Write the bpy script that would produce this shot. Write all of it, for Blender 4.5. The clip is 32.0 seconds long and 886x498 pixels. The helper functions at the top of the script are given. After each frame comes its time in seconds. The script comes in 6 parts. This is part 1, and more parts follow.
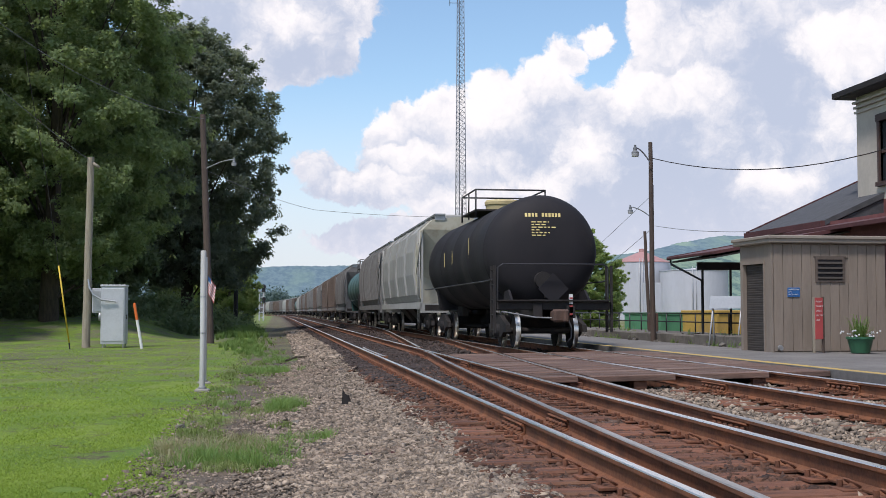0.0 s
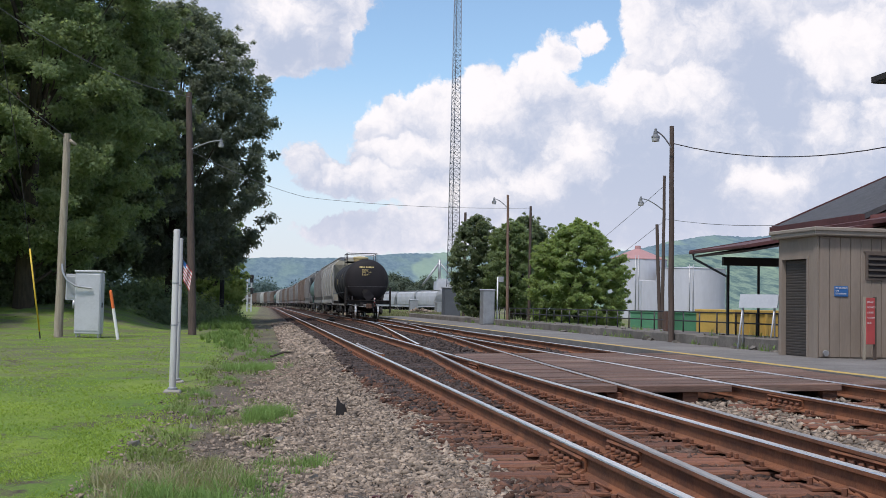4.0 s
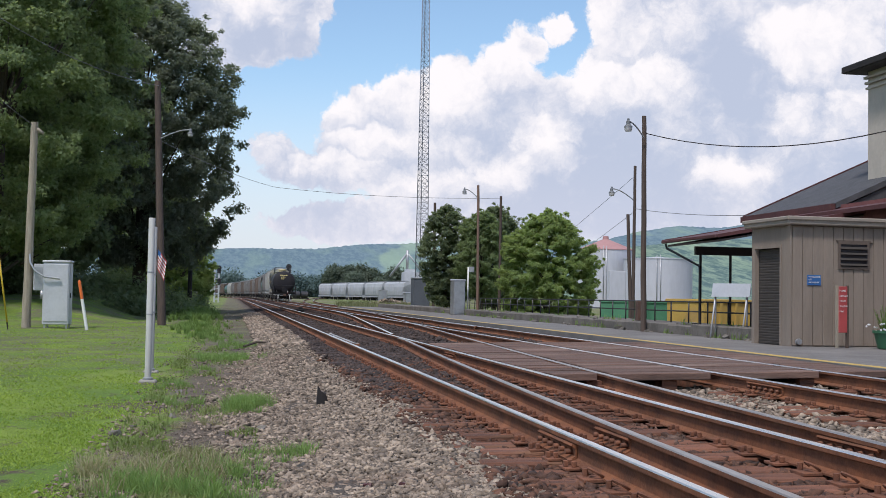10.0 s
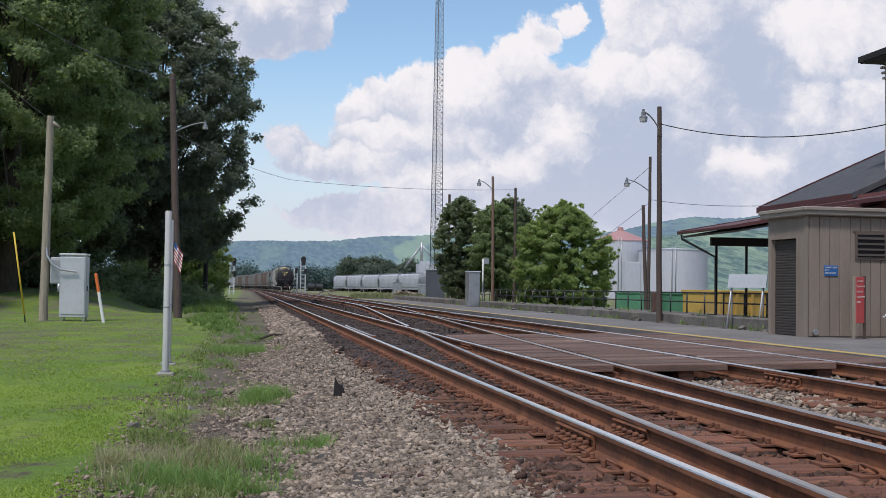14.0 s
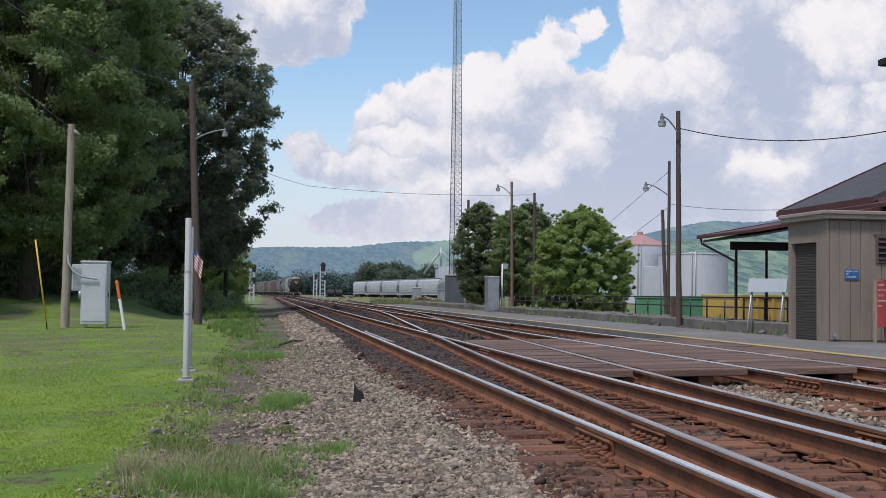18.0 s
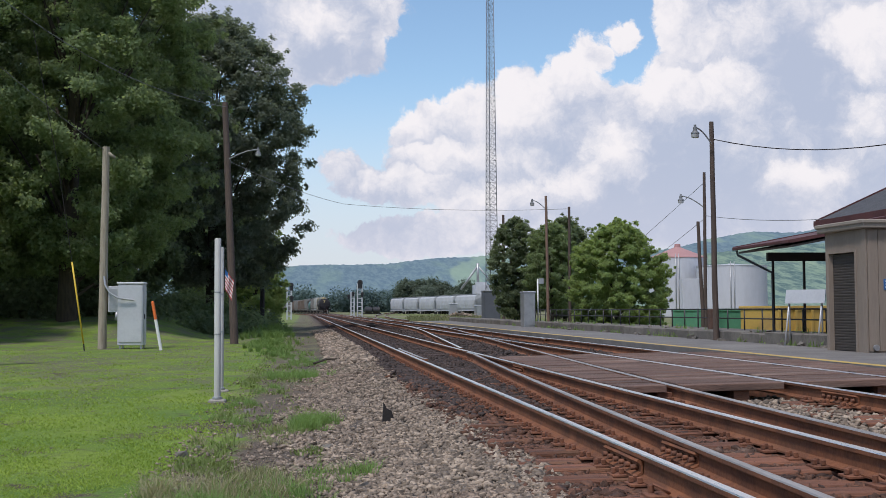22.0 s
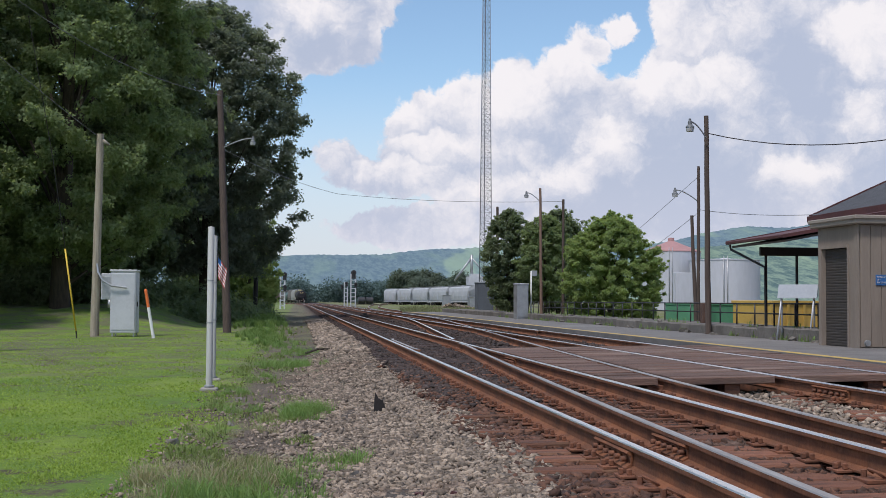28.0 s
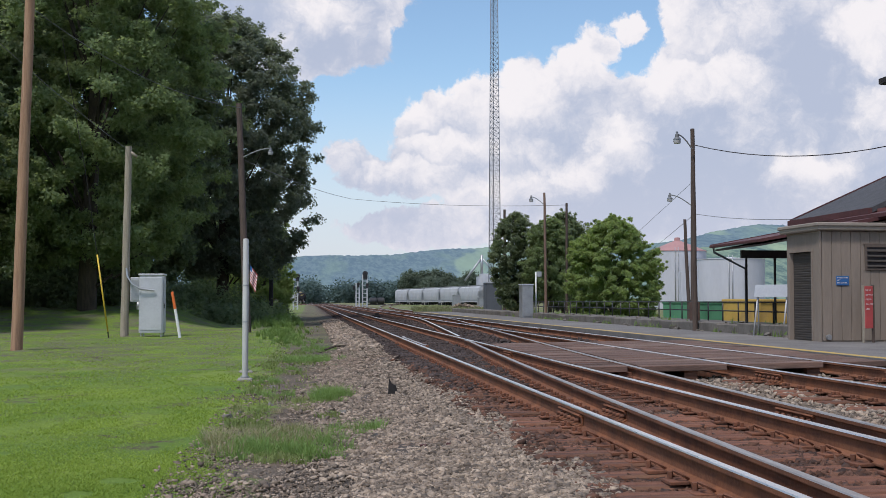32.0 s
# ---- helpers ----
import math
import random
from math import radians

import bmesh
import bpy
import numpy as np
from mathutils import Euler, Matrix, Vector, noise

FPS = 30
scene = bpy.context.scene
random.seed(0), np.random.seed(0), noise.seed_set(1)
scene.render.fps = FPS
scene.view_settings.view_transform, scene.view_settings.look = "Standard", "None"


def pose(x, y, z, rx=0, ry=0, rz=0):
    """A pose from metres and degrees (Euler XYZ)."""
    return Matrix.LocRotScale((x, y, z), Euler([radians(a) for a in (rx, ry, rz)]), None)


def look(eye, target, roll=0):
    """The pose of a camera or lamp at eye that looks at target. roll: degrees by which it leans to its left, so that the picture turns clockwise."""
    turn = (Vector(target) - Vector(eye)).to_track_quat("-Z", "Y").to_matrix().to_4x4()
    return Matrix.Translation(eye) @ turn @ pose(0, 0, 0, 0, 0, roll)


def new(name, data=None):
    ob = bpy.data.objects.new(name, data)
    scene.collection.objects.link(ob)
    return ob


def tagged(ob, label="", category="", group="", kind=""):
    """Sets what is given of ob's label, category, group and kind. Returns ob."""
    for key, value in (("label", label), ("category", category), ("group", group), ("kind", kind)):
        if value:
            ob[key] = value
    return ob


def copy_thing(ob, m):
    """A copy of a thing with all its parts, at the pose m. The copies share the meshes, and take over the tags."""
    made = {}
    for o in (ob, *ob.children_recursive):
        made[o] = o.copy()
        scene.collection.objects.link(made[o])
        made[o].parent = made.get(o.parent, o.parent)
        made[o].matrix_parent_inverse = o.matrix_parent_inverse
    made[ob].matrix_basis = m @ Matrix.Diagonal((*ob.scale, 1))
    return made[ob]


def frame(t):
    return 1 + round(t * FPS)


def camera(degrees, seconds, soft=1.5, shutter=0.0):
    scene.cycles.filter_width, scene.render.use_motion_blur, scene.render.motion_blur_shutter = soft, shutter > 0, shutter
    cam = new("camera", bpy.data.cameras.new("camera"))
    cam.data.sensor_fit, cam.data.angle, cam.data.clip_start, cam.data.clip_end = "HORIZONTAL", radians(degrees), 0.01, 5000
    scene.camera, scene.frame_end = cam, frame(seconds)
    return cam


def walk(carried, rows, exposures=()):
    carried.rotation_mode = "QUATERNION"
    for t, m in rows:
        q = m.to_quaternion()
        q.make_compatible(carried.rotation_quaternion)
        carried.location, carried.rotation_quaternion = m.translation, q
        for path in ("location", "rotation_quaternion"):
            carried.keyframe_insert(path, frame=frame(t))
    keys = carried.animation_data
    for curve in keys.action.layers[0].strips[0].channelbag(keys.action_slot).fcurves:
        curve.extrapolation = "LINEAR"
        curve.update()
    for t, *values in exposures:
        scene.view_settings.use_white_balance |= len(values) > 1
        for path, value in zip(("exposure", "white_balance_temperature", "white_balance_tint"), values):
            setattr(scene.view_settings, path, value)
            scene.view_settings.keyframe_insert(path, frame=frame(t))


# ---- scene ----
cam = camera(40.94, 32.0, soft=0.5)

# seconds, eye x y z, yaw, pitch, roll in degrees
PATH = [
    (0, 0.0973, -2.9629, 1.0151, -8.039, 3.025, 0.004),
    (0.5, 0.1225, -1.6406, 1.0036, -7.389, 3.204, 0.04),
    (1, 0.0934, -1.1286, 0.998, -6.985, 3.258, 0.041),
    (1.5, 0.1157, -0.9494, 1, -6.625, 3.206, -0.112),
    (2, 0.1133, -0.8975, 1.0028, -6.464, 3.148, -0.126),
    (2.5, 0.1671, -0.1635, 1.0039, -6.342, 3.123, -0.007),
    (3, 0.1993, -0.1404, 1.0048, -6.406, 3.075, 0.28),
    (3.5, 0.1874, -0.0846, 0.9962, -7.33, 2.985, 0.488),
    (4, 0.1703, -0.0619, 1.0028, -8.538, 2.759, 1.078),
    (4.5, 0.1321, -0.0329, 0.9948, -9.849, 2.949, 0.921),
    (6.5, 0.0475, 0.0376, 0.9747, -11.717, 2.307, 0.664),
    (7, 0.0355, 0.0164, 0.9782, -11.333, 2.264, 0.655),
    (7.5, 0.0316, 0.0312, 0.973, -11.159, 2.44, 0.944),
    (8, 0.0227, 0.0298, 0.9687, -10.83, 2.48, 1.086),
    (8.5, 0.0143, 0.0218, 0.9697, -10.658, 2.431, 1.055),
    (9, 0.0081, 0.0201, 0.9727, -10.48, 2.355, 1.039),
    (9.5, 0.0106, 0.0299, 0.9707, -10.309, 2.348, 1.128),
    (10, 0.0197, 0.0192, 0.9708, -10.129, 2.339, 0.996),
    (10.5, 0.0185, 0.0283, 0.968, -9.966, 2.286, 0.786),
    (11, 0.0135, 0.0209, 0.9671, -9.848, 2.163, 0.895),
    (11.5, 0.0066, 0.0061, 0.9706, -9.745, 2.103, 1.281),
    (12, -0.0008, -0.002, 0.9674, -9.68, 2.057, 1.19),
    (12.5, -0.0017, -0.0046, 0.9704, -9.616, 1.953, 0.903),
    (13, -0.0017, -0.0053, 0.9729, -9.536, 1.975, 0.891),
    (13.5, -0.002, 0.0041, 0.9711, -9.496, 1.963, 0.964),
    (14, -0.0036, 0.0145, 0.9725, -9.441, 1.929, 0.813),
    (14.5, -0.0013, 0.0233, 0.9738, -9.343, 1.951, 0.846),
    (16.5, 0.0085, 0.0009, 0.9747, -8.78, 1.937, 0.612),
    (17, 0.0027, -0.0028, 0.9764, -8.633, 1.975, 0.565),
    (17.5, -0.0023, -0.0052, 0.9752, -8.528, 2.045, 0.57),
    (18, -0.0006, -0.0146, 0.9771, -8.508, 2.179, 0.573),
    (18.5, 0.0036, -0.0058, 0.9735, -8.506, 2.25, 0.445),
    (19, 0.0051, -0.0057, 0.9772, -8.467, 2.337, 0.257),
    (19.5, 0.0426, 0.0264, 0.9789, -8.717, 2.362, 0.009),
    (20, 0.0979, 0.0778, 0.9811, -9.392, 2.474, -0.421),
    (20.5, 0.1386, 0.1208, 0.9837, -9.061, 2.524, -0.997),
    (21, 0.1568, 0.1183, 0.98, -9.039, 2.597, -0.975),
    (21.5, 0.1493, 0.1164, 0.9872, -8.324, 2.638, -0.623),
    (22, 0.1276, 0.0998, 0.9928, -6.719, 2.935, -0.287),
    (22.5, 0.1186, 0.0709, 0.9932, -6.224, 2.961, 0.024),
    (23, 0.1093, 0.0694, 0.9884, -5.873, 2.88, 0.057),
    (23.5, 0.1091, 0.0692, 0.9875, -5.725, 2.789, 0.234),
    (24, 0.122, 0.0594, 0.9884, -5.751, 2.777, -0.066),
    (24.5, 0.1347, 0.0429, 0.9856, -5.845, 2.77, -0.081),
    (25, 0.1272, 0.0472, 0.987, -6.23, 2.642, 0.333),
    (25.5, 0.1299, 0.0737, 0.9899, -6.302, 2.598, -0.062),
    (27.5, 0.1349, 0.092, 0.9866, -7.539, 2.243, 0.223),
    (28, 0.1355, 0.0931, 0.9855, -7.011, 2.514, 0.34),
    (28.5, 0.1248, 0.0719, 0.9919, -6.67, 2.53, 0.451),
    (29, 0.1199, 0.071, 0.9938, -6.504, 2.582, 0.573),
    (29.5, 0.1178, 0.0749, 0.9855, -6.346, 2.629, 0.623),
    (30, 0.1087, 0.0617, 0.987, -6.223, 2.653, 0.497),
    (30.5, -0.0568, -2.2577, 0.9995, -6.193, 2.525, 0.31),
    (31, -0.0728, -2.4747, 1.003, -6.493, 2.425, 0.33),
    (31.5, -0.0671, -2.4451, 0.9994, -6.55, 2.419, 0.365),
    (32, -0.0753, -2.6595, 1.0038, -6.485, 2.506, 0.002),
]
walk(cam, [(t, pose(x, y, z, 90 + p, 0, w) @ pose(0, 0, 0, 0, 0, r)) for t, x, y, z, w, p, r in PATH],
     [(0, 0.1, 6650, 14.5), (2, 0.1, 6650, 14.5), (4, 0.06, 6600, 14.5), (10.5, 0.05, 6580, 14.5), (14, -0.08, 6550, 14.5), (32, -0.08, 6550, 14.5)])

# ---- light ----
SUN_EL, SUN_AZ = 60.0, -140.0   # elevation; azimuth from +y towards +x
sun = new("sun", bpy.data.lights.new("sun", "SUN"))
sun.data.energy, sun.data.angle, sun.data.color = 3.1, radians(9), (1.0, 0.97, 0.93)
_e, _a = radians(SUN_EL), radians(SUN_AZ)
sun.matrix_world = look((0, 0, 60), (-math.sin(_a) * math.cos(_e) * 60, -math.cos(_a) * math.cos(_e) * 60, 60 - math.sin(_e) * 60))
scene.view_settings.exposure = 0.0


class Nodes:
    """Small helper to wire shader nodes."""

    def __init__(self, tree):
        self.t = tree
        tree.nodes.clear()

    def n(self, kind, **inputs):
        node = self.t.nodes.new(kind)
        for k, v in inputs.items():
            self.put(node, k, v)
        return node

    def put(self, node, key, v):
        sock = node.inputs[int(key[1:])] if key[0] == "i" and key[1:].isdigit() else node.inputs[key.replace("_", " ")]
        if isinstance(v, bpy.types.NodeSocket):
            self.t.links.new(v, sock)
        else:
            sock.default_value = v

    def math(self, op, a, b=0.0, c=0.0, clamp=False):
        m = self.t.nodes.new("ShaderNodeMath")
        m.operation, m.use_clamp = op, clamp
        for i, v in enumerate((a, b, c)):
            self.put(m, f"i{i}", v)
        return m.outputs[0]

    def vec(self, op, a, b=(0, 0, 0), scale=None):
        m = self.t.nodes.new("ShaderNodeVectorMath")
        m.operation = op
        self.put(m, "i0", a)
        self.put(m, "i1", b)
        if scale is not None:
            self.put(m, "Scale", scale)
        return m.outputs["Value"] if op in ("LENGTH", "DISTANCE", "DOT_PRODUCT") else m.outputs[0]

    def mix(self, fac, a, b, mode="MIX"):
        m = self.t.nodes.new("ShaderNodeMix")
        m.data_type, m.blend_type = "RGBA", mode
        self.put(m, "i0", fac)
        self.put(m, "i6", a)
        self.put(m, "i7", b)
        return m.outputs[2]

    def ramp(self, v, lo, hi, smooth=True):
        m = self.t.nodes.new("ShaderNodeMapRange")
        m.interpolation_type = "SMOOTHSTEP" if smooth else "LINEAR"
        self.put(m, "Value", v)
        self.put(m, "From Min", lo)
        self.put(m, "From Max", hi)
        return m.outputs[0]

    def noise(self, co, scale, detail=4.0, rough=0.55, dist=0.0):
        m = self.n("ShaderNodeTexNoise", Vector=co, Scale=scale, Detail=detail, Roughness=rough, Distortion=dist)
        return m.outputs["Fac"]


def rgb(c):
    return (c[0], c[1], c[2], 1.0) if len(c) == 3 else c


# ---- sky: clear blue with heaps of summer cloud ----
world = bpy.data.worlds.new("sky")
scene.world = world
world.use_nodes = True
w = Nodes(world.node_tree)
co = w.n("ShaderNodeTexCoord").outputs["Generated"]
sky = w.n("ShaderNodeTexSky")
sky.sky_type, sky.sun_disc = "NISHITA", False
sky.sun_elevation, sky.sun_rotation = _e, _a
sky.air_density, sky.dust_density = 1.0, 0.6
# cloud cover: azimuth from +y towards +x, elevation, half width, half height, in degrees
COVER = [(1.7, 14.4, 3.82, 2.18), (-0.2, 12.5, 3.27, 2.05), (-2.1, 14.7, 5.46, 3.82), (3.1, 12.0, 1.09, 0.95), (1.6, 6.9, 1.18, 1.03), (4.7, 6.0, 2.67, 1.11),
         (3.2, 6.1, 1.97, 0.99), (5.1, 8.6, 1.15, 1.09), (6.4, 9.3, 1.23, 0.98), (8.2, 9.8, 1.50, 1.31), (10.5, 10.6, 1.50, 1.36), (12.4, 10.9, 1.50, 1.31),
         (14.0, 12.1, 1.15, 1.15), (15.5, 12.9, 1.04, 0.93), (13.5, 9.7, 2.46, 1.77), (6.4, 7.3, 2.59, 1.42), (9.7, 7.3, 5.18, 3.00), (14.9, 8.1, 5.18, 2.86),
         (20.3, 9.2, 4.64, 4.64), (18.6, 13.4, 1.86, 2.18), (22.9, 12.6, 4.91, 3.82), (28.0, 12.4, 5.73, 4.91), (28.1, 7.3, 7.09, 4.64), (21.7, 5.5, 8.18, 3.27),
         (13.6, 4.9, 7.09, 2.46), (6.0, 3.5, 4.64, 1.09),
         # unseen clouds above the view, added to whiten what the rail heads reflect
         (0.0, 23.0, 5.5, 4.0), (17.5, 22.0, 7.0, 4.5), (28.0, 20.0, 6.0, 5.0), (4.5, 31.0, 6.0, 4.5), (15.0, 33.0, 7.0, 4.5), (25.0, 31.0, 6.0, 4.5)]
# crowns of the heaps, which catch the light
CROWNS = [(5.1, 8.8, 1.50, 1.15), (7.8, 9.7, 2.05, 1.42), (6.4, 7.5, 2.05, 0.82), (10.5, 10.0, 2.05, 1.58), (12.7, 11.1, 1.77, 1.31), (15.3, 13.1, 1.64, 0.98),
         (15.1, 6.7, 1.69, 1.42), (13.3, 5.8, 1.64, 0.76), (20.3, 10.5, 1.69, 1.09), (18.6, 12.9, 1.64, 2.05), (26.6, 8.5, 1.15, 1.15), (23.9, 5.8, 1.69, 0.82),
         (27.8, 11.7, 3.14, 1.77), (29.9, 12.9, 2.05, 1.64), (29.3, 8.6, 1.23, 1.09), (4.7, 6.2, 2.24, 0.71), (1.6, 7.1, 0.98, 0.76), (4.3, 13.4, 1.50, 1.50),
         (1.7, 13.4, 2.18, 0.93), (17.9, 10.3, 1.64, 1.23), (9.8, 5.4, 1.91, 0.71), (21.1, 13.1, 1.36, 1.09)]


warp = w.n("ShaderNodeTexNoise", Vector=co, Scale=30.0, Detail=5.0, Roughness=0.6)
co2 = w.vec("ADD", co, w.vec("SCALE", w.vec("SUBTRACT", warp.outputs["Color"], (0.5, 0.5, 0.5)), scale=0.03))
warped = w.n("ShaderNodeSeparateXYZ", Vector=co2)
azim = w.math("MULTIPLY", w.math("ARCTAN2", warped.outputs["X"], warped.outputs["Y"]), 180 / math.pi)
elev = w.math("MULTIPLY", w.math("ARCSINE", warped.outputs["Z"]), 180 / math.pi)


def heaps(rows, soft):
    """How deep a direction lies inside a set of round heaps, in degrees, and where in its heap."""
    field, side = None, None
    for a, e, rx, ry in rows:
        u, v = w.math("MULTIPLY_ADD", azim, 1 / rx, -a / rx), w.math("MULTIPLY_ADD", elev, 1 / ry, -e / ry)
        d = w.math("SQRT", w.math("MULTIPLY_ADD", u, u, w.math("MULTIPLY", v, v)))
        inside = w.math("MULTIPLY_ADD", d, -(rx + ry) / 2, (rx + ry) / 2)
        up = w.math("MULTIPLY_ADD", u, -0.35, w.math("MULTIPLY", v, 0.75))
        if field is None:
            field, side = inside, up
        else:
            pick = w.ramp(w.math("SUBTRACT", inside, field), -0.25, 0.25)
            side = w.math("ADD", w.math("MULTIPLY", up, pick), w.math("MULTIPLY", side, w.math("SUBTRACT", 1.0, pick)))
            field = w.math("SMOOTH_MAX", field, inside, soft)
    return field, side


field, _ = heaps(COVER, 0.3)
crown, lit = heaps(CROWNS, 0.15)
# elsewhere the sky is loosely covered in the same way
wide = w.math("MULTIPLY_ADD", w.noise(co, 3.2, 4.0), 5.0, -2.6)
ahead = w.ramp(w.vec("DOT_PRODUCT", co, (0.22, 0.965, 0.14)), 0.84, 0.93)
field = w.math("MAXIMUM", w.math("MINIMUM", w.math("MULTIPLY", field, 0.75), 0.9), w.math("MULTIPLY_ADD", ahead, -6.0, wide))
heap = w.n("ShaderNodeTexVoronoi", Vector=co2, Scale=34.0, Detail=4.0, Roughness=0.55, Lacunarity=2.4)
heap.feature, heap.normalize = "F1", True
puff = heap.outputs["Distance"]
dens = w.math("ADD", field, w.math("ADD", w.math("MULTIPLY_ADD", puff, -1.5, 0.42), w.math("MULTIPLY_ADD", w.noise(co2, 16.0, 5.0, 0.6), 0.9, -0.45)))
mask = w.ramp(dens, -0.05, 0.24)
veil = w.noise(co2, 11.0, 5.0, 0.55)
crest = w.n("ShaderNodeTexVoronoi", Vector=co2, Scale=80.0, Detail=3.0, Roughness=0.6, Lacunarity=2.2)
crest.feature, crest.normalize = "F1", True
# lit crowns over shaded bodies
glow = w.ramp(w.math("ADD", crown, w.math("MULTIPLY_ADD", puff, -1.6, 0.45)), -0.9, 0.9)
tone = w.math("MULTIPLY", glow, w.math("MULTIPLY_ADD", lit, 0.4, 0.5))
tone = w.math("ADD", tone, w.math("MULTIPLY_ADD", puff, -0.8, 0.3))
tone = w.math("ADD", tone, w.math("MULTIPLY_ADD", crest.outputs["Distance"], -0.8, 0.3))
tone = w.math("ADD", tone, w.math("MULTIPLY_ADD", veil, 2.6, -1.3))
tone = w.math("ADD", tone, w.math("MULTIPLY", w.ramp(dens, 0.9, 0.1), 0.16))
tone = w.ramp(tone, -0.1, 0.95)
white = w.mix(tone, (4.9, 5.65, 7.1, 1), (9.6, 9.5, 9.6, 1))
height = w.n("ShaderNodeSeparateXYZ", Vector=co).outputs["Z"]
low = w.ramp(height, 0.13, 0.02)
white = w.mix(w.math("MULTIPLY", low, 0.4), white, (7.2, 7.4, 8.4, 1))
haze = w.mix(w.math("MULTIPLY", w.ramp(height, 0.2, 0.03), 0.75), w.mix(1.0, sky.outputs[0], (1.4, 1.58, 1.62, 1), "MULTIPLY"), (6.6, 7.1, 8.2, 1))
mix = w.mix(w.math("MULTIPLY", mask, 0.97), haze, white)
bg = w.n("ShaderNodeBackground", Color=mix, Strength=0.1)
w.t.links.new(bg.outputs[0], w.n("ShaderNodeOutputWorld").inputs[0])


# ---- materials ----
def mat(name, c1, c2=None, scale=2.0, rough=0.7, metal=0.0, bump=0.0, bscale=40.0, vary=0.0, stain=None, sscale=0.6, smin=0.5, smax=0.75, island=False, stretch=None, spec=0.5):
    m = bpy.data.materials.new(name)
    m.use_nodes = True
    s = Nodes(m.node_tree)
    at = s.n("ShaderNodeTexCoord").outputs["Object"]
    if stretch:
        at = s.vec("MULTIPLY", at, stretch)
    c2 = c2 or tuple(v * 0.75 for v in c1)
    coarse, fine = s.noise(at, scale, 5.0), s.noise(at, scale * 9, 4.0, 0.65)
    fac = s.ramp(s.math("ADD", s.math("MULTIPLY", coarse, 0.65), s.math("MULTIPLY", fine, 0.35)), 0.36, 0.64)
    col = s.mix(fac, rgb(c1), rgb(c2))
    if stain:
        f = s.ramp(s.noise(at, sscale, 6.0, 0.65, 0.6), smin, smax)
        col = s.mix(f, col, rgb(stain))
    if vary:
        r = s.n("ShaderNodeNewGeometry").outputs["Random Per Island"] if island else s.n("ShaderNodeObjectInfo").outputs["Random"]
        k = s.math("MULTIPLY_ADD", r, 2 * vary, 1 - vary)
        col = s.mix(1.0, col, s.n("ShaderNodeCombineColor", Red=k, Green=k, Blue=k).outputs[0], "MULTIPLY")
    b = s.n("ShaderNodeBsdfPrincipled", Base_Color=col, Metallic=metal, Roughness=s.math("MULTIPLY_ADD", fine, 0.2, rough - 0.1, clamp=True))
    s.put(b, "Specular IOR Level", spec)
    if bump:
        bn = s.n("ShaderNodeBump", Height=s.noise(at, bscale, 5.0, 0.6), Strength=bump, Distance=0.02)
        s.put(b, "Normal", bn.outputs[0])
    s.t.links.new(b.outputs[0], s.n("ShaderNodeOutputMaterial").inputs[0])
    return m


def leaf_mat(name, dark, light, trans=0.3):
    m = bpy.data.materials.new(name)
    m.use_nodes = True
    s = Nodes(m.node_tree)
    r = s.n("ShaderNodeNewGeometry").outputs["Random Per Island"]
    at = s.n("ShaderNodeTexCoord").outputs["Object"]
    f = s.math("ADD", s.math("MULTIPLY", r, 0.5), s.math("MULTIPLY", s.ramp(s.noise(at, 0.5, 3.0), 0.3, 0.7), 0.5))
    col = s.mix(f, rgb(dark), rgb(light))
    d = s.n("ShaderNodeBsdfPrincipled", Base_Color=col, Roughness=0.7)
    s.put(d, "Specular IOR Level", 0.25)
    tr = s.n("ShaderNodeBsdfTranslucent", Color=s.mix(0.5, col, rgb((light[0] * 1.3, light[1] * 1.3, light[2] * 0.6))))
    mx = s.n("ShaderNodeMixShader", i0=trans, i1=d.outputs[0], i2=tr.outputs[0])
    s.t.links.new(mx.outputs[0], s.n("ShaderNodeOutputMaterial").inputs[0])
    return m


M = {}
M["rust"] = mat("rail_rust", (0.205, 0.075, 0.031), (0.105, 0.041, 0.02), 3.0, 0.85, 0.0, 0.3, 60, stain=(0.22, 0.095, 0.048), sscale=0.8)
M["steel"] = mat("rail_steel", (1.0, 0.95, 0.87), (0.95, 0.89, 0.81), 2.0, 0.3, 1.0, stretch=(8, 0.5, 1))
M["dullsteel"] = mat("rail_dull_steel", (0.6, 0.54, 0.48), (0.42, 0.36, 0.31), 2.0, 0.36, 0.9, stretch=(8, 0.5, 1))
M["tie"] = mat("weathered_tie", (0.21, 0.085, 0.047), (0.085, 0.04, 0.027), 3.0, 0.9, 0, 0.6, 30, 0.3, (0.16, 0.085, 0.05), 1.5, stretch=(0.4, 3, 3))
M["plate"] = mat("rusty_plate", (0.2, 0.078, 0.04), (0.095, 0.042, 0.027), 8.0, 0.85, 0, 0.3, 60, 0.2)
M["stone"] = mat("ballast_stone", (0.315, 0.25, 0.19), (0.14, 0.109, 0.083), 5.0, 0.9, 0, 0.3, 60, 0.55, (0.2, 0.13, 0.095), 0.35, 0.52, 0.8, True)
# rust stain, with the shade of the tie gaps darkened into the stone
M["stone_rust_shade"] = mat("rusty_shaded_ballast_stone", (0.13, 0.06, 0.036), (0.055, 0.029, 0.02), 5.0, 0.9, 0, 0.3, 60, 0.5, (0.17, 0.13, 0.105), 0.35, 0.58, 0.8, True)
M["plank"] = mat("crossing_timber", (0.155, 0.09, 0.067), (0.09, 0.055, 0.043), 2.5, 0.85, 0, 0.5, 25, 0.18, (0.27, 0.2, 0.16), 0.7, stretch=(0.4, 3, 3))
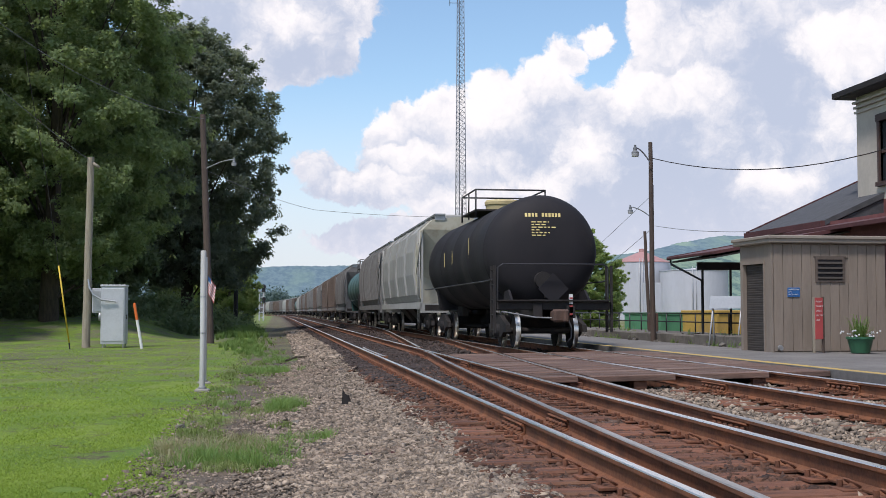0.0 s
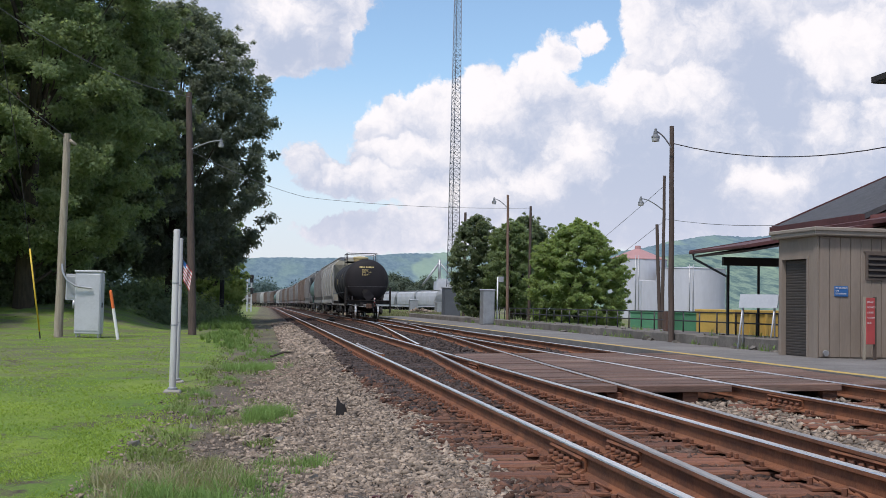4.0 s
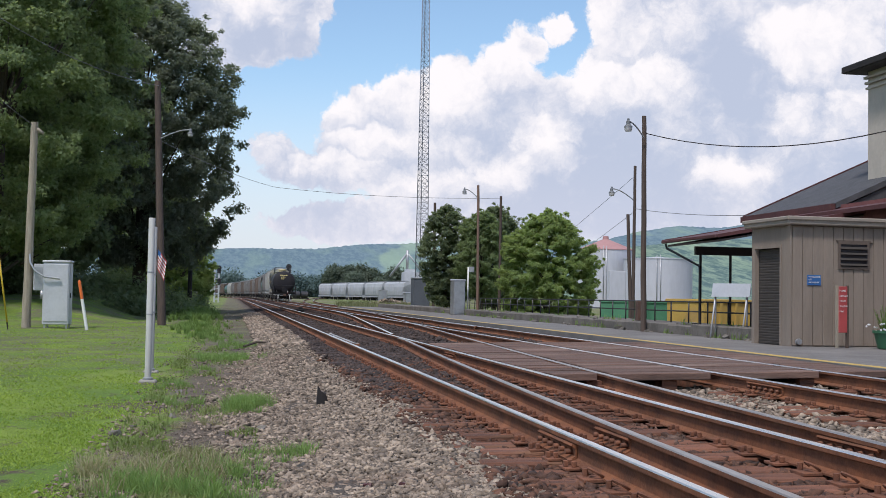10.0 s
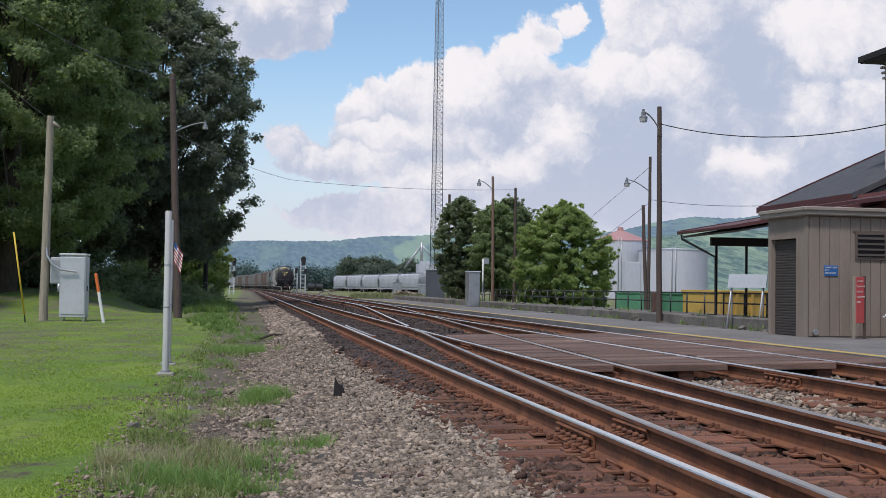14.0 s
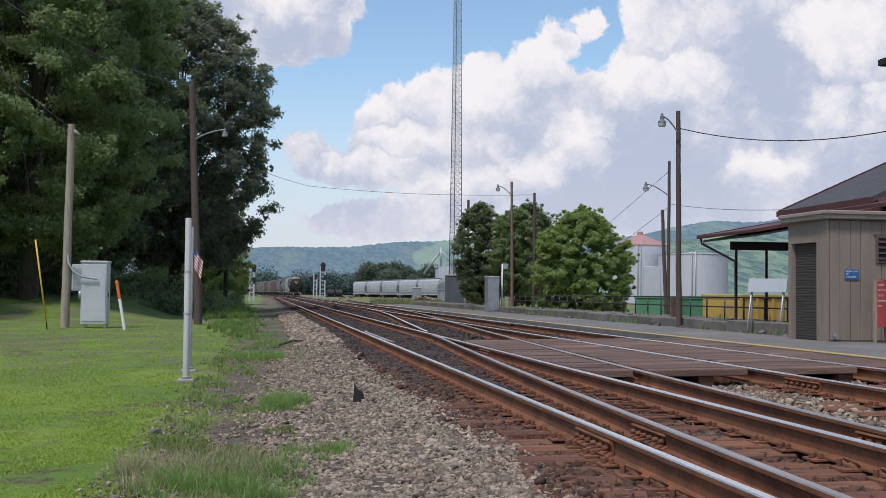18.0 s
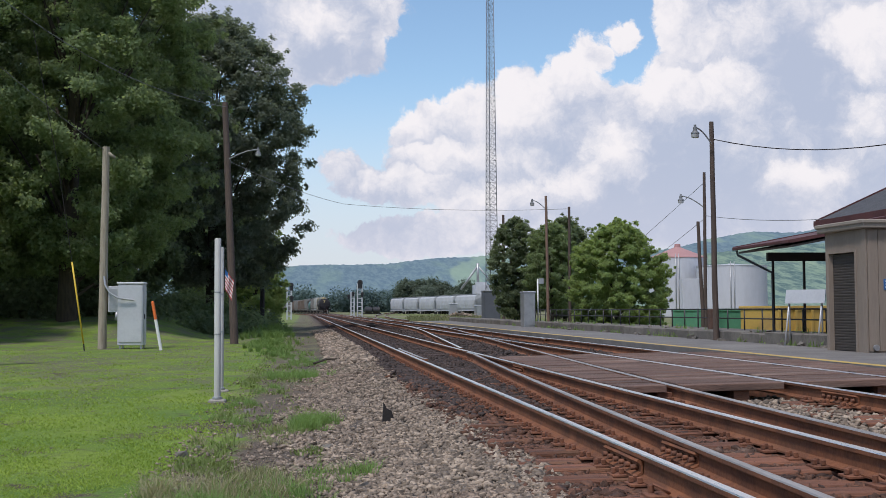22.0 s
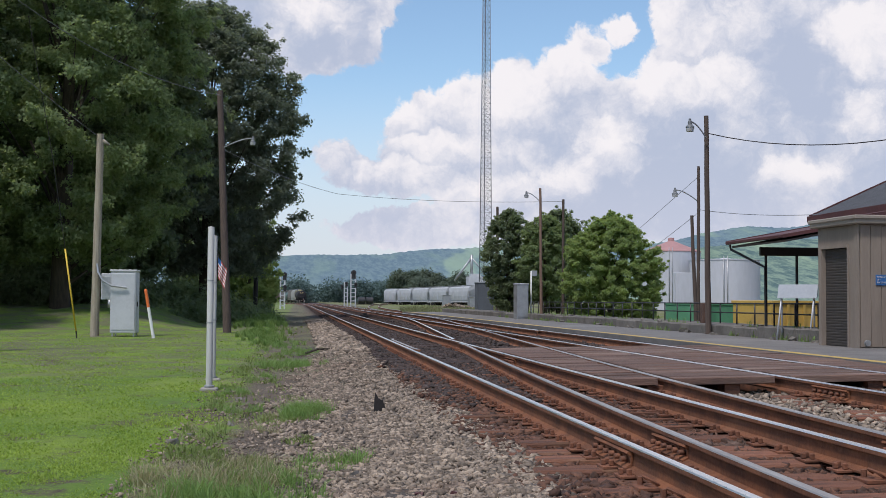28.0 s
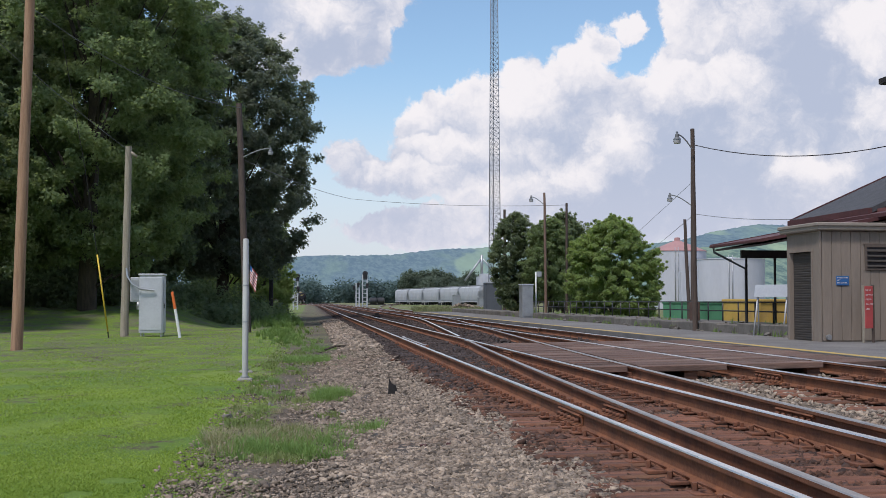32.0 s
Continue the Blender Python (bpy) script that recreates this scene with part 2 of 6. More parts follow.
M["asphalt"] = mat("platform_asphalt", (0.172, 0.163, 0.155), (0.125, 0.118, 0.112), 1.2, 0.9, 0, 0.3, 80, 0, (0.22, 0.21, 0.2), 0.3)
M["yellow"] = mat("yellow_paint", (0.52, 0.35, 0.07), (0.43, 0.3, 0.1), 4.0, 0.7, 0, 0.1, 60, 0, (0.28, 0.24, 0.17), 1.2, 0.55, 0.7)
M["hutgrey"] = mat("dark_grey_hut", (0.085, 0.095, 0.11), (0.07, 0.078, 0.09), 1.0, 0.6)
M["concrete"] = mat("old_concrete", (0.17, 0.155, 0.135), (0.1, 0.09, 0.078), 1.5, 0.9, 0, 0.5, 25, 0.1, (0.12, 0.11, 0.1), 0.9)
M["grass"] = leaf_mat("grass_blade", (0.18, 0.285, 0.05), (0.32, 0.42, 0.085), 0.45)
M["weed"] = leaf_mat("weed_leaf", (0.1, 0.18, 0.05), (0.24, 0.34, 0.11), 0.35)
M["straw"] = leaf_mat("dry_grass", (0.22, 0.21, 0.12), (0.42, 0.39, 0.25), 0.35)
M["vergegrass"] = leaf_mat("verge_grass", (0.13, 0.18, 0.06), (0.26, 0.31, 0.12), 0.35)
M["dullweed"] = leaf_mat("dull_weed", (0.12, 0.14, 0.065), (0.24, 0.25, 0.13), 0.3)
M["tuft"] = leaf_mat("blue_green_grass", (0.12, 0.22, 0.06), (0.26, 0.38, 0.13), 0.4)
M["leaf_dark"] = leaf_mat("dark_leaf", (0.112, 0.152, 0.098), (0.24, 0.295, 0.18), 0.6)
M["leaf_dusk"] = leaf_mat("dusky_leaf", (0.11, 0.138, 0.118), (0.23, 0.27, 0.22), 0.6)
M["leaf_mid"] = leaf_mat("mid_leaf", (0.145, 0.2, 0.108), (0.29, 0.365, 0.19), 0.62)
M["leaf_bush"] = leaf_mat("bush_leaf", (0.19, 0.26, 0.11), (0.37, 0.46, 0.2), 0.66)
# these two leaf colours are paled and blued to give the haze of distance
M["leaf_far"] = leaf_mat("hazy_far_leaf", (0.06, 0.085, 0.068), (0.12, 0.152, 0.105), 0.3)
M["leaf_haze"] = leaf_mat("hazy_distant_leaf", (0.05, 0.085, 0.09), (0.1, 0.15, 0.14), 0.3)
M["bark"] = mat("bark", (0.09, 0.07, 0.05), (0.05, 0.04, 0.03), 3.0, 0.9, 0, 0.8, 15, stretch=(3, 3, 0.6))
M["pole"] = mat("brown_pole", (0.095, 0.068, 0.054), (0.06, 0.044, 0.037), 3.0, 0.9, 0, 0.4, 20, stretch=(6, 6, 0.4))
M["palepole"] = mat("pale_weathered_pole", (0.36, 0.315, 0.245), (0.235, 0.2, 0.155), 3.0, 0.9, 0, 0.4, 20, stretch=(6, 6, 0.4))
M["midpole"] = mat("mid_brown_pole", (0.21, 0.135, 0.1), (0.14, 0.09, 0.068), 3.0, 0.9, 0, 0.4, 20, stretch=(6, 6, 0.4))
M["redpole"] = mat("reddish_pole", (0.38, 0.23, 0.145), (0.27, 0.155, 0.095), 2.0, 0.9, 0, 0.5, 20, 0, (0.16, 0.095, 0.065), 0.8, stretch=(6, 6, 0.4))
M["white"] = mat("white_plastic", (0.78, 0.78, 0.75), (0.68, 0.68, 0.65), 2.0, 0.5, 0, 0.05, 40, 0, (0.4, 0.4, 0.38), 0.8, 0.6, 0.8)
M["alum"] = mat("painted_aluminium", (0.52, 0.53, 0.55), (0.45, 0.46, 0.48), 1.5, 0.45, 0.2, 0.05, 40, 0, (0.36, 0.36, 0.36), 1.0, 0.6, 0.8)
M["postwhite"] = mat("weathered_white_metal", (0.5, 0.495, 0.47), (0.42, 0.415, 0.395), 2.0, 0.5, 0.1, 0.05, 40, 0, (0.33, 0.31, 0.28), 1.5, 0.55, 0.75, stretch=(3, 3, 0.5))
M["palestone"] = mat("pale_concrete", (0.34, 0.325, 0.29), (0.26, 0.245, 0.22), 4.0, 0.9, 0, 0.4, 40)
M["galv"] = mat("galvanised_steel", (0.42, 0.43, 0.44), (0.33, 0.34, 0.35), 3.0, 0.45, 0.6)
M["tankblack"] = mat("black_tank_paint", (0.014, 0.013, 0.016), (0.02, 0.018, 0.021), 1.2, 0.72, 0, 0.05, 40, 0, (0.045, 0.04, 0.036), 0.5, 0.52, 0.8, stretch=(1, 1, 0.5), spec=0.3)
M["tie_dark"] = mat("oily_tie", (0.06, 0.036, 0.029), (0.03, 0.021, 0.019), 3.0, 0.9, 0, 0.6, 30, 0.3, stretch=(0.4, 3, 3))
M["stone_oily"] = mat("oily_ballast_stone", (0.07, 0.048, 0.041), (0.034, 0.025, 0.022), 5.0, 0.9, 0, 0.3, 60, 0.45, (0.12, 0.095, 0.08), 0.35, 0.55, 0.8, True)
M["black"] = mat("black_paint", (0.022, 0.022, 0.026), (0.03, 0.028, 0.03), 2.0, 0.45, 0, 0.05, 40, 0, (0.05, 0.045, 0.042), 0.5)
# grime and the shade beneath the train cars, both held in one dark colour
M["dark"] = mat("grimy_shaded_dark_steel", (0.026, 0.022, 0.021), (0.016, 0.014, 0.014), 3.0, 0.8, 0.1, 0.2, 30, 0, (0.05, 0.034, 0.026), 0.9)
M["shed"] = mat("taupe_siding", (0.245, 0.2, 0.163), (0.207, 0.169, 0.137), 1.2, 0.75, 0, 0.15, 40, 0.04, stretch=(3, 3, 0.5))
M["shedtrim"] = mat("taupe_trim", (0.29, 0.25, 0.21), (0.245, 0.212, 0.178), 1.5, 0.6)
M["roller"] = mat("roller_door_brown", (0.05, 0.043, 0.038), (0.042, 0.036, 0.032), 2.0, 0.55)
M["ventbrown"] = mat("vent_brown", (0.12, 0.094, 0.078), (0.1, 0.078, 0.065), 2.0, 0.6)
M["boardgrey"] = mat("pale_blue_grey_board", (0.36, 0.385, 0.42), (0.31, 0.335, 0.365), 2.0, 0.6)
M["slate"] = mat("dark_shingle", (0.075, 0.077, 0.085), (0.05, 0.052, 0.058), 3.0, 0.85, 0, 0.4, 30, 0.2)
M["redroof"] = mat("maroon_trim", (0.1, 0.036, 0.036), (0.075, 0.028, 0.028), 2.0, 0.6)
M["cream"] = mat("cream_stucco", (0.5, 0.455, 0.39), (0.43, 0.39, 0.335), 1.0, 0.85, 0, 0.2, 30)
M["maroon"] = mat("maroon_wall", (0.2, 0.075, 0.07), (0.15, 0.055, 0.055), 1.5, 0.8, 0, 0.2, 30)
M["winbrown"] = mat("brown_window_paint", (0.085, 0.05, 0.042), (0.06, 0.037, 0.032), 3.0, 0.6)
M["glass"] = mat("dark_window_glass", (0.03, 0.035, 0.04), (0.025, 0.03, 0.035), 1.0, 0.12)
M["blue"] = mat("blue_sign", (0.03, 0.13, 0.34), (0.025, 0.11, 0.3), 3.0, 0.5)
M["red"] = mat("red_sign", (0.42, 0.07, 0.07), (0.36, 0.06, 0.06), 3.0, 0.5)
M["signwhite"] = mat("sign_white", (0.7, 0.7, 0.7), (0.62, 0.62, 0.62), 3.0, 0.5)
M["tankwhite"] = mat("white_storage_tank", (0.5, 0.51, 0.55), (0.43, 0.44, 0.475), 0.25, 0.6, 0, 0, 40, 0, (0.45, 0.46, 0.48), 0.15, 0.55, 0.8, stretch=(1, 1, 0.3))
# faded red, paled further in the colour for haze
M["pinkroof"] = mat("faded_hazy_red_roof", (0.4, 0.22, 0.21), (0.34, 0.19, 0.185), 0.5, 0.8)
M["green"] = mat("green_container", (0.075, 0.225, 0.125), (0.06, 0.19, 0.105), 1.5, 0.6, 0, 0, 40, 0, (0.06, 0.12, 0.07), 0.8)
M["ocher"] = mat("yellow_container", (0.5, 0.33, 0.08), (0.43, 0.28, 0.07), 1.5, 0.6, 0, 0, 40, 0, (0.3, 0.2, 0.1), 0.8)
M["hopper"] = mat("light_grey_hopper", (0.36, 0.36, 0.345), (0.3, 0.3, 0.285), 0.6, 0.65, 0, 0.05, 20, 0.08, (0.2, 0.17, 0.14), 0.7, 0.55, 0.8, stretch=(2, 2, 0.5))
M["hopper_dark"] = mat("grimy_grey_hopper", (0.2, 0.195, 0.19), (0.15, 0.145, 0.14), 0.6, 0.7, 0, 0.05, 20, 0.08, (0.1, 0.085, 0.075), 0.7, stretch=(2, 2, 0.5))
M["hopper_tan"] = mat("tan_hopper", (0.15, 0.112, 0.092), (0.115, 0.086, 0.073), 0.6, 0.7, 0, 0.05, 20, 0.08, (0.15, 0.11, 0.09), 0.7, stretch=(2, 2, 0.5))
M["hopper_cream"] = mat("cream_hopper_end", (0.42, 0.4, 0.32), (0.37, 0.35, 0.28), 0.6, 0.65, 0, 0.05, 20, 0, (0.25, 0.2, 0.13), 0.8)
M["carwhite"] = mat("white_hopper", (0.42, 0.43, 0.45), (0.35, 0.36, 0.38), 0.3, 0.6)
M["teal"] = mat("teal_tank", (0.035, 0.105, 0.1), (0.03, 0.085, 0.08), 0.8, 0.5, 0, 0.05, 40, 0, (0.1, 0.11, 0.1), 0.5)
M["couplerrust"] = mat("rusty_coupler", (0.11, 0.062, 0.045), (0.07, 0.043, 0.034), 5.0, 0.85, 0, 0.3, 40)
M["lettering"] = mat("pale_yellow_lettering", (0.75, 0.6, 0.25), (0.68, 0.54, 0.22), 3.0, 0.6)
M["orange"] = mat("orange_plastic", (0.75, 0.16, 0.03), (0.65, 0.14, 0.03), 3.0, 0.5)
M["guard"] = mat("yellow_plastic", (0.62, 0.42, 0.03), (0.52, 0.36, 0.03), 3.0, 0.5)
M["terracotta_green"] = mat("green_pot", (0.03, 0.12, 0.06), (0.025, 0.1, 0.05), 3.0, 0.4)
M["lens"] = mat("grey_glass_lens", (0.4, 0.4, 0.4), (0.33, 0.33, 0.33), 3.0, 0.3)
M["domecream"] = mat("yellowish_dome", (0.46, 0.38, 0.2), (0.38, 0.31, 0.17), 2.0, 0.7)
M["lampgrey"] = mat("lamp_grey", (0.2, 0.21, 0.22), (0.16, 0.165, 0.17), 4.0, 0.5, 0.3)
M["tower"] = mat("tower_steel", (0.2, 0.215, 0.25), (0.15, 0.165, 0.195), 1.0, 0.6, 0.5)


def plain(name, c, rough=0.6):
    return mat(name, c, tuple(v * 0.92 for v in c), 3.0, rough)


# ---- mesh helpers ----
def box(bm, x0, x1, y0, y1, z0, z1, bev=0.0):
    v = [bm.verts.new((x, y, z)) for x in (x0, x1) for y in (y0, y1) for z in (z0, z1)]
    fs = [bm.faces.new([v[i] for i in f]) for f in ((0, 1, 3, 2), (4, 6, 7, 5), (0, 4, 5, 1), (2, 3, 7, 6), (0, 2, 6, 4), (1, 5, 7, 3))]
    if bev:
        bmesh.ops.bevel(bm, geom=list({e for f in fs for e in f.edges}), offset=bev, segments=1, affect="EDGES")
    return v


def tube(bm, p0, p1, r0, r1=None, seg=8, caps=True):
    r1 = r0 if r1 is None else r1
    p0, p1 = Vector(p0), Vector(p1)
    d = (p1 - p0).normalized()
    u = d.orthogonal().normalized()
    v = d.cross(u)
    rings = []
    for p, r in ((p0, r0), (p1, r1)):
        rings.append([bm.verts.new(p + r * (math.cos(2 * math.pi * i / seg) * u + math.sin(2 * math.pi * i / seg) * v)) for i in range(seg)])
    for i in range(seg):
        f = bm.faces.new((rings[0][i], rings[0][(i + 1) % seg], rings[1][(i + 1) % seg], rings[1][i]))
        f.smooth = True
    if caps:
        bm.faces.new(rings[0][::-1])
        bm.faces.new(rings[1])


def pipe(bm, pts, r, seg=6):
    """One bent round bar through the points."""
    pts = [Vector(p) for p in pts]
    rings = []
    for i, p in enumerate(pts):
        d = (pts[min(i + 1, len(pts) - 1)] - pts[max(i - 1, 0)]).normalized()
        u = d.cross(Vector((0.13, 0.31, 0.94))).normalized()
        v = d.cross(u)
        rings.append([bm.verts.new(p + r * (math.cos(2 * math.pi * k / seg) * u + math.sin(2 * math.pi * k / seg) * v)) for k in range(seg)])
    for a, b in zip(rings, rings[1:]):
        for k in range(seg):
            bm.faces.new((a[k], a[(k + 1) % seg], b[(k + 1) % seg], b[k])).smooth = True
    bm.faces.new(rings[0][::-1])
    bm.faces.new(rings[-1])


def spun(bm, profile, seg=24, axis="z", at=(0, 0, 0)):
    """Turn (radius, height) pairs round an axis."""
    rings = []
    for r, h in profile:
        ring = []
        for i in range(seg):
            a = 2 * math.pi * i / seg
            c, s = r * math.cos(a), r * math.sin(a)
            p = {"z": (c, s, h), "y": (c, h, s), "x": (h, c, s)}[axis]
            ring.append(bm.verts.new(Vector(p) + Vector(at)))
        rings.append(ring)
    for a, b in zip(rings, rings[1:]):
        for i in range(seg):
            f = bm.faces.new((a[i], a[(i + 1) % seg], b[(i + 1) % seg], b[i]))
            f.smooth = True
    bm.faces.new(rings[0][::-1])
    bm.faces.new(rings[-1])


def prism(bm, outline, y0, y1, axis="y"):
    """Extrude an outline of (x, z) along y, or of (y, z) along x."""
    def p(a, b, d):
        return (a, d, b) if axis == "y" else (d, a, b)
    lo, hi = [bm.verts.new(p(a, b, y0)) for a, b in outline], [bm.verts.new(p(a, b, y1)) for a, b in outline]
    n = len(outline)
    for i in range(n):
        bm.faces.new((lo[i], lo[(i + 1) % n], hi[(i + 1) % n], hi[i]))
    bm.faces.new(lo[::-1])
    bm.faces.new(hi)


def mesh_of(name, bm, *mats):
    me = bpy.data.meshes.new(name)
    bmesh.ops.recalc_face_normals(bm, faces=bm.faces)
    for e in bm.edges:
        if len(e.link_faces) == 2 and e.calc_face_angle(0.0) > 0.65:
            e.smooth = False
    bm.to_mesh(me)
    bm.free()
    for m in mats:
        me.materials.append(m)
    return me


def part(name, bm, material, parent, label=""):
    ob = new(name, mesh_of(name, bm, *(material if isinstance(material, (list, tuple)) else (material,))) if isinstance(bm, bmesh.types.BMesh) else bm)
    ob.parent = parent
    return tagged(ob, label)


def thing(name, label, category, at=(0, 0, 0), rz=0.0, group="", kind=""):
    ob = new(name)
    ob.empty_display_size = 0.2
    ob.matrix_basis = pose(*at, 0, 0, rz)
    return tagged(ob, label, category, group, kind)


def BM():
    return bmesh.new()


def raw_mesh(name, verts, faces, *mats):
    me = bpy.data.meshes.new(name)
    me.from_pydata(verts.tolist() if hasattr(verts, "tolist") else verts, [], faces.tolist() if hasattr(faces, "tolist") else faces)
    for m in mats:
        me.materials.append(m)
    return me


def rail_z(x):
    return 0.0166 * (x - 2.46)


PLAT = 0.12
LAWN = -0.38


def ground_z(x, y):
    """Height of the ground sheet."""
    if x > 8.3:
        return -0.12 if x < 11.6 else -0.05
    if x > 1.95:
        return -0.31 + rail_z(max(x, 2.46))
    if x > 1.75:
        return -0.235
    if x > 0.2:
        k = (1.75 - x) / 1.55
        return -0.235 + (LAWN + 0.235) * k * k * (3 - 2 * k)
    # a low bank under the trees
    a, b = min(max((y - 48) / 17, 0), 1), min(max((-x - 4.0) / 5.0, 0), 1)
    return LAWN + 1.2 * a * a * (3 - 2 * a) * b * b * (3 - 2 * b)


# ---- ground ----
def ground():
    xs = sorted(set([-3000, -1200, -500, -200, -100, -60, -40, -25] + [v * 0.5 for v in range(-30, 4)] + [v * 0.25 for v in range(0, 36)] + [9.5, 11, 11.55, 11.65, 13, 16, 22, 30, 45, 70, 120, 250, 600, 1500, 3000]))
    ys = sorted(set([-400, -100, -40, -15, -5] + list(range(0, 40)) + list(range(40, 120, 4)) + [140, 170, 200, 260, 350, 500, 800, 1300, 2200, 4000]))
    rng = np.random.default_rng(4)
    verts = [(x, y, ground_z(x, y) + (rng.normal() * (0.012 if -15 < x < 1.7 else 0.004) if 0 <= y < 120 and abs(x) < 16 else 0)) for y in ys for x in xs]
    n = len(xs)
    faces = [(j * n + i, j * n + i + 1, (j + 1) * n + i + 1, (j + 1) * n + i) for j in range(len(ys) - 1) for i in range(n - 1)]
    m = bpy.data.materials.new("ground_cover")
    m.use_nodes = True
    s = Nodes(m.node_tree)
    at = s.n("ShaderNodeTexCoord").outputs["Object"]
    xyz = s.n("ShaderNodeSeparateXYZ", Vector=at)
    x = xyz.outputs["X"]
    n1, n2, n3 = s.noise(at, 0.9, 5.0, 0.65), s.noise(at, 6.0, 5.0, 0.7), s.noise(at, 45.0, 3.0, 0.7)
    lawn = s.mix(s.ramp(s.noise(at, 0.35, 3.0), 0.35, 0.65), (0.105, 0.19, 0.035, 1), (0.195, 0.275, 0.045, 1))
    lawn = s.mix(s.math("MULTIPLY", s.ramp(n2, 0.4, 0.75), 0.6), lawn, (0.1, 0.17, 0.035, 1))
    lawn = s.mix(s.math("MULTIPLY", s.ramp(n3, 0.48, 0.72), 0.6), lawn, (0.25, 0.31, 0.08, 1))
    lawn = s.mix(s.math("MULTIPLY", s.ramp(s.noise(at, 22.0, 4.0, 0.7), 0.58, 0.78), 0.55), lawn, (0.06, 0.1, 0.025, 1))
    bare = s.mix(s.ramp(n2, 0.3, 0.7), (0.15, 0.12, 0.09, 1), (0.075, 0.06, 0.048, 1))
    lawn = s.mix(s.ramp(s.math("ADD", s.math("MULTIPLY", n1, 0.7), s.math("MULTIPLY", n2, 0.3)), 0.54, 0.63), lawn, bare)
    # grit is coloured dark to give the shade between the loose stones
    grit = s.mix(s.ramp(n3, 0.3, 0.7), (0.13, 0.112, 0.098, 1), (0.05, 0.043, 0.038, 1))
    grit = s.mix(s.ramp(n1, 0.4, 0.7), grit, (0.16, 0.12, 0.085, 1))
    rusty = s.mix(s.ramp(n3, 0.3, 0.7), (0.07, 0.043, 0.033, 1), (0.03, 0.021, 0.018, 1))
    edge = s.math("MULTIPLY_ADD", s.math("SUBTRACT", n1, 0.5), 2.2, s.math("ADD", x, s.math("MULTIPLY", s.math("SUBTRACT", n2, 0.5), 0.8)))
    soil = s.mix(s.ramp(n3, 0.35, 0.7), (0.165, 0.135, 0.108, 1), (0.085, 0.07, 0.056, 1))
    col = s.mix(s.ramp(edge, -1.0, -0.55), lawn, soil)
    col = s.mix(s.ramp(edge, -0.5, 0.3), col, grit)
    mossy = s.mix(s.ramp(n3, 0.35, 0.7), (0.13, 0.15, 0.07, 1), (0.17, 0.15, 0.11, 1))
    beyond = s.math("MULTIPLY", s.ramp(xyz.outputs["Y"], 16.0, 26.0), s.ramp(edge, 1.5, 0.9))
    col = s.mix(s.math("MULTIPLY", beyond, s.ramp(s.noise(at, 0.8, 4.0, 0.6), 0.4, 0.62)), col, mossy)
    col = s.mix(s.ramp(edge, 1.3, 2.1), col, rusty)
    far = s.mix(s.ramp(s.noise(at, 0.06, 5.0), 0.4, 0.62), (0.13, 0.16, 0.05, 1), (0.2, 0.18, 0.13, 1))
    col = s.mix(s.ramp(x, 8.5, 12.5), col, far)
    b = s.n("ShaderNodeBsdfPrincipled", Base_Color=col, Roughness=0.95)
    s.put(b, "Specular IOR Level", 0.2)
    s.put(b, "Normal", s.n("ShaderNodeBump", Height=s.math("ADD", n2, n3), Strength=0.7, Distance=0.04).outputs[0])
    s.t.links.new(b.outputs[0], s.n("ShaderNodeOutputMaterial").inputs[0])
    g = new("ground", raw_mesh("ground", verts, faces, m))
    tagged(g, "mown lawn running into grey gravel and dark track bed", "ground", kind="structure")


ground()


# ---- tracks ----
def left_crossover(y):
    """x of the crossover's left rail."""
    if y < 25:
        return max(2.25 + 0.00062 * (y + 25) ** 2, 2.62)
    if y < 50:
        return 3.80 + 0.062 * (y - 25)
    k = min((y - 50) / 26.0, 1.0)
    return 5.35 + 0.062 * 26 * (k - k * k / 2) + 0.094 * k


CURVE_Y, CURVE_R = 240.0, 2300.0


def bend(y):
    return (y - CURVE_Y) ** 2 / (2 * CURVE_R) if y > CURVE_Y else 0.0


RAIL = [(-0.07, -0.178), (0.07, -0.178), (0.07, -0.165), (0.012, -0.14), (0.01, -0.045), (0.037, -0.035), (0.037, -0.008), (0.029, 0.0), (-0.029, 0.0), (-0.037, -0.008), (-0.037, -0.035), (-0.01, -0.045), (-0.012, -0.14), (-0.07, -0.165)]


def rail(line, top, parent, label):
    n = len(RAIL)
    verts, faces = [], []
    for x, y in line:
        for a, b in RAIL:
            verts.append((x + a, y, rail_z(x) + b))
    for j in range(len(line) - 1):
        for i in range(n):
            faces.append((j * n + i, j * n + (i + 1) % n, (j + 1) * n + (i + 1) % n, (j + 1) * n + i))
    faces += [tuple(range(n))[::-1], tuple(range((len(line) - 1) * n, len(line) * n))]
    me = raw_mesh("rail", verts, faces, M["rust"], top)
    for k, f in enumerate(me.polygons):
        f.material_index = 1 if k < len(faces) - 2 and k % n in (6, 7, 8) else 0
    part("rail", me, None, parent, label)


def straight(x, y0, y1):
    ys = [y0, CURVE_Y] + [CURVE_Y + 30 * i for i in range(1, 17)] if y1 > 300 else [y0, y1]
    return [(x - bend(y), y) for y in ys]


A, C, D, E = 2.46, 3.965, 6.25, 7.77
track_1 = thing("track", "main line track with rusty rails and weathered ties", "railway track", kind="structure")
track_2 = thing("track", "second track beside the platform with rusty rails", "railway track", kind="structure")
crossover = thing("track", "crossover track curving between the two main tracks", "railway track", kind="structure")
rail(straight(A, -15, 700), M["steel"], track_1, "rusty rail with a bright worn head")
rail(straight(C, -15, 700), M["steel"], track_1, "rusty rail with a bright worn head")
rail(straight(D, -15, 700), M["steel"], track_2, "rusty rail with a bright worn head")
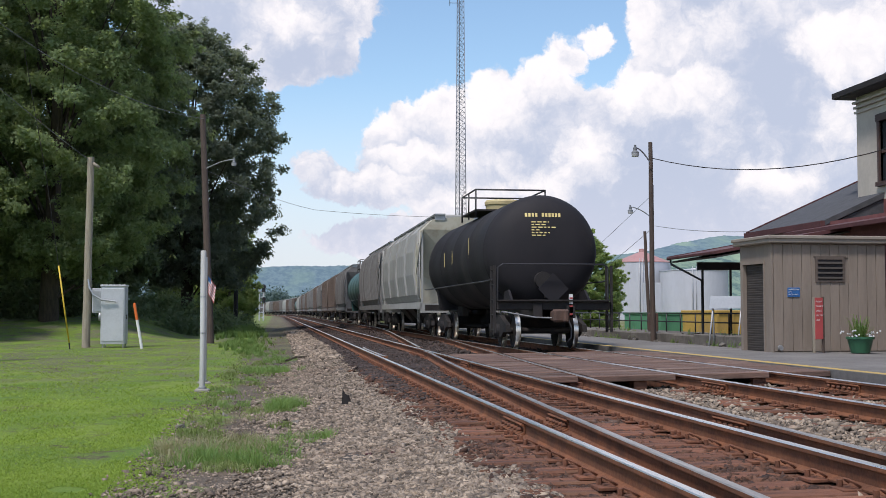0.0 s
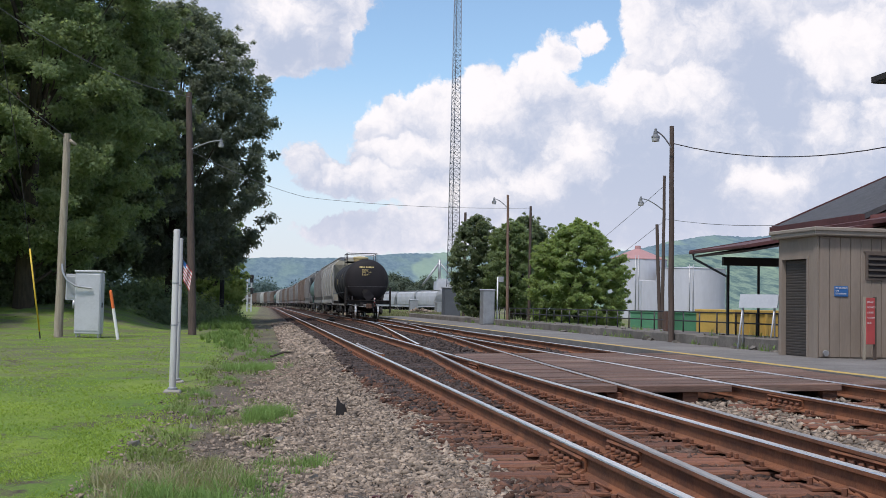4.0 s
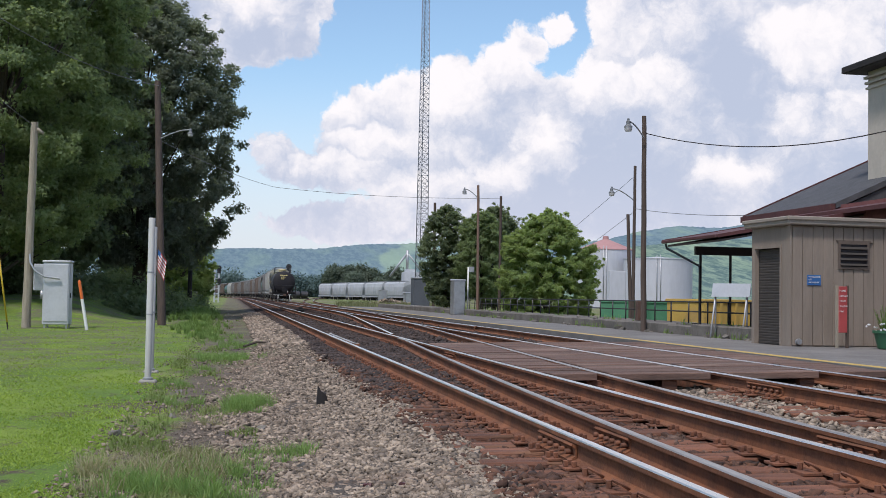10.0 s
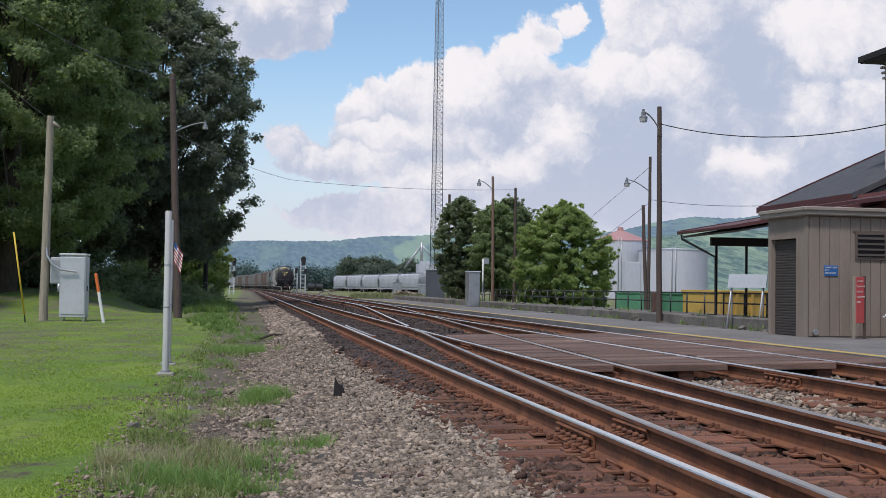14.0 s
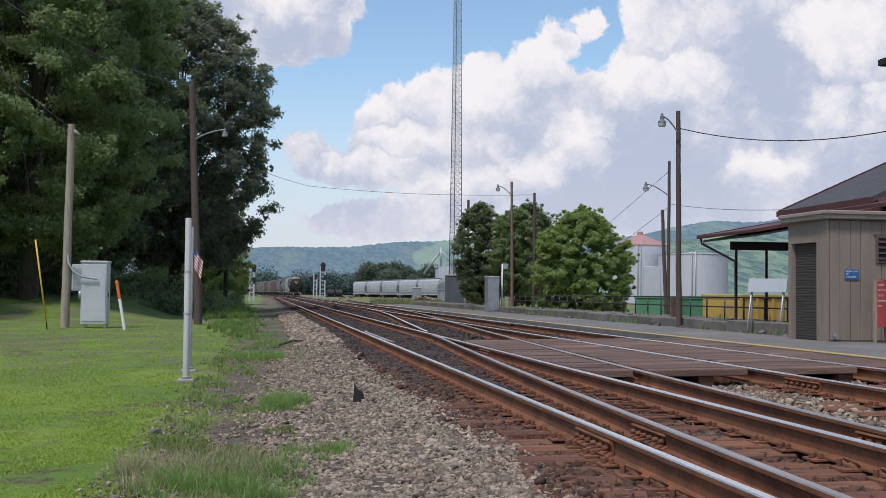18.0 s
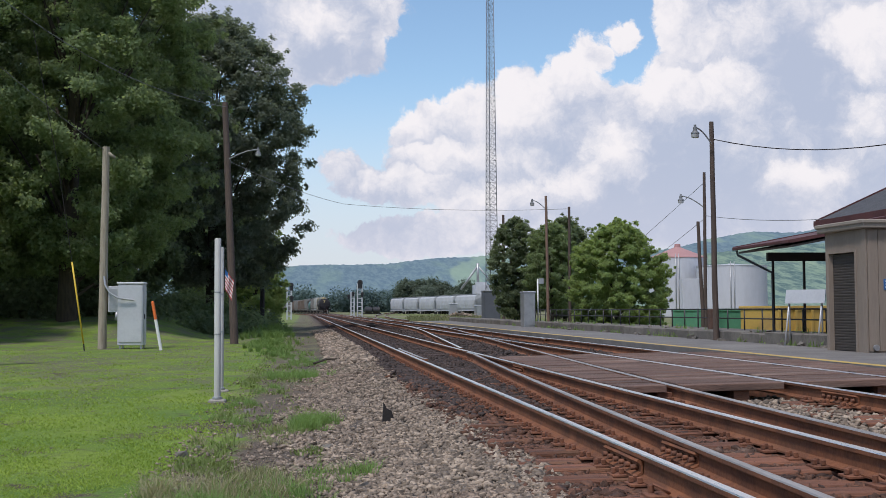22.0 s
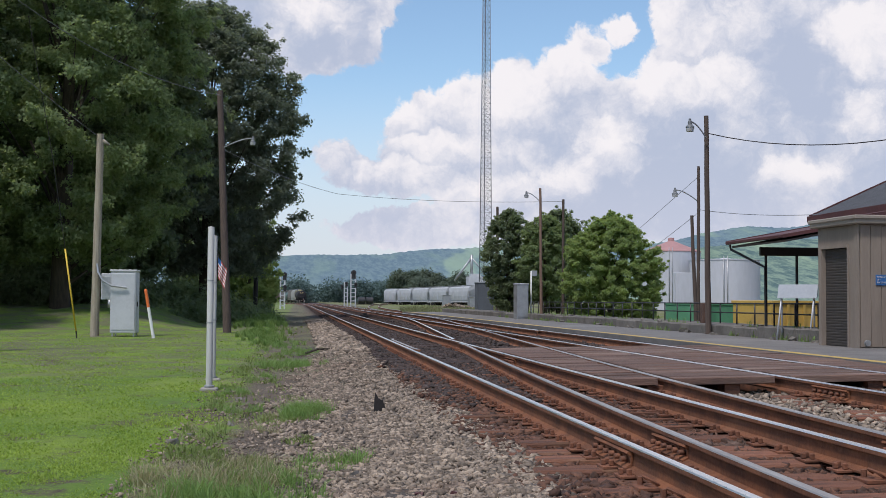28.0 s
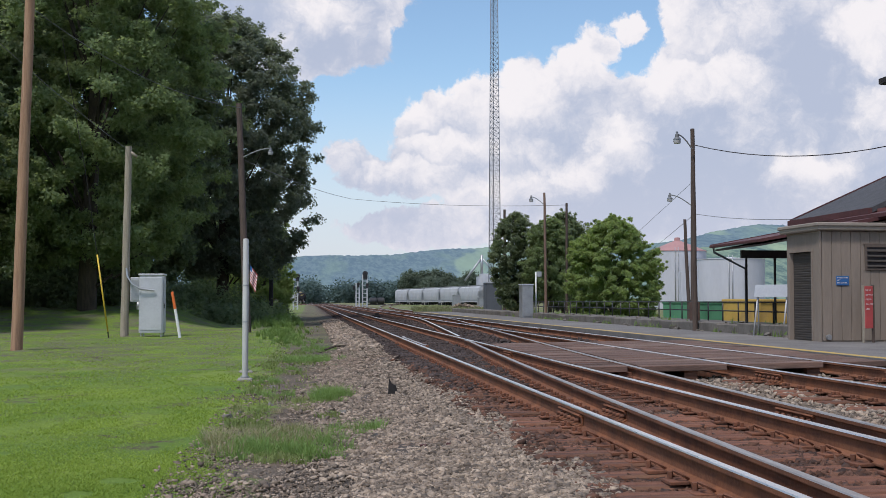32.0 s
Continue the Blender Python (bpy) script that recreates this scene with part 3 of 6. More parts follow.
rail(straight(E, -15, 700), M["steel"], track_2, "rusty rail with a bright worn head")
ys = [v * 2.0 for v in range(-1, 40)]
rail([(left_crossover(y), y) for y in ys if y <= 27] + [(C - 0.09, 27.2)], M["dullsteel"], crossover, "rusty rail with a dull head")
rail([(max(left_crossover(y), C + 0.08), y) for y in ys if y >= 29], M["steel"], crossover, "rusty rail with a bright head")
rail([(left_crossover(y) + 1.505, y) for y in ys if y <= 38] + [(D - 0.09, 39.6)], M["dullsteel"], crossover, "rusty rail with a dull head")
rail([(max(left_crossover(y) + 1.505, D + 0.08), y) for y in ys if y >= 42], M["dullsteel"], crossover, "rusty rail with a dull head")


def tie_mesh(length, k):
    rng = random.Random(k)
    bm = BM()
    v = box(bm, 0, length, -0.115, 0.115, -0.17, 0.0)
    for p in bm.verts:
        p.co += Vector((rng.uniform(-0.06, 0.06), rng.uniform(-0.022, 0.022), rng.uniform(-0.03, 0.004)))
    bmesh.ops.bevel(bm, geom=list(bm.edges), offset=0.015, segments=1, affect="EDGES")
    return mesh_of("tie", bm, M["tie"])


def ties():
    rng = random.Random(3)
    short = [tie_mesh(2.6, i) for i in range(4)]
    oily = [tie_mesh(2.6, 20 + i) for i in range(4)]
    for me in oily:
        me.materials[0] = M["tie_dark"]
    long = [tie_mesh(3.1 + 0.3 * i, 10 + i) for i in range(9)]
    long_oily = [tie_mesh(3.1 + 0.3 * i, 30 + i) for i in range(9)]
    for me in long_oily:
        me.materials[0] = M["tie_dark"]
    rest = BM()
    y = -12.17
    while y < 240:
        b = left_crossover(y) + 1.505
        for parent, x0 in ((track_1, 1.93), (track_2, 5.72)):
            if parent is track_1 and -2 < y < 30:
                need = b + 0.5 - x0
                me = long[max(0, min(8, int((need - 3.1) / 0.3 + 0.99)))] if need > 2.7 else short[rng.randrange(4)]
            else:
                me = short[rng.randrange(4)]
            if rng.random() < (y - 13) / 9 or (parent is track_2 and y > 20):
                me = long_oily[long.index(me)] if me in long else oily[rng.randrange(4)]
            if parent is track_2 and 14.2 < y < 24.2:
                continue
            z = -0.195 + rail_z(x0 + 1.3) + rng.uniform(-0.028, 0.006)
            if y < 62:
                t = part("tie", me, None, parent)
                t.matrix_basis = pose(x0 + rng.uniform(-0.2, 0.2), y + rng.uniform(-0.045, 0.045), z, 0, -0.95, rng.uniform(-2.2, 2.2))
            else:
                box(rest, x0, x0 + 2.6, y - 0.11, y + 0.11, z - 0.15, z)
        y += 0.49
    t = part("ties", rest, M["tie_dark"], track_1)
    tagged(t, "far ties of both tracks", kind="stuff")


ties()


# ---- platform ----
def platform():
    bm = BM()
    box(bm, 8.66, 11.5, -12, 95, -0.3, PLAT)
    p = new("pavement", mesh_of("pavement", bm, M["asphalt"]))
    tagged(p, "grey asphalt station platform beside the track", "platform", kind="structure")
    bm = BM()
    box(bm, 11.5, 15.0, -12, 24.3, -0.3, PLAT - 0.002)
    tagged(new("pavement_4", mesh_of("pavement_4", bm, M["asphalt"])), "grey asphalt apron round the station", "pavement", kind="structure")
    bm = BM()
    y = -12.0
    rng = random.Random(5)
    while y < 90:
        l = rng.uniform(2.5, 4.5)
        box(bm, 8.7 + rng.uniform(-.015, .015), 8.9 + rng.uniform(-.02, .02), y, y + l - 0.02, PLAT - 0.02, PLAT + 0.004)
        y += l
    tagged(part("edge_line", bm, M["yellow"], p), "worn yellow safety line")
    bm = BM()
    box(bm, 11.9, 13.4, 24.6, 95, -0.2, 0.37)
    tagged(new("pavement_2", mesh_of("pavement_2", bm, M["concrete"])), "raised concrete slab behind the low wall", "pavement", kind="structure")


platform()


def low_wall():
    w_ = thing("wall_low", "low weathered concrete wall along the platform", "wall", kind="structure")
    rng = random.Random(8)
    y = 24.4
    while y < 92:
        l = rng.uniform(1.6, 2.6)
        bm = BM()
        box(bm, 11.5, 11.9, y + 0.01, y + l - 0.01, 0.0, 0.38 + rng.uniform(-0.03, 0.03), 0.03)
        for v in bm.verts:
            v.co += Vector((rng.uniform(-.012, .012), 0, rng.uniform(-.012, .012)))
        part("block", bm, M["concrete"], w_)
        y += l


low_wall()


# ---- lift shed ----
def shed():
    s_ = thing("shed", "taupe board-sided lift shed with a brown roller door", "shed", (11.0, 22.05, PLAT), 3.0)
    W, L, H = 2.75, 1.62, 2.42
    bm = BM()
    box(bm, 0.0, 0.09, 0, 0.42, 0, H)
    box(bm, 0.0, 0.09, L - 0.16, L, 0, H)
    box(bm, 0.0, 0.09, 0.42, L - 0.16, 1.98, H)
    box(bm, 0.09, W, 0.0, 0.09, 0, H)
    box(bm, W - 0.09, W, 0.09, L, 0, H)
    box(bm, 0.09, W - 0.09, L - 0.09, L, 0, H)
    part("wall", bm, M["shed"], s_)
    for i in range(12):
        bm = BM()
        x = 0.02 + i * 0.2265
        box(bm, x + 0.005, x + 0.2215, -0.022, 0.0, 0.02, H - 0.02, 0.006)
        if 1.03 < x + 0.1 < 1.72:
            bm.free()
            bm = BM()
            box(bm, x + 0.005, x + 0.2215, -0.022, 0.0, 0.02, 1.56, 0.006)
            box(bm, x + 0.005, x + 0.2215, -0.022, 0.0, 2.1, H - 0.02, 0.006)
        part("board", bm, M["shed"], s_)
    bm = BM()
    box(bm, -0.03, 0.0, -0.03, 0.1, 0, H)
    part("corner_trim", bm, M["shed"], s_)
    bm = BM()
    box(bm, -0.13, W + 0.13, -0.14, L + 0.13, H, H + 0.12, 0.02)
    box(bm, -0.16, W + 0.16, -0.17, L + 0.16, H + 0.09, H + 0.17, 0.015)
    part("roof", bm, M["shedtrim"], s_, "pale metal roof edge")
    d = BM()
    outline = []
    for i in range(36):
        outline += [(0.085, 0.01 + i * 0.0545), (0.08, 0.02 + i * 0.0545), (0.08, 0.05 + i * 0.0545), (0.085, 0.06 + i * 0.0545)]
    prism(d, outline + [(0.11, 1.98), (0.11, 0.01)], 0.42, L - 0.16)
    part("roller_door", d, M["roller"], s_, "closed brown roller door")
    bm = BM()
    box(bm, -0.02, 0.0, 0.36, 0.42, 0, 2.04)
    box(bm, -0.02, 0.0, L - 0.16, L - 0.1, 0, 2.04)
    box(bm, -0.02, 0.0, 0.42, L - 0.16, 1.98, 2.04)
    part("door_frame", bm, M["shed"], s_)
    lv = BM()
    box(lv, 1.02, 1.72, -0.05, 0.0, 1.56, 1.61)
    box(lv, 1.02, 1.72, -0.05, 0.0, 2.06, 2.11)
    box(lv, 1.02, 1.07, -0.05, 0.0, 1.61, 2.06)
    box(lv, 1.67, 1.72, -0.05, 0.0, 1.61, 2.06)
    box(lv, 0.98, 1.76, -0.045, 0.0, 2.11, 2.14)
    louvre = part("vent", lv, M["ventbrown"], s_, "louvred wall vent")
    # no opening is cut: a black sheet stands for the shade between slats
    bm = BM()
    box(bm, 1.07, 1.67, -0.028, -0.024, 1.61, 2.06)
    part("backing", bm, M["black"], louvre)
    for i in range(4):
        bm = BM()
        z = 1.635 + i * 0.11
        prism(bm, [(-0.075, z), (-0.068, z - 0.008), (-0.032, z + 0.04), (-0.036, z + 0.048)], 1.07, 1.67, "x")
        part("slat", bm, M["roller"], louvre)
    bm = BM()
    box(bm, 0.34, 0.64, -0.04, -0.023, 1.22, 1.43, 0.006)
    sg = part("sign_board", bm, M["blue"], s_, "blue sign with white lettering")
    for i, txt in enumerate(("WHEELCHAIR", "LIFT", "ENCLOSURE")):
        words(txt, 0.042, sg, (0.36, -0.044, 1.375 - i * 0.055), M["signwhite"])
    bm = BM()
    tube(bm, (0.13, -0.05, 0.1), (0.13, -0.11, 0.1), 0.06, 0.06, 10)
    tube(bm, (0.13, 0.0, 0.1), (0.13, -0.05, 0.1), 0.03, 0.03, 8)
    part("wall_light", bm, M["galv"], s_)


def words(text, size, parent, at, material, rx=90, rz=0):
    c = bpy.data.curves.new("lettering", "FONT")
    c.body, c.size, c.extrude = text, size, 0.0015
    ob = new("lettering", c)
    me = bpy.data.meshes.new_from_object(ob.evaluated_get(bpy.context.evaluated_depsgraph_get()))
    bpy.data.objects.remove(ob)
    me.materials.clear()
    me.materials.append(material)
    ob = part("lettering", me, None, parent)
    ob.matrix_basis = pose(*at, rx, 0, rz)
    return ob


shed()


def red_sign():
    s_ = thing("warning_sign", "narrow red warning sign with white words on two posts", "sign", (11.75, 21.45, 0.12), 5)
    for x in (-0.1, 0.13):
        bm = BM()
        box(bm, x, x + 0.045, 0.0, 0.045, 0, 1.22)
        part("post", bm, M["palepole"] if x < 0 else M["pole"], s_)
    bm = BM()
    box(bm, -0.055, 0.13, -0.02, 0.02, 0.3, 1.2, 0.006)
    b = part("board", bm, M["red"], s_)
    for i, t in enumerate(("PLEASE", "DO NOT", "CROSS", "YELLOW", "LINE")):
        words(t, 0.045, b, (-0.046, -0.024, 1.1 - i * 0.1), M["signwhite"])


red_sign()


def planter():
    p = thing("flower_pot", "dark green pot with grassy plants and small flowers", "pot plant", (12.55, 21.1, PLAT))
    bm = BM()
    spun(bm, [(0.17, 0), (0.2, 0.02), (0.27, 0.3), (0.3, 0.31), (0.3, 0.36), (0.26, 0.36), (0.25, 0.33)], 20)
    part("pot", bm, M["terracotta_green"], p)
    rng = random.Random(2)
    bm = BM()
    for i in range(170):
        a, r, h = rng.uniform(0, 6.28), rng.uniform(0.1, 0.42), rng.uniform(0.12, 0.3) + 0.35 * rng.random() ** 2
        u = Vector((math.cos(a), math.sin(a), 0))
        s = Vector((-u.y, u.x, 0)) * 0.006
        o = u * rng.uniform(0, 0.15) + Vector((0, 0, 0.34))
        m_ = o + u * r * 0.45 + Vector((0, 0, h * 0.8))
        e = o + u * r + Vector((0, 0, h * 0.75))
        vs = [bm.verts.new(v) for v in (o - s, o + s, m_ + s, m_ - s, e)]
        bm.faces.new(vs[:4])
        bm.faces.new((vs[3], vs[2], vs[4]))
    part("leaves", bm, M["weed"], p)
    bm = BM()
    for i in range(26):
        a, r = rng.uniform(0, 6.28), rng.uniform(0.2, 0.42)
        bmesh.ops.create_icosphere(bm, subdivisions=1, radius=0.022, matrix=Matrix.Translation((r * math.cos(a), r * math.sin(a), rng.uniform(0.34, 0.5))))
    part("blossoms", bm, M["signwhite"], p)


planter()


def placard():
    p = thing("placard_stand", "tilted blank white display board on splayed legs", "display board", (11.66, 26.4, PLAT), -42)
    bm = BM()
    for v in box(bm, -0.46, 0.46, -0.02, 0.02, 0.98, 1.3):
        v.co.y += (v.co.z - 1.14) * 0.35
    part("board", bm, M["boardgrey"], p)
    for x in (-0.38, 0.38):
        for y in (-0.12, 0.25):
            bm = BM()
            tube(bm, (x, 0, 1.05), (x - 0.08, y, 0), 0.022, 0.022, 6)
            part("leg", bm, M["alum"], p)


placard()


# ---- station ----
def station():
    s_ = thing("station", "two-storey cream station with dark shingle roofs and maroon trim", "house", kind="")
    bm = BM()
    box(bm, 15.1, 24.5, 8, 32.6, PLAT, 3.48)
    part("wall", bm, M["maroon"], s_)
    # lower roof with gable to the far end
    bm = BM()
    ridge_x, ridge_z = 19.8, 5.7
    prism(bm, [(14.95, 3.52), (ridge_x, ridge_z), (24.65, 3.52), (24.65, 3.37), (ridge_x, ridge_z - 0.16), (14.95, 3.37)], 27.6, 32.9)
    part("roof", bm, M["slate"], s_, "dark grey shingle roof")
    bm = BM()
    box(bm, 14.82, 14.96, 27.6, 32.95, 3.33, 3.5)
    prism(bm, [(14.9, 3.54), (ridge_x, ridge_z + 0.04), (ridge_x, ridge_z - 0.2), (14.9, 3.3)], 32.9, 32.98)
    part("roof_trim", bm, M["redroof"], s_, "maroon eaves board")
    bm = BM()
    prism(bm, [(15.05, 3.36), (ridge_x, ridge_z - 0.1), (24.55, 3.36)], 27.65, 32.5)
    part("gable", bm, M["slate"], s_, "shingled gable end")
    bm = BM()
    prism(bm, [(14.5, 3.26), (16.7, 3.74), (16.7, 3.64), (14.5, 3.16)], 6, 29.3)
    part("porch_roof", bm, M["redroof"], s_, "maroon metal porch roof")
    # upper storey
    T0, T1, TX = 14.0, 29.1, 16.7
    bm = BM()
    box(bm, TX, 24, T0, T1, 3.3, 4.12)
    part("band", bm, M["maroon"], s_, "maroon band")
    bm = BM()
    box(bm, TX, TX + 0.3, T0, T1 - 2.2, 4.12, 7.2)
    box(bm, TX, TX + 0.3, T1 - 1.35, T1, 4.12, 7.2)
    box(bm, TX, TX + 0.3, T1 - 2.2, T1 - 1.35, 4.12, 4.6)
    box(bm, TX, TX + 0.3, T1 - 2.2, T1 - 1.35, 6.3, 7.2)
    box(bm, TX + 0.3, 24, T1 - 0.3, T1, 4.12, 7.2)
    box(bm, TX + 0.3, 24, T0, T0 + 0.3, 4.12, 7.2)
    box(bm, 23.7, 24, T0 + 0.3, T1 - 0.3, 4.12, 7.2)
    part("upper_wall", bm, M["cream"], s_, "cream stucco upper storey")
    for i, z in enumerate((6.72, 6.86, 7.0)):
        bm = BM()
        box(bm, TX - 0.05 - i * 0.03, TX, T0, T1 + 0.05, z, z + 0.06)
        part("moulding", bm, M["cream"], s_)
    wy = T1 - 2.2
    bm = BM()
    box(bm, TX - 0.05, TX + 0.1, wy - 0.12, wy, 4.57, 6.37)
    box(bm, TX - 0.05, TX + 0.1, wy + 0.85, wy + 0.97, 4.57, 6.37)
    box(bm, TX - 0.07, TX + 0.1, wy - 0.16, wy + 1.01, 6.3, 6.5)
    box(bm, TX - 0.1, TX + 0.1, wy - 0.16, wy + 1.01, 4.49, 4.61)
    wn = part("window", bm, M["winbrown"], s_, "dark brown framed sash window")
    bm = BM()
    box(bm, TX + 0.06, TX + 0.1, wy, wy + 0.85, 4.6, 6.3)
    part("pane", bm, M["glass"], wn)
    bm = BM()
    box(bm, TX + 0.02, TX + 0.07, wy + 0.39, wy + 0.46, 4.61, 6.3)
    box(bm, TX + 0.02, TX + 0.07, wy, wy + 0.85, 5.41, 5.49)
    part("glazing_bar", bm, M["winbrown"], wn)
    # flared hip roof on wide eaves
    bm = BM()
    x0, x1, y0, y1 = TX - 0.46, 24.46, T0 - 0.46, T1 + 0.46
    rings = [(0, 7.2), (0, 7.36), (1.0, 7.8), (2.2, 8.75), (3.4, 9.9)]
    prev = None
    for d, z in rings:
        r = [bm.verts.new(p) for p in ((x0 + d, y0 + d, z), (x1 - d, y0 + d, z), (x1 - d, y1 - d, z), (x0 + d, y1 - d, z))]
        if prev:
            for i in range(4):
                bm.faces.new((prev[i], prev[(i + 1) % 4], r[(i + 1) % 4], r[i]))
        else:
            bm.faces.new(r[::-1])
        prev = r
    bm.faces.new(prev)
    part("upper_roof", bm, M["slate"], s_, "flared dark shingle hip roof")
    bm = BM()
    box(bm, x0 - 0.04, x0, y0, y1, 7.22, 7.38)
    box(bm, x0 - 0.04, x1, y1, y1 + 0.04, 7.22, 7.38)
    part("gutter", bm, M["dark"], s_, "dark brown gutter")


station()


def canopy():
    c = thing("canopy", "open platform canopy with a dark underside and maroon roof edge", "canopy")
    Y0, Y1 = 26.4, 30.0
    bm = BM()
    prism(bm, [(11.32, 2.58), (15.2, 3.3), (15.2, 3.2), (11.32, 2.5)], Y0, Y1)
    part("roof", bm, M["redroof"], c, "maroon metal roof")
    bm = BM()
    prism(bm, [(11.3, 2.6), (15.2, 3.32), (15.2, 3.22), (11.3, 2.5)], Y1, Y1 + 0.06)
    part("fascia", bm, M["redroof"], c, "maroon end board")
    bm = BM()
    prism(bm, [(11.4, 2.46), (15.2, 3.17), (15.2, 3.12), (11.4, 2.41)], Y0 + 0.1, Y1 - 0.1)
    part("soffit", bm, plain("soffit_brown", (0.13, 0.105, 0.095)), c)
    bm = BM()
    box(bm, 11.26, 11.32, Y0, Y1, 2.5, 2.58, 0.015)
    part("gutter", bm, M["redroof"], c)
    for y in (29.35,):
        bm = BM()
        box(bm, 11.95, 15.2, y - 0.06, y + 0.06, 2.2, 2.42)
        part("beam", bm, M["black"], c)
    for x, y in ((12.1, 29.35), (12.93, 29.35)):
        bm = BM()
        box(bm, x - 0.026, x + 0.026, y - 0.026, y + 0.026, 0.37, 2.3)
        part("post", bm, M["black"], c)
    bm = BM()
    pipe(bm, [(11.35, 29.9, 2.5), (11.37, 29.9, 2.38), (12.06, 29.3, 1.9), (12.07, 29.3, 0.37)], 0.034, 8)
    part("downpipe", bm, M["black"], c, "black downpipe")


canopy()


# ---- timber crossing ----
def crossing():
    c = thing("pavement_3", "weathered timber boardwalk crossing over the tracks", "crossing", kind="structure")
    rng = random.Random(11)
    y0, y1 = 14.5, 24.2
    n = 36
    for i in range(n):
        ya, yb = y0 + (y1 - y0) * i / n, y0 + (y1 - y0) * (i + 1) / n
        ym = (ya + yb) / 2
        cr = left_crossover(ym) + 1.505
        for a, b in ((C + 0.09, cr - 0.1), (cr + 0.1, D - 0.1), (D + 0.12, E - 0.12), (E + 0.1, 8.64)):
            if b - a < 0.15:
                continue
            bm = BM()
            box(bm, a + rng.uniform(0, .015), b - rng.uniform(0, .015), ya + 0.005, yb - 0.005, -0.09, 0, 0.008)
            for v in bm.verts:
                v.co.z += rail_z(v.co.x) + 0.004
            p = part("plank", bm, M["plank"], c)
            p.matrix_basis = pose(0, 0, rng.uniform(-0.012, 0.004), 0, 0, 0)
    for x in (4.6, 5.6, 6.5, 7.5, 8.3):
        bm = BM()
        box(bm, x - 0.1, x + 0.1, y0 + 0.05, y1, -0.32, rail_z(x) - 0.09)
        part("bearer", bm, M["tie"], c)


crossing()


def wall_rubble():
    rng = random.Random(14)
    for i in range(34):
        y = 24.6 + 30 * rng.random() ** 1.3
        v, f = stone_shapes(1, 200 + i)[0]
        r = rng.uniform(0.03, 0.085)
        x = 11.42 - rng.random() * 0.12 if i % 3 else 11.7
        st = new("rubble", raw_mesh("rubble", v * r, f, M["concrete"]))
        st.matrix_basis = pose(x, y, (PLAT if i % 3 else 0.38) + r * 0.35, 0, 0, rng.uniform(0, 360))
        tagged(st, "broken lump of concrete by the low wall", "rubble", group="rubble along the wall")


# ---- lineside things on the lawn ----
def pole_mesh(h, r0, r1, lean=(0, 0)):
    bm = BM()
    seg, rings = 12, []
    rng = random.Random(int(h * 100))
    for k in range(9):
        f = k / 8
        r = r0 + (r1 - r0) * f
        o = Vector((lean[0] * f + rng.uniform(-.008, .008), lean[1] * f, h * f - (0.1 if k == 0 else 0)))
        rings.append([bm.verts.new(o + Vector((r * math.cos(6.2832 * i / seg), r * math.sin(6.2832 * i / seg), 0))) for i in range(seg)])
    for a, b in zip(rings, rings[1:]):
        for i in range(seg):
            bm.faces.new((a[i], a[(i + 1) % seg], b[(i + 1) % seg], b[i])).smooth = True
    bm.faces.new(rings[-1])
    return bm


def lamp_head(parent, at, arm_from, material, side=1):
    """Barn-light luminaire on a curved arm."""
    bm = BM()
    a, b = Vector(arm_from), Vector(at) + Vector((0, 0, 0.16))
    pts = []
    for i in range(9):
        k = i / 8
        pts.append(a.lerp(b, k) + Vector((0, 0, 0.22 * math.sin(k * math.pi * 0.62))) - Vector((0, 0, 0.22 * math.sin(math.pi * 0.62) * k)))
    pipe(bm, pts, 0.022, 6)
    arm = part("arm", bm, material, parent)
    bm = BM()
    spun(bm, [(0.025, 0.24), (0.036, 0.23), (0.036, 0.18), (0.058, 0.16), (0.062, 0.07), (0.115, 0.02), (0.12, -0.012), (0.11, -0.012)], 14, at=at)
    head = part("lamp_head", bm, M["lampgrey"], parent)
    bm = BM()
    spun(bm, [(0.11, -0.014), (0.112, -0.05), (0.098, -0.12), (0.02, -0.125)], 14, at=at)
    part("lens", bm, M["lens"], head, "ribbed glass lens")


def light_pole(label, at, h, lean, r, material, arm):
    p = thing("lamp_post", label, "lamp post", at, group="wooden lamp posts")
    part("pole", pole_mesh(h, r * 1.15, r * 0.85, lean), material, p)
    if arm:
        f = (arm[2]) / h
        lamp_head(p, (lean[0] * f + arm[0], arm[1], arm[2] - 0.1), (lean[0] * f + math.copysign(r, arm[0]), 0, arm[2] - 0.35), M["galv"])
    return p


light_pole("dark brown wooden pole with a grey lamp on the platform", (11.38, 31.65, PLAT), 6.07, (0.03, 0.2), 0.074, M["pole"], (-0.6, -0.2, 5.78))
light_pole("brown wooden pole with a grey lamp beside a tree", (12.69, 60.4, PLAT), 6.75, (-0.05, 0.1), 0.075, M["midpole"], (-0.75, 0, 6.45))
light_pole("brown wooden pole with a grey lamp behind the fence", (15.59, 44.6, -0.05), 6.34, (0.04, 0), 0.066, M["pole"], (-0.95, 0, 5.35))
light_pole("tall brown wooden pole with a curved lamp arm by the trees", (-2.73, 50.4, LAWN), 10.35, (-0.5, 1.2), 0.15, M["pole"], (1.35, 0, 8.1))


def bare_pole(label, at, h, lean, r, material):
    p = thing("utility_pole", label, "utility pole", at, group="bare wooden poles")
    part("pole", pole_mesh(h, r * 1.12, r * 0.88, lean), material, p)
    return p


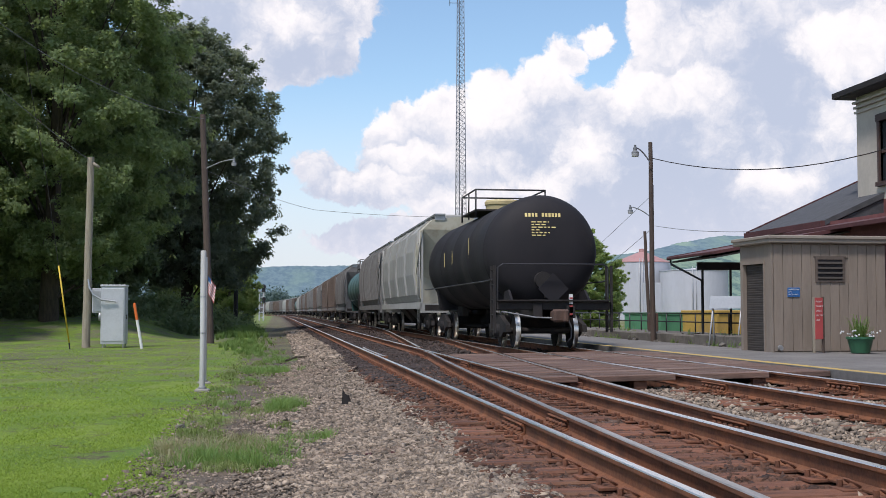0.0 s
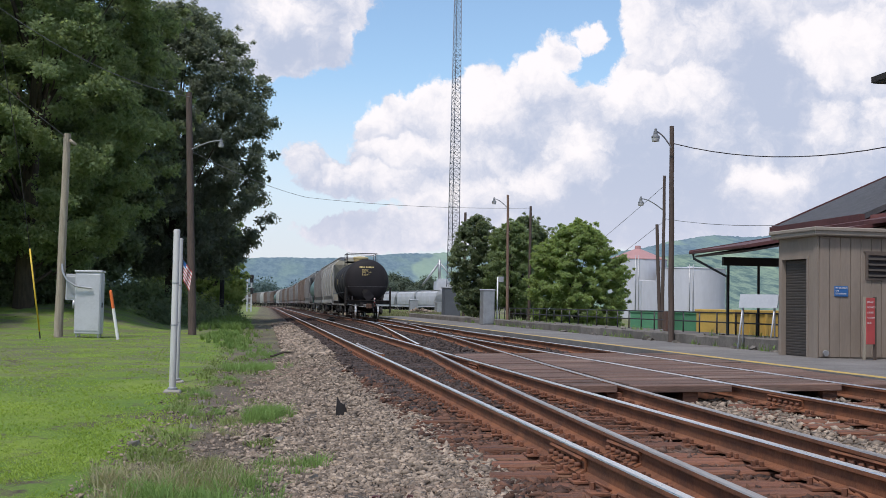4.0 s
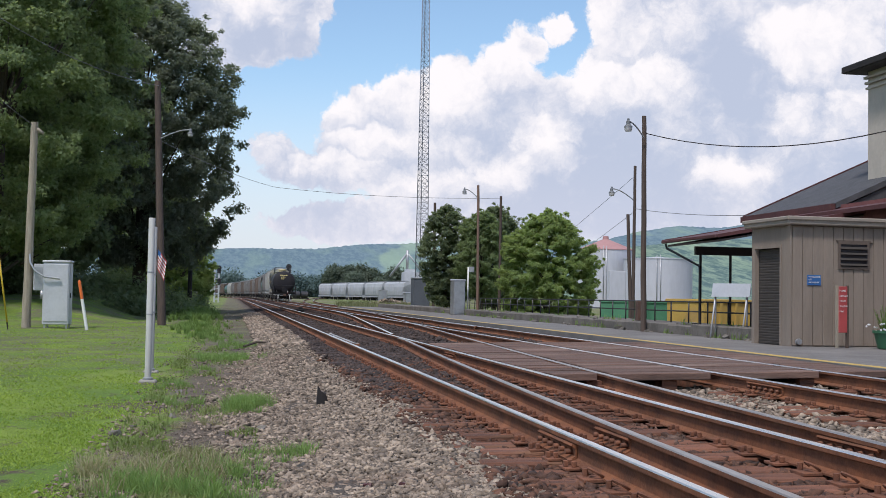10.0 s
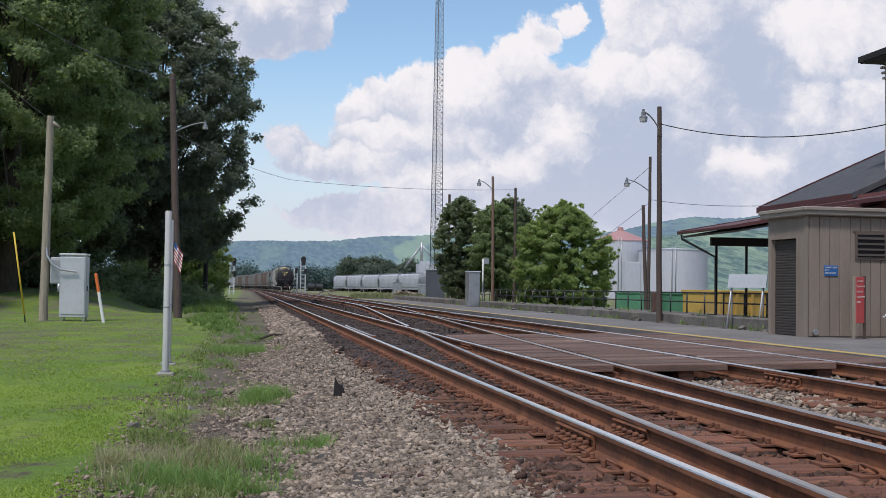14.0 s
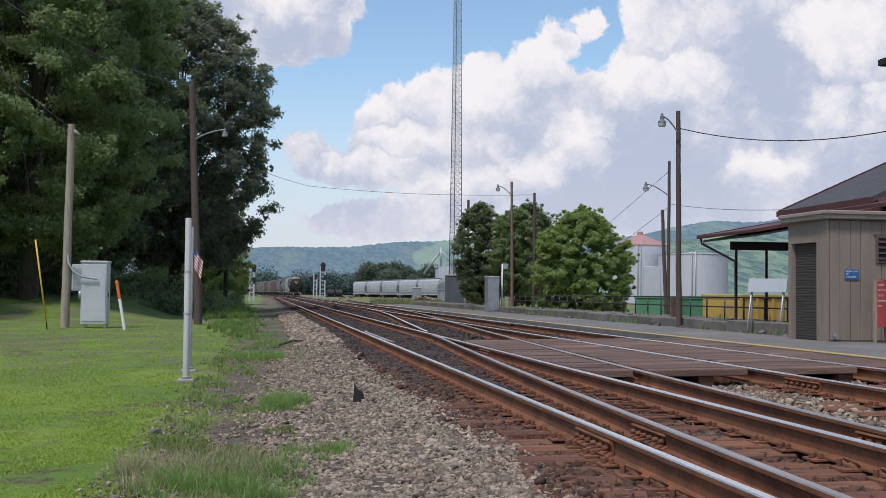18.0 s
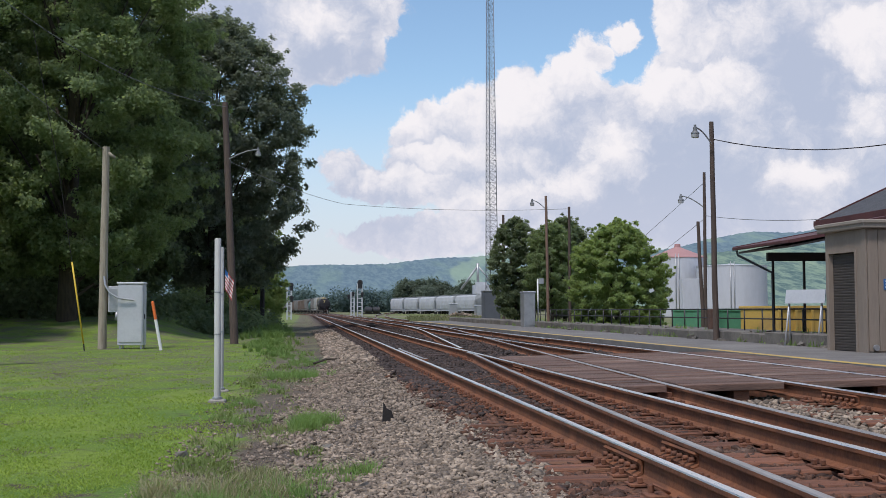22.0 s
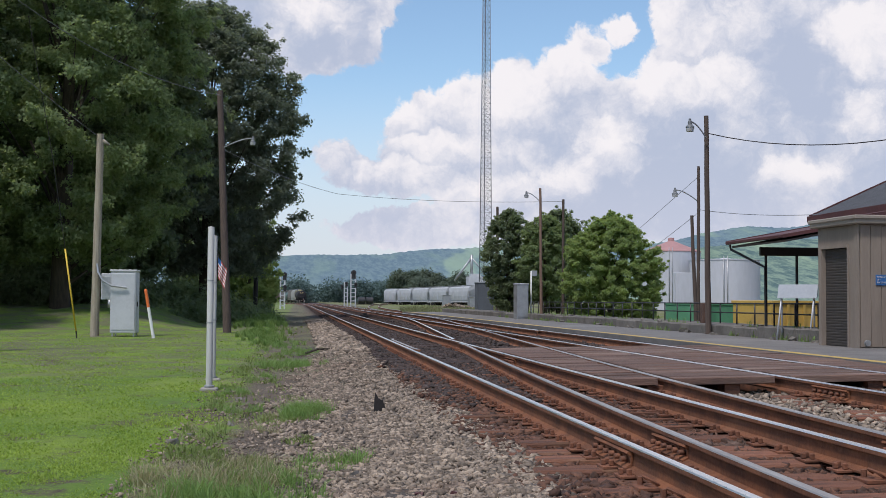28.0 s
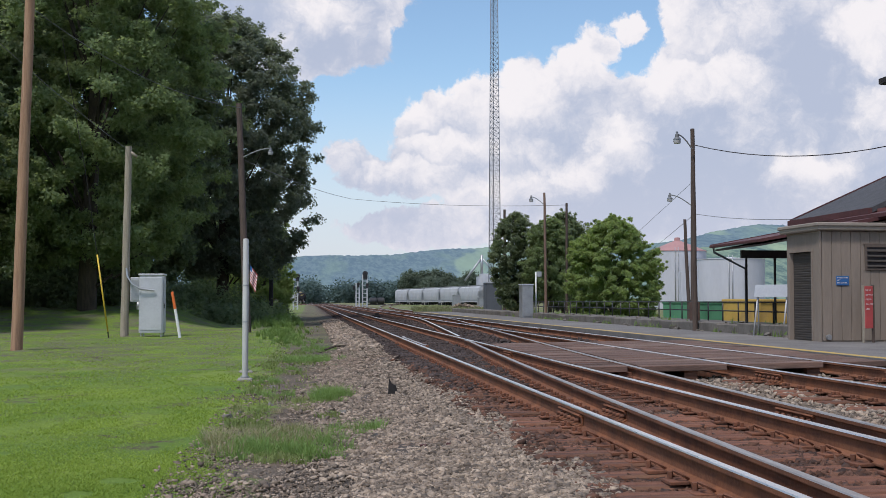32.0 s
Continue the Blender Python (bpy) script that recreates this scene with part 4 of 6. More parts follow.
wp = bare_pole("pale weathered wooden pole beside a metal cabinet", (-7.15, 44.6, LAWN), 7.4, (0.1, -0.1), 0.145, M["palepole"])
bm = BM()
tube(bm, (0.1, -0.1, 7.2), (0.42, -0.1, 7.0), 0.1, 0.05, 8)
part("bracket", bm, M["palepole"], wp)
bm = BM()
pipe(bm, [(0.12, -0.05, 7.3), (0.14, -0.02, 4.0), (0.17, -0.05, 2.6)], 0.02, 5)
part("conduit", bm, M["galv"], wp)
bare_pole("tall reddish-brown wooden utility pole on the lawn", (-8.15, 31.7, LAWN), 11.5, (0.25, 0.0), 0.15, M["redpole"])
bare_pole("short dark wooden post at the edge of the trees", (-2.85, 88.0, LAWN), 4.2, (0.0, 0.0), 0.16, M["dark"])
bare_pole("dark wooden pole standing in the trees", (13.95, 60.9, -0.05), 6.4, (0.0, 0.0), 0.075, M["pole"])
bare_pole("dark wooden pole beside the lattice tower", (13.7, 80.0, -0.05), 7.5, (0.0, 0.0), 0.1, M["pole"])
bare_pole("bare brown wooden pole behind the fence", (14.62, 42.0, -0.05), 4.22, (-0.17, 0.0), 0.068, M["pole"])


def white_post():
    for x, y, h in ((-1.17, 18.5, 2.49), (-1.27, 20.7, 2.47)):
        p = thing("white_post", "weathered white metal post on a small concrete foot", "post", (x, y, -0.39), group="pair of white posts")
        bm = BM()
        spun(bm, [(0.05, -0.02), (0.05, h - 0.012), (0.044, h), (0.01, h + 0.004)], 16)
        part("post", bm, M["postwhite"], p)
        bm = BM()
        box(bm, -0.13, 0.13, -0.13, 0.13, -0.05, 0.045, 0.02)
        part("foot", bm, M["palestone"], p)
        bm = BM()
        spun(bm, [(0.05, 0.045), (0.075, 0.05), (0.075, 0.075), (0.052, 0.085)], 14)
        part("collar", bm, M["galv"], p)
        for z in (1.02, 1.66):
            bm = BM()
            spun(bm, [(0.049, z), (0.055, z + 0.004), (0.055, z + 0.018), (0.049, z + 0.022)], 14)
            part("band", bm, M["galv"], p)
    f = thing("flag", "small striped flag hanging from the white post", "flag", (-1.215, 20.7, 0.03))
    bm = BM()
    tube(bm, (-0.03, 0, 1.3), (0.02, 0, 1.72), 0.006, 0.006, 6)
    part("staff", bm, M["dark"], f)
    reds, whites, blue = BM(), BM(), BM()
    n = 11
    for i in range(n):
        for k in range(6):
            def P(u, t):
                return (0.012 + 0.15 * t * (1 - 0.25 * u) , -0.01 + 0.02 * math.sin(t * 9 + u * 2), 1.68 - 0.34 * u - 0.2 * t)
            q = blue if i < 3 and k < 2 else (reds if i % 2 == 0 else whites)
            u0, u1, t0, t1 = i / n, (i + 1) / n, k / 6, (k + 1) / 6
            q.faces.new([q.verts.new(P(*z)) for z in ((u0, t0), (u1, t0), (u1, t1), (u0, t1))])
    part("red_stripes", reds, M["red"], f)
    part("white_stripes", whites, M["signwhite"], f)
    part("canton", blue, M["blue"], f)


white_post()


def cabinet():
    c = thing("signal_cabinet", "tall pale grey metal equipment cabinet on legs", "cabinet", (-6.1, 44.6, LAWN), -3)
    bm = BM()
    box(bm, -0.46, 0.46, -0.3, 0.35, 0.14, 2.36, 0.02)
    box(bm, -0.49, 0.49, -0.33, 0.38, 2.36, 2.44, 0.02)
    body = part("body", bm, M["alum"], c)
    bm = BM()
    box(bm, -0.42, 0.42, -0.325, -0.3, 0.25, 2.3, 0.01)
    part("door", bm, M["alum"], c)
    bm = BM()
    box(bm, 0.46, 0.475, -0.2, 0.28, 0.25, 2.28, 0.006)
    side = part("side_door", bm, M["alum"], c)
    bm = BM()
    box(bm, 0.475, 0.5, -0.17, -0.12, 1.1, 1.28)
    part("handle", bm, M["dark"], side)
    for x in (-0.4, 0.36):
        for y in (-0.26, 0.28):
            bm = BM()
            box(bm, x, x + 0.05, y, y + 0.05, 0, 0.15)
            part("leg", bm, M["galv"], c)
    b = thing("meter_box", "small grey meter box fixed to the pole", "meter box", (-6.72, 44.55, LAWN))
    bm = BM()
    box(bm, -0.2, 0.2, -0.12, 0.12, 1.35, 2.3, 0.015)
    part("body", bm, M["alum"], b)
    bm = BM()
    box(bm, -0.16, 0.16, -0.135, -0.12, 1.4, 2.2, 0.008)
    part("lid", bm, M["galv"], b)
    bm = BM()
    tube(bm, (0.1, -0.05, 1.35), (0.1, -0.05, 1.05), 0.07, 0.07, 8)
    part("conduit_box", bm, M["galv"], b)
    bm = BM()
    pipe(bm, [(-0.35, -0.15, 2.65), (-0.3, -0.25, 2.35), (-0.12, -0.35, 2.05), (0.2, -0.38, 1.85), (0.75, -0.36, 1.78)], 0.035, 8)
    part("cable", bm, M["galv"], b, "grey flexible cable")


cabinet()


def marker():
    p = thing("marker_post", "leaning white marker post with an orange top", "marker post", (-4.85, 42.9, LAWN))
    m = Matrix.Rotation(radians(-10), 4, "Y")
    for nm, z0, z1, mt in (("stake", 0, 1.1, M["white"]), ("band", 1.1, 1.7, M["orange"])):
        bm = BM()
        tube(bm, (0, 0, z0), (0, 0, z1), 0.055, 0.055, 10)
        if nm == "band":
            spun(bm, [(0.055, 1.7), (0.045, 1.74), (0.01, 1.76)], 10)
        bm.transform(m)
        part(nm, bm, mt, p)
    g = thing("guy_wire", "yellow plastic guy-wire guard and steel wire", "guy wire", (-7.45, 42.6, LAWN))
    bm = BM()
    tube(bm, (0, 0, 0.25), (-0.42, 0, 3.1), 0.03, 0.03, 8)
    part("guard", bm, M["guard"], g)
    bm = BM()
    tube(bm, (0.03, 0, 0), (0, 0, 0.25), 0.025, 0.025, 6)
    pipe(bm, [(-0.42, 0, 3.1), (-0.85, -0.2, 6.2), (-1.6, -1, 11)], 0.012, 5)
    part("wire", bm, M["dark"], g)


marker()


def stub():
    p = thing("stub", "small dark stub of weathered wood in the gravel", "stump", (1.09, 13.75, -0.37))
    bm = BM()
    for k in range(3):
        prism(bm, [(-0.07 + k * 0.03, 0), (0.07 + k * 0.02, 0), (0.05 + k * 0.01, 0.13), (0.0 + 0.02 * k, 0.22), (-0.05 + 0.02 * k, 0.31 - k * 0.06)], -0.04 + k * 0.03, 0.03 + k * 0.03)
    part("wood", bm, M["dark"], p)


stub()


def wire(name, label, pts, sag, r=0.014, material="dark"):
    bm = BM()
    line = []
    for a, b in zip(pts, pts[1:]):
        a, b = Vector(a), Vector(b)
        line += [a.lerp(b, i / 16) - Vector((0, 0, sag * 4 * (i / 16) * (1 - i / 16))) for i in range(1 if line else 0, 17)]
    pipe(bm, line, r, 5)
    ob = new(name, mesh_of(name, bm, M[material]))
    tagged(ob, label, "cable")


wire("overhead_cable", "thin sagging cable from the lamp post to the station", [(11.45, 31.75, 5.68), (16.68, 22.4, 5.75)], 0.8)
wire("overhead_cable", "thin cable from a pole to the station roof", [(15.63, 44.6, 4.6), (14.9, 32.0, 3.5)], 0.1, 0.01, "lampgrey")
wire("overhead_cable", "thin slanting cable down from the pole", [(15.63, 44.6, 5.9), (20.0, 78.0, 3.4)], 0.05, 0.01, "lampgrey")
wire("overhead_cable", "thin slanting cable down from the pole", [(15.63, 44.6, 4.5), (19, 70.0, 2.4)], 0.05, 0.01, "lampgrey")
wire("overhead_cable", "long thin cable across the tracks to the pole in the trees", [(-3.2, 51.6, 7.5), (2.5, 70.0, 7.25), (13.95, 60.9, 6.25)], 0.2, 0.012, "lampgrey")
wire("overhead_cable", "thin sagging cable at the front of the trees", [(-12.4, 38.0, 13.4), (-3.15, 51.5, 9.75)], 1.15, 0.013, "lampgrey")
wire("overhead_cable", "thin cable to the top of the pale pole", [(-12.0, 30.0, 11.5), (-7.1, 44.5, 6.9)], 0.3, 0.012, "lampgrey")


# ---- trees ----
def leaf_mesh(name, centres, radii, count, size, rng, material, shell=0.3, fold=True):
    """A crown of leaves, folded or flat, spread through many lobes, thinner inside."""
    c, r = np.array(centres, float), np.array(radii, float)
    wgt = (r.prod(1)) ** 0.67
    pick = rng.choice(len(c), count, p=wgt / wgt.sum())
    d = rng.normal(size=(count, 3))
    d /= np.linalg.norm(d, axis=1)[:, None]
    k = (shell + (1 - shell) * rng.random(count)) ** 1.0
    k *= 1 + 0.16 * rng.normal(size=count).clip(-2, 1.6)
    p = c[pick] + d * r[pick] * k[:, None]
    away = p - c.mean(0)
    away /= np.linalg.norm(away, axis=1)[:, None] + 1e-6
    n = d * 0.25 + away * 0.45 + rng.normal(size=(count, 3)) * 0.5 + np.array([0, 0, 0.6])
    n /= np.linalg.norm(n, axis=1)[:, None]
    u = np.cross(n, rng.normal(size=(count, 3)))
    u /= np.linalg.norm(u, axis=1)[:, None]
    v = np.cross(n, u)
    s = size * (0.6 + 0.8 * rng.random(count))[:, None]
    if fold:
      pts = np.stack([p - u * s * 0.9, p + v * s * 0.5 + n * s * 0.12, p + u * s, p - v * s * 0.5 + n * s * 0.12], 1).reshape(-1, 3)
      base = np.arange(count)[:, None] * 4
      faces = np.concatenate([base + [0, 2, 1], base + [0, 3, 2]], 1).reshape(-1, 3)
    else:
      pts = np.stack([p - u * s * 0.7 - v * s * 0.35, p + u * s * (0.3 + 0.5 * rng.random(count)[:, None]) - v * s * 0.45, p + v * s * 0.85], 1).reshape(-1, 3)
      faces = np.arange(count * 3).reshape(-1, 3)
    me = bpy.data.meshes.new(name)
    me.vertices.add(len(pts))
    me.vertices.foreach_set("co", pts.ravel())
    me.loops.add(faces.size)
    me.loops.foreach_set("vertex_index", faces.ravel().astype(np.int32))
    me.polygons.add(len(faces))
    me.polygons.foreach_set("loop_start", np.arange(0, faces.size, 3, dtype=np.int32))
    me.update()
    me.validate()
    me.materials.append(material)
    return me


def prof_of(h, low, dome):
    """Half width of a crown at a share of its height."""
    if dome:
        return min(1.0, 0.72 + 0.28 * (h / 0.3)) * max(0.0, 1 - max(0.0, (h - 0.3) / 0.68) ** 2.2) ** 0.5
    mid = 0.52
    if h > mid:
        return max(0.0, 1 - ((h - mid) / (0.99 - mid)) ** 2.8) ** 0.5
    return max(0.0, 1 - ((mid - h) / (mid - low * 0.6 + 0.03)) ** 1.7) ** 0.5


def tree(label, at, height, spread, trunk_r, leaves, size, material, seed, low=0.18, lobes=300, group="", clump=0.9, flat=0.6, dome=False):
    """A trunk with limbs under a crown of many leafy sprays, most of them near its outside."""
    rng = np.random.default_rng(seed)
    t = thing("tree", label, "tree", at, group=group)
    bm = BM()
    top = Vector((rng.normal() * 0.3, rng.normal() * 0.3, height * 0.72))
    tube(bm, (0, 0, -0.3), top * 0.45, trunk_r * 1.2, trunk_r * 0.75, 9)
    tube(bm, top * 0.45, top, trunk_r * 0.75, trunk_r * 0.25, 8)
    centres, radii = [], []
    for i in range(lobes):
        h = low + (0.985 - low) * (i + rng.random()) / lobes
        a = i * 2.39996 + rng.normal() * 0.35
        bulge = 0.93 + 0.16 * noise.noise((math.cos(a) * 1.7, math.sin(a) * 1.7, h * 4.5 + seed)) + 0.05 * rng.normal()
        q = clump * (0.6 + 0.7 * rng.random())
        rr = max(spread * prof_of(h, low, dome) * bulge - q * 0.7, 0.0) * (1 - 0.75 * rng.random() ** 2.4)
        c = Vector((rr * math.cos(a), rr * math.sin(a), h * height - 0.12 * rr * flat))
        centres.append(c)
        radii.append((q, q, q * flat))
        if i % max(4, lobes // 22) == 0:
            st = top * min(0.95, h * 0.72)
            tube(bm, st, st.lerp(c, 0.5) + Vector((0, 0, 0.05 * height * rng.random())), trunk_r * 0.26, trunk_r * 0.13, 5)
            tube(bm, st.lerp(c, 0.5), c, trunk_r * 0.13, trunk_r * 0.04, 5)
    part("trunk", bm, M["bark"], t)
    # loose twigs of leaves past the outside
    for i in range(0, lobes, 2):
        d = Vector((centres[i].x, centres[i].y, 0.35 * spread)).normalized()
        centres.append(centres[i] + d * radii[i][0] * (0.8 + 0.5 * rng.random()) + Vector(rng.normal(size=3)) * 0.2 * clump)
        q = radii[i][0] * (0.28 + 0.2 * rng.random())
        radii.append((q, q, q * 0.8))
    part("crown", leaf_mesh("crown", centres, radii, leaves, size, rng, material, 0.25, False), None, t)
    return t


WOOD, BESIDE = "trees behind the lawn", "trees behind the platform"
tree("tall dense dusky dark tree beside the track", (-6.2, 84, LAWN), 22.2, 7.25, 0.45, 215000, 0.13, M["leaf_dusk"], 1, 0.16, 860, WOOD, 0.72, 0.75)
tree("tall dense dark green tree behind the lawn", (-13.0, 72, LAWN), 26, 8.6, 0.5, 110000, 0.2, M["leaf_dark"], 2, 0.1, 330, WOOD, 1.15)
tree("tall full green maple tree behind the lawn", (-11.4, 60, LAWN), 26.5, 7.5, 0.45, 230000, 0.115, M["leaf_mid"], 3, 0.13, 640, WOOD, 0.8)
tree("tall dense dark green tree behind the lawn", (-20, 60, LAWN), 25, 7.6, 0.5, 170000, 0.13, M["leaf_dark"], 4, 0.08, 420, WOOD, 1.0)
tree("tall dense green tree behind the others", (-17, 82, LAWN), 25, 8.0, 0.5, 60000, 0.27, M["leaf_dark"], 6, 0.08, 220, WOOD, 1.4)
# added left of the view, so that its shadow falls on the bank
tree("unseen low tree added to shade the bank", (-17.6, 50, LAWN), 14, 4.8, 0.35, 60000, 0.17, M["leaf_dark"], 16, 0.1, 220, WOOD, 0.9)
tree("low leafy tree at the end of the wood", (-4.0, 98, LAWN), 7.2, 3.1, 0.2, 60000, 0.13, M["leaf_bush"], 13, 0.0, 160, WOOD, 0.65, dome=True)
tree("lower leafy tree at the end of the wood", (-7.0, 105, LAWN), 11, 4.8, 0.3, 40000, 0.2, M["leaf_mid"], 7, 0.03, 160, WOOD, 0.95)
tree("lower leafy tree at the end of the wood", (-6.6, 130, LAWN), 12, 4.8, 0.3, 34000, 0.26, M["leaf_mid"], 8, 0.03, 140, WOOD, 1.0)
tree("broad round bright green tree behind the low wall", (15.75, 58, -0.05), 5.4, 2.8, 0.13, 200000, 0.06, M["leaf_bush"], 9, 0.03, 720, BESIDE, 0.27, 0.55, True)
tree("airy dark green tree behind the low wall", (12.75, 70, -0.05), 6.5, 1.85, 0.12, 75000, 0.07, M["leaf_dark"], 10, 0.1, 330, BESIDE, 0.28, 0.7)
tree("airy green tree with visible stems behind the low wall", (14.3, 67, -0.05), 6.0, 1.85, 0.11, 60000, 0.07, M["leaf_mid"], 12, 0.17, 270, BESIDE, 0.28, 0.7)
tree("dark green tree behind the round tree", (16.2, 72, -0.05), 6.7, 1.9, 0.12, 50000, 0.085, M["leaf_dark"], 15, 0.1, 160, BESIDE, 0.4, 0.7)


def undergrowth():
    rng = np.random.default_rng(21)
    cs, rs = [], []
    for i in range(80):
        x = -3.6 - 34 * rng.random() ** 1.5
        y = 62 + (x + 4.2) * 0.1 + rng.random() * 9 + (26 if x > -9 else 0) * rng.random()
        h = 0.5 + 1.3 * rng.random()
        cs.append((x, y, ground_z(x, y) + h * 0.4))
        rs.append((1.5 + rng.random(), 1.2 + rng.random(), h))
    ob = new("undergrowth", leaf_mesh("undergrowth", cs, rs, 90000, 0.15, rng, M["leaf_dark"], 0.3, False))
    tagged(ob, "dark leafy undergrowth along the edge of the wood", "undergrowth", kind="stuff")


undergrowth()


# ---- train ----
def truck(parent, y):
    t = part("truck", BM(), M["dark"], parent, "grimy two-axle truck darkened for shade")
    for s in (-1, 1):
        bm = BM()
        prism(bm, [(y - 1.25, 0.42), (y - 1.2, 0.6), (y - 0.75, 0.72), (y - 0.35, 0.85), (y + 0.35, 0.85), (y + 0.75, 0.72), (y + 1.2, 0.6), (y + 1.25, 0.42),
                   (y + 0.8, 0.42), (y + 0.5, 0.28), (y - 0.5, 0.28), (y - 0.8, 0.42)], s * 1.0 - 0.06, s * 1.0 + 0.06, "x")
        part("side_frame", bm, M["dark"], t)
        for k in (-0.22, 0, 0.22):
            tube_b = BM()
            tube(tube_b, (s * 1.03, y + k, 0.3), (s * 1.03, y + k, 0.62), 0.085, 0.085, 8)
            part("spring", tube_b, M["dark"], t)
    for k in (-0.86, 0.86):
        bm = BM()
        tube(bm, (-1.0, y + k, 0.45), (1.0, y + k, 0.45), 0.08, 0.08, 10)
        part("axle", bm, M["dark"], t)
        for s in (-1, 1):
            bm = BM()
            spun(bm, [(0.1, s * 0.69), (0.36, s * 0.7), (0.455, s * 0.69), (0.475, s * 0.695), (0.475, s * 0.72), (0.45, s * 0.725), (0.445, s * 0.82), (0.4, s * 0.825), (0.36, s * 0.79), (0.12, s * 0.82)], 24, "x", (0, y + k, 0.455))
            w_ = part("wheel", bm, [M["dark"], M["steel"]], t)
            for f in w_.data.polygons:
                c = f.center - Vector((0, y + k, 0.455))
                if math.hypot(c.y, c.z) > 0.435 and abs(c.x) > 0.7:
                    f.material_index = 1
    bm = BM()
    box(bm, -1.0, 1.0, y - 0.2, y + 0.2, 0.5, 0.85, 0.03)
    part("bolster", bm, M["dark"], t)
    return t


def coupler(parent, y, d):
    bm = BM()
    box(bm, -0.09, 0.09, min(y, y + d * 0.5), max(y, y + d * 0.5), 0.72, 0.95, 0.02)
    box(bm, -0.16, 0.14, min(y + d * 0.42, y + d * 0.72), max(y + d * 0.42, y + d * 0.72), 0.68, 1.0, 0.05)
    box(bm, 0.06, 0.2, min(y + d * 0.6, y + d * 0.85), max(y + d * 0.6, y + d * 0.85), 0.68, 1.0, 0.04)
    part("coupler", bm, M["couplerrust"], parent, "rusty knuckle coupler")
    bm = BM()
    pipe(bm, [(0.3, y + d * 0.2, 0.8), (0.34, y + d * 0.45, 0.55), (0.3, y + d * 0.6, 0.3), (0.2, y + d * 0.62, 0.2)], 0.025, 6)
    part("air_hose", bm, M["black"], parent)


def tank_car(label, body, full=True):
    """Tank car, its rear end at y = 0, running ahead along y."""
    c = thing("tank_car", label, "tank car", group="train of freight cars")
    R, Z, L0, L1 = 1.49, 2.52, 0.95, 13.6
    bm = BM()
    prof = [(0.02, L0 - 0.0), (0.6, L0 + 0.03), (1.0, L0 + 0.1), (1.25, L0 + 0.2), (1.4, L0 + 0.33), (R, L0 + 0.55)]
    seams = [L0 + 0.85 + i * (L1 - L0 - 1.7) / 4 for i in range(5)]
    for s in seams:
        prof += [(R, s), (R + 0.004, s + 0.01), (R + 0.004, s + 0.05), (R, s + 0.06)]
    prof += [(r, L0 + L1 - y) for r, y in prof[5::-1]]
    spun(bm, prof, 56 if full else 32, "y", (0, 0, Z))
    tank = part("tank", bm, body, c)
    for x0, x1, y0, y1, z0, z1 in ((-0.54, -0.3, 0, 3.3, 0.78, 1.15), (0.3, 0.54, 0, 3.3, 0.78, 1.15), (-0.54, -0.3, L1 - 2.3, L1 + 0.95, 0.78, 1.15), (0.3, 0.54, L1 - 2.3, L1 + 0.95, 0.78, 1.15),
                                   (-1.45, 1.45, 0.05, 0.35, 0.98, 1.2), (-1.45, 1.45, L1 + 0.6, L1 + 0.9, 0.98, 1.2), (-0.5, 0.5, 0.5, 3.0, 1.16, 1.25)):
        bm = BM()
        box(bm, x0, x1, y0, y1, z0, z1, 0.02)
        part("sill", bm, M["dark"], c)
    for y in (2.1, L1 - 1.1):
        bm = BM()
        prism(bm, [(-1.15, 1.0), (1.15, 1.0), (1.3, 2.1), (0.9, 1.55), (0.0, 1.2), (-0.9, 1.55), (-1.3, 2.1)], y - 0.2, y + 0.2)
        part("saddle", bm, body, c)
    truck(c, 2.1)
    truck(c, L1 - 1.1)
    coupler(c, 0.1, -1)
    # end railing, side handrails, ladders
    bm = BM()
    pipe(bm, [(-1.42, 0.15, 1.2), (-1.42, 0.15, 2.05), (-1.3, 0.1, 2.13), (1.3, 0.1, 2.13), (1.42, 0.15, 2.05), (1.42, 0.15, 1.2)], 0.022, 6)
    part("end_rail", bm, M["black"], c, "black end handrail")
    for s in (-1, 1):
        bm = BM()
        pipe(bm, [(s * 1.5, 0.4, 1.75), (s * 1.56, 1.2, 1.72), (s * 1.56, L1 - 0.5, 1.72), (s * 1.5, L1 + 0.4, 1.75)], 0.02, 6)
        part("side_rail", bm, M["black"], c)
        bm = BM()
        for y in (0.12, 0.55):
            box(bm, s * 1.5 - 0.03, s * 1.5 + 0.03, y - 0.03, y + 0.03, 0.42, 2.1)
        for i in range(5):
            pipe(bm, [(s * 1.5, 0.12, 0.48 + i * 0.38), (s * 1.5, 0.55, 0.48 + i * 0.38)], 0.014, 5)
        part("ladder", bm, M["dark"], c)
    if full:
        bm = BM()
        pipe(bm, [(-1.35, 0.0, 0.95), (-0.5, -0.05, 0.8), (0.1, -0.15, 0.78), (0.2, -0.3, 0.85)], 0.018, 6)
        part("cut_lever", bm, M["galv"], c)
        bm = BM()
        tube(bm, (-0.1, 0.75, 1.75), (-0.1, 0.95, 1.75), 0.22, 0.22, 14)
        tube(bm, (-0.1, 0.6, 1.3), (-0.1, 0.6, 1.7), 0.03, 0.03, 6)
        part("valve", bm, M["dark"], c)
        for s in (-1, 1):
            bm = BM()
            prism(bm, [(0.35, 1.2), (1.4, 1.2), (1.3, 1.45), (0.8, 1.5)], s * 1.0 - 0.03, s * 1.0 + 0.03, "x")
            part("bracket", bm, M["tankblack"], c)
        bm = BM()
        box(bm, -1.45, 1.45, -0.05, 0.4, 1.2, 1.24)
        part("end_platform", bm, M["dark"], c)
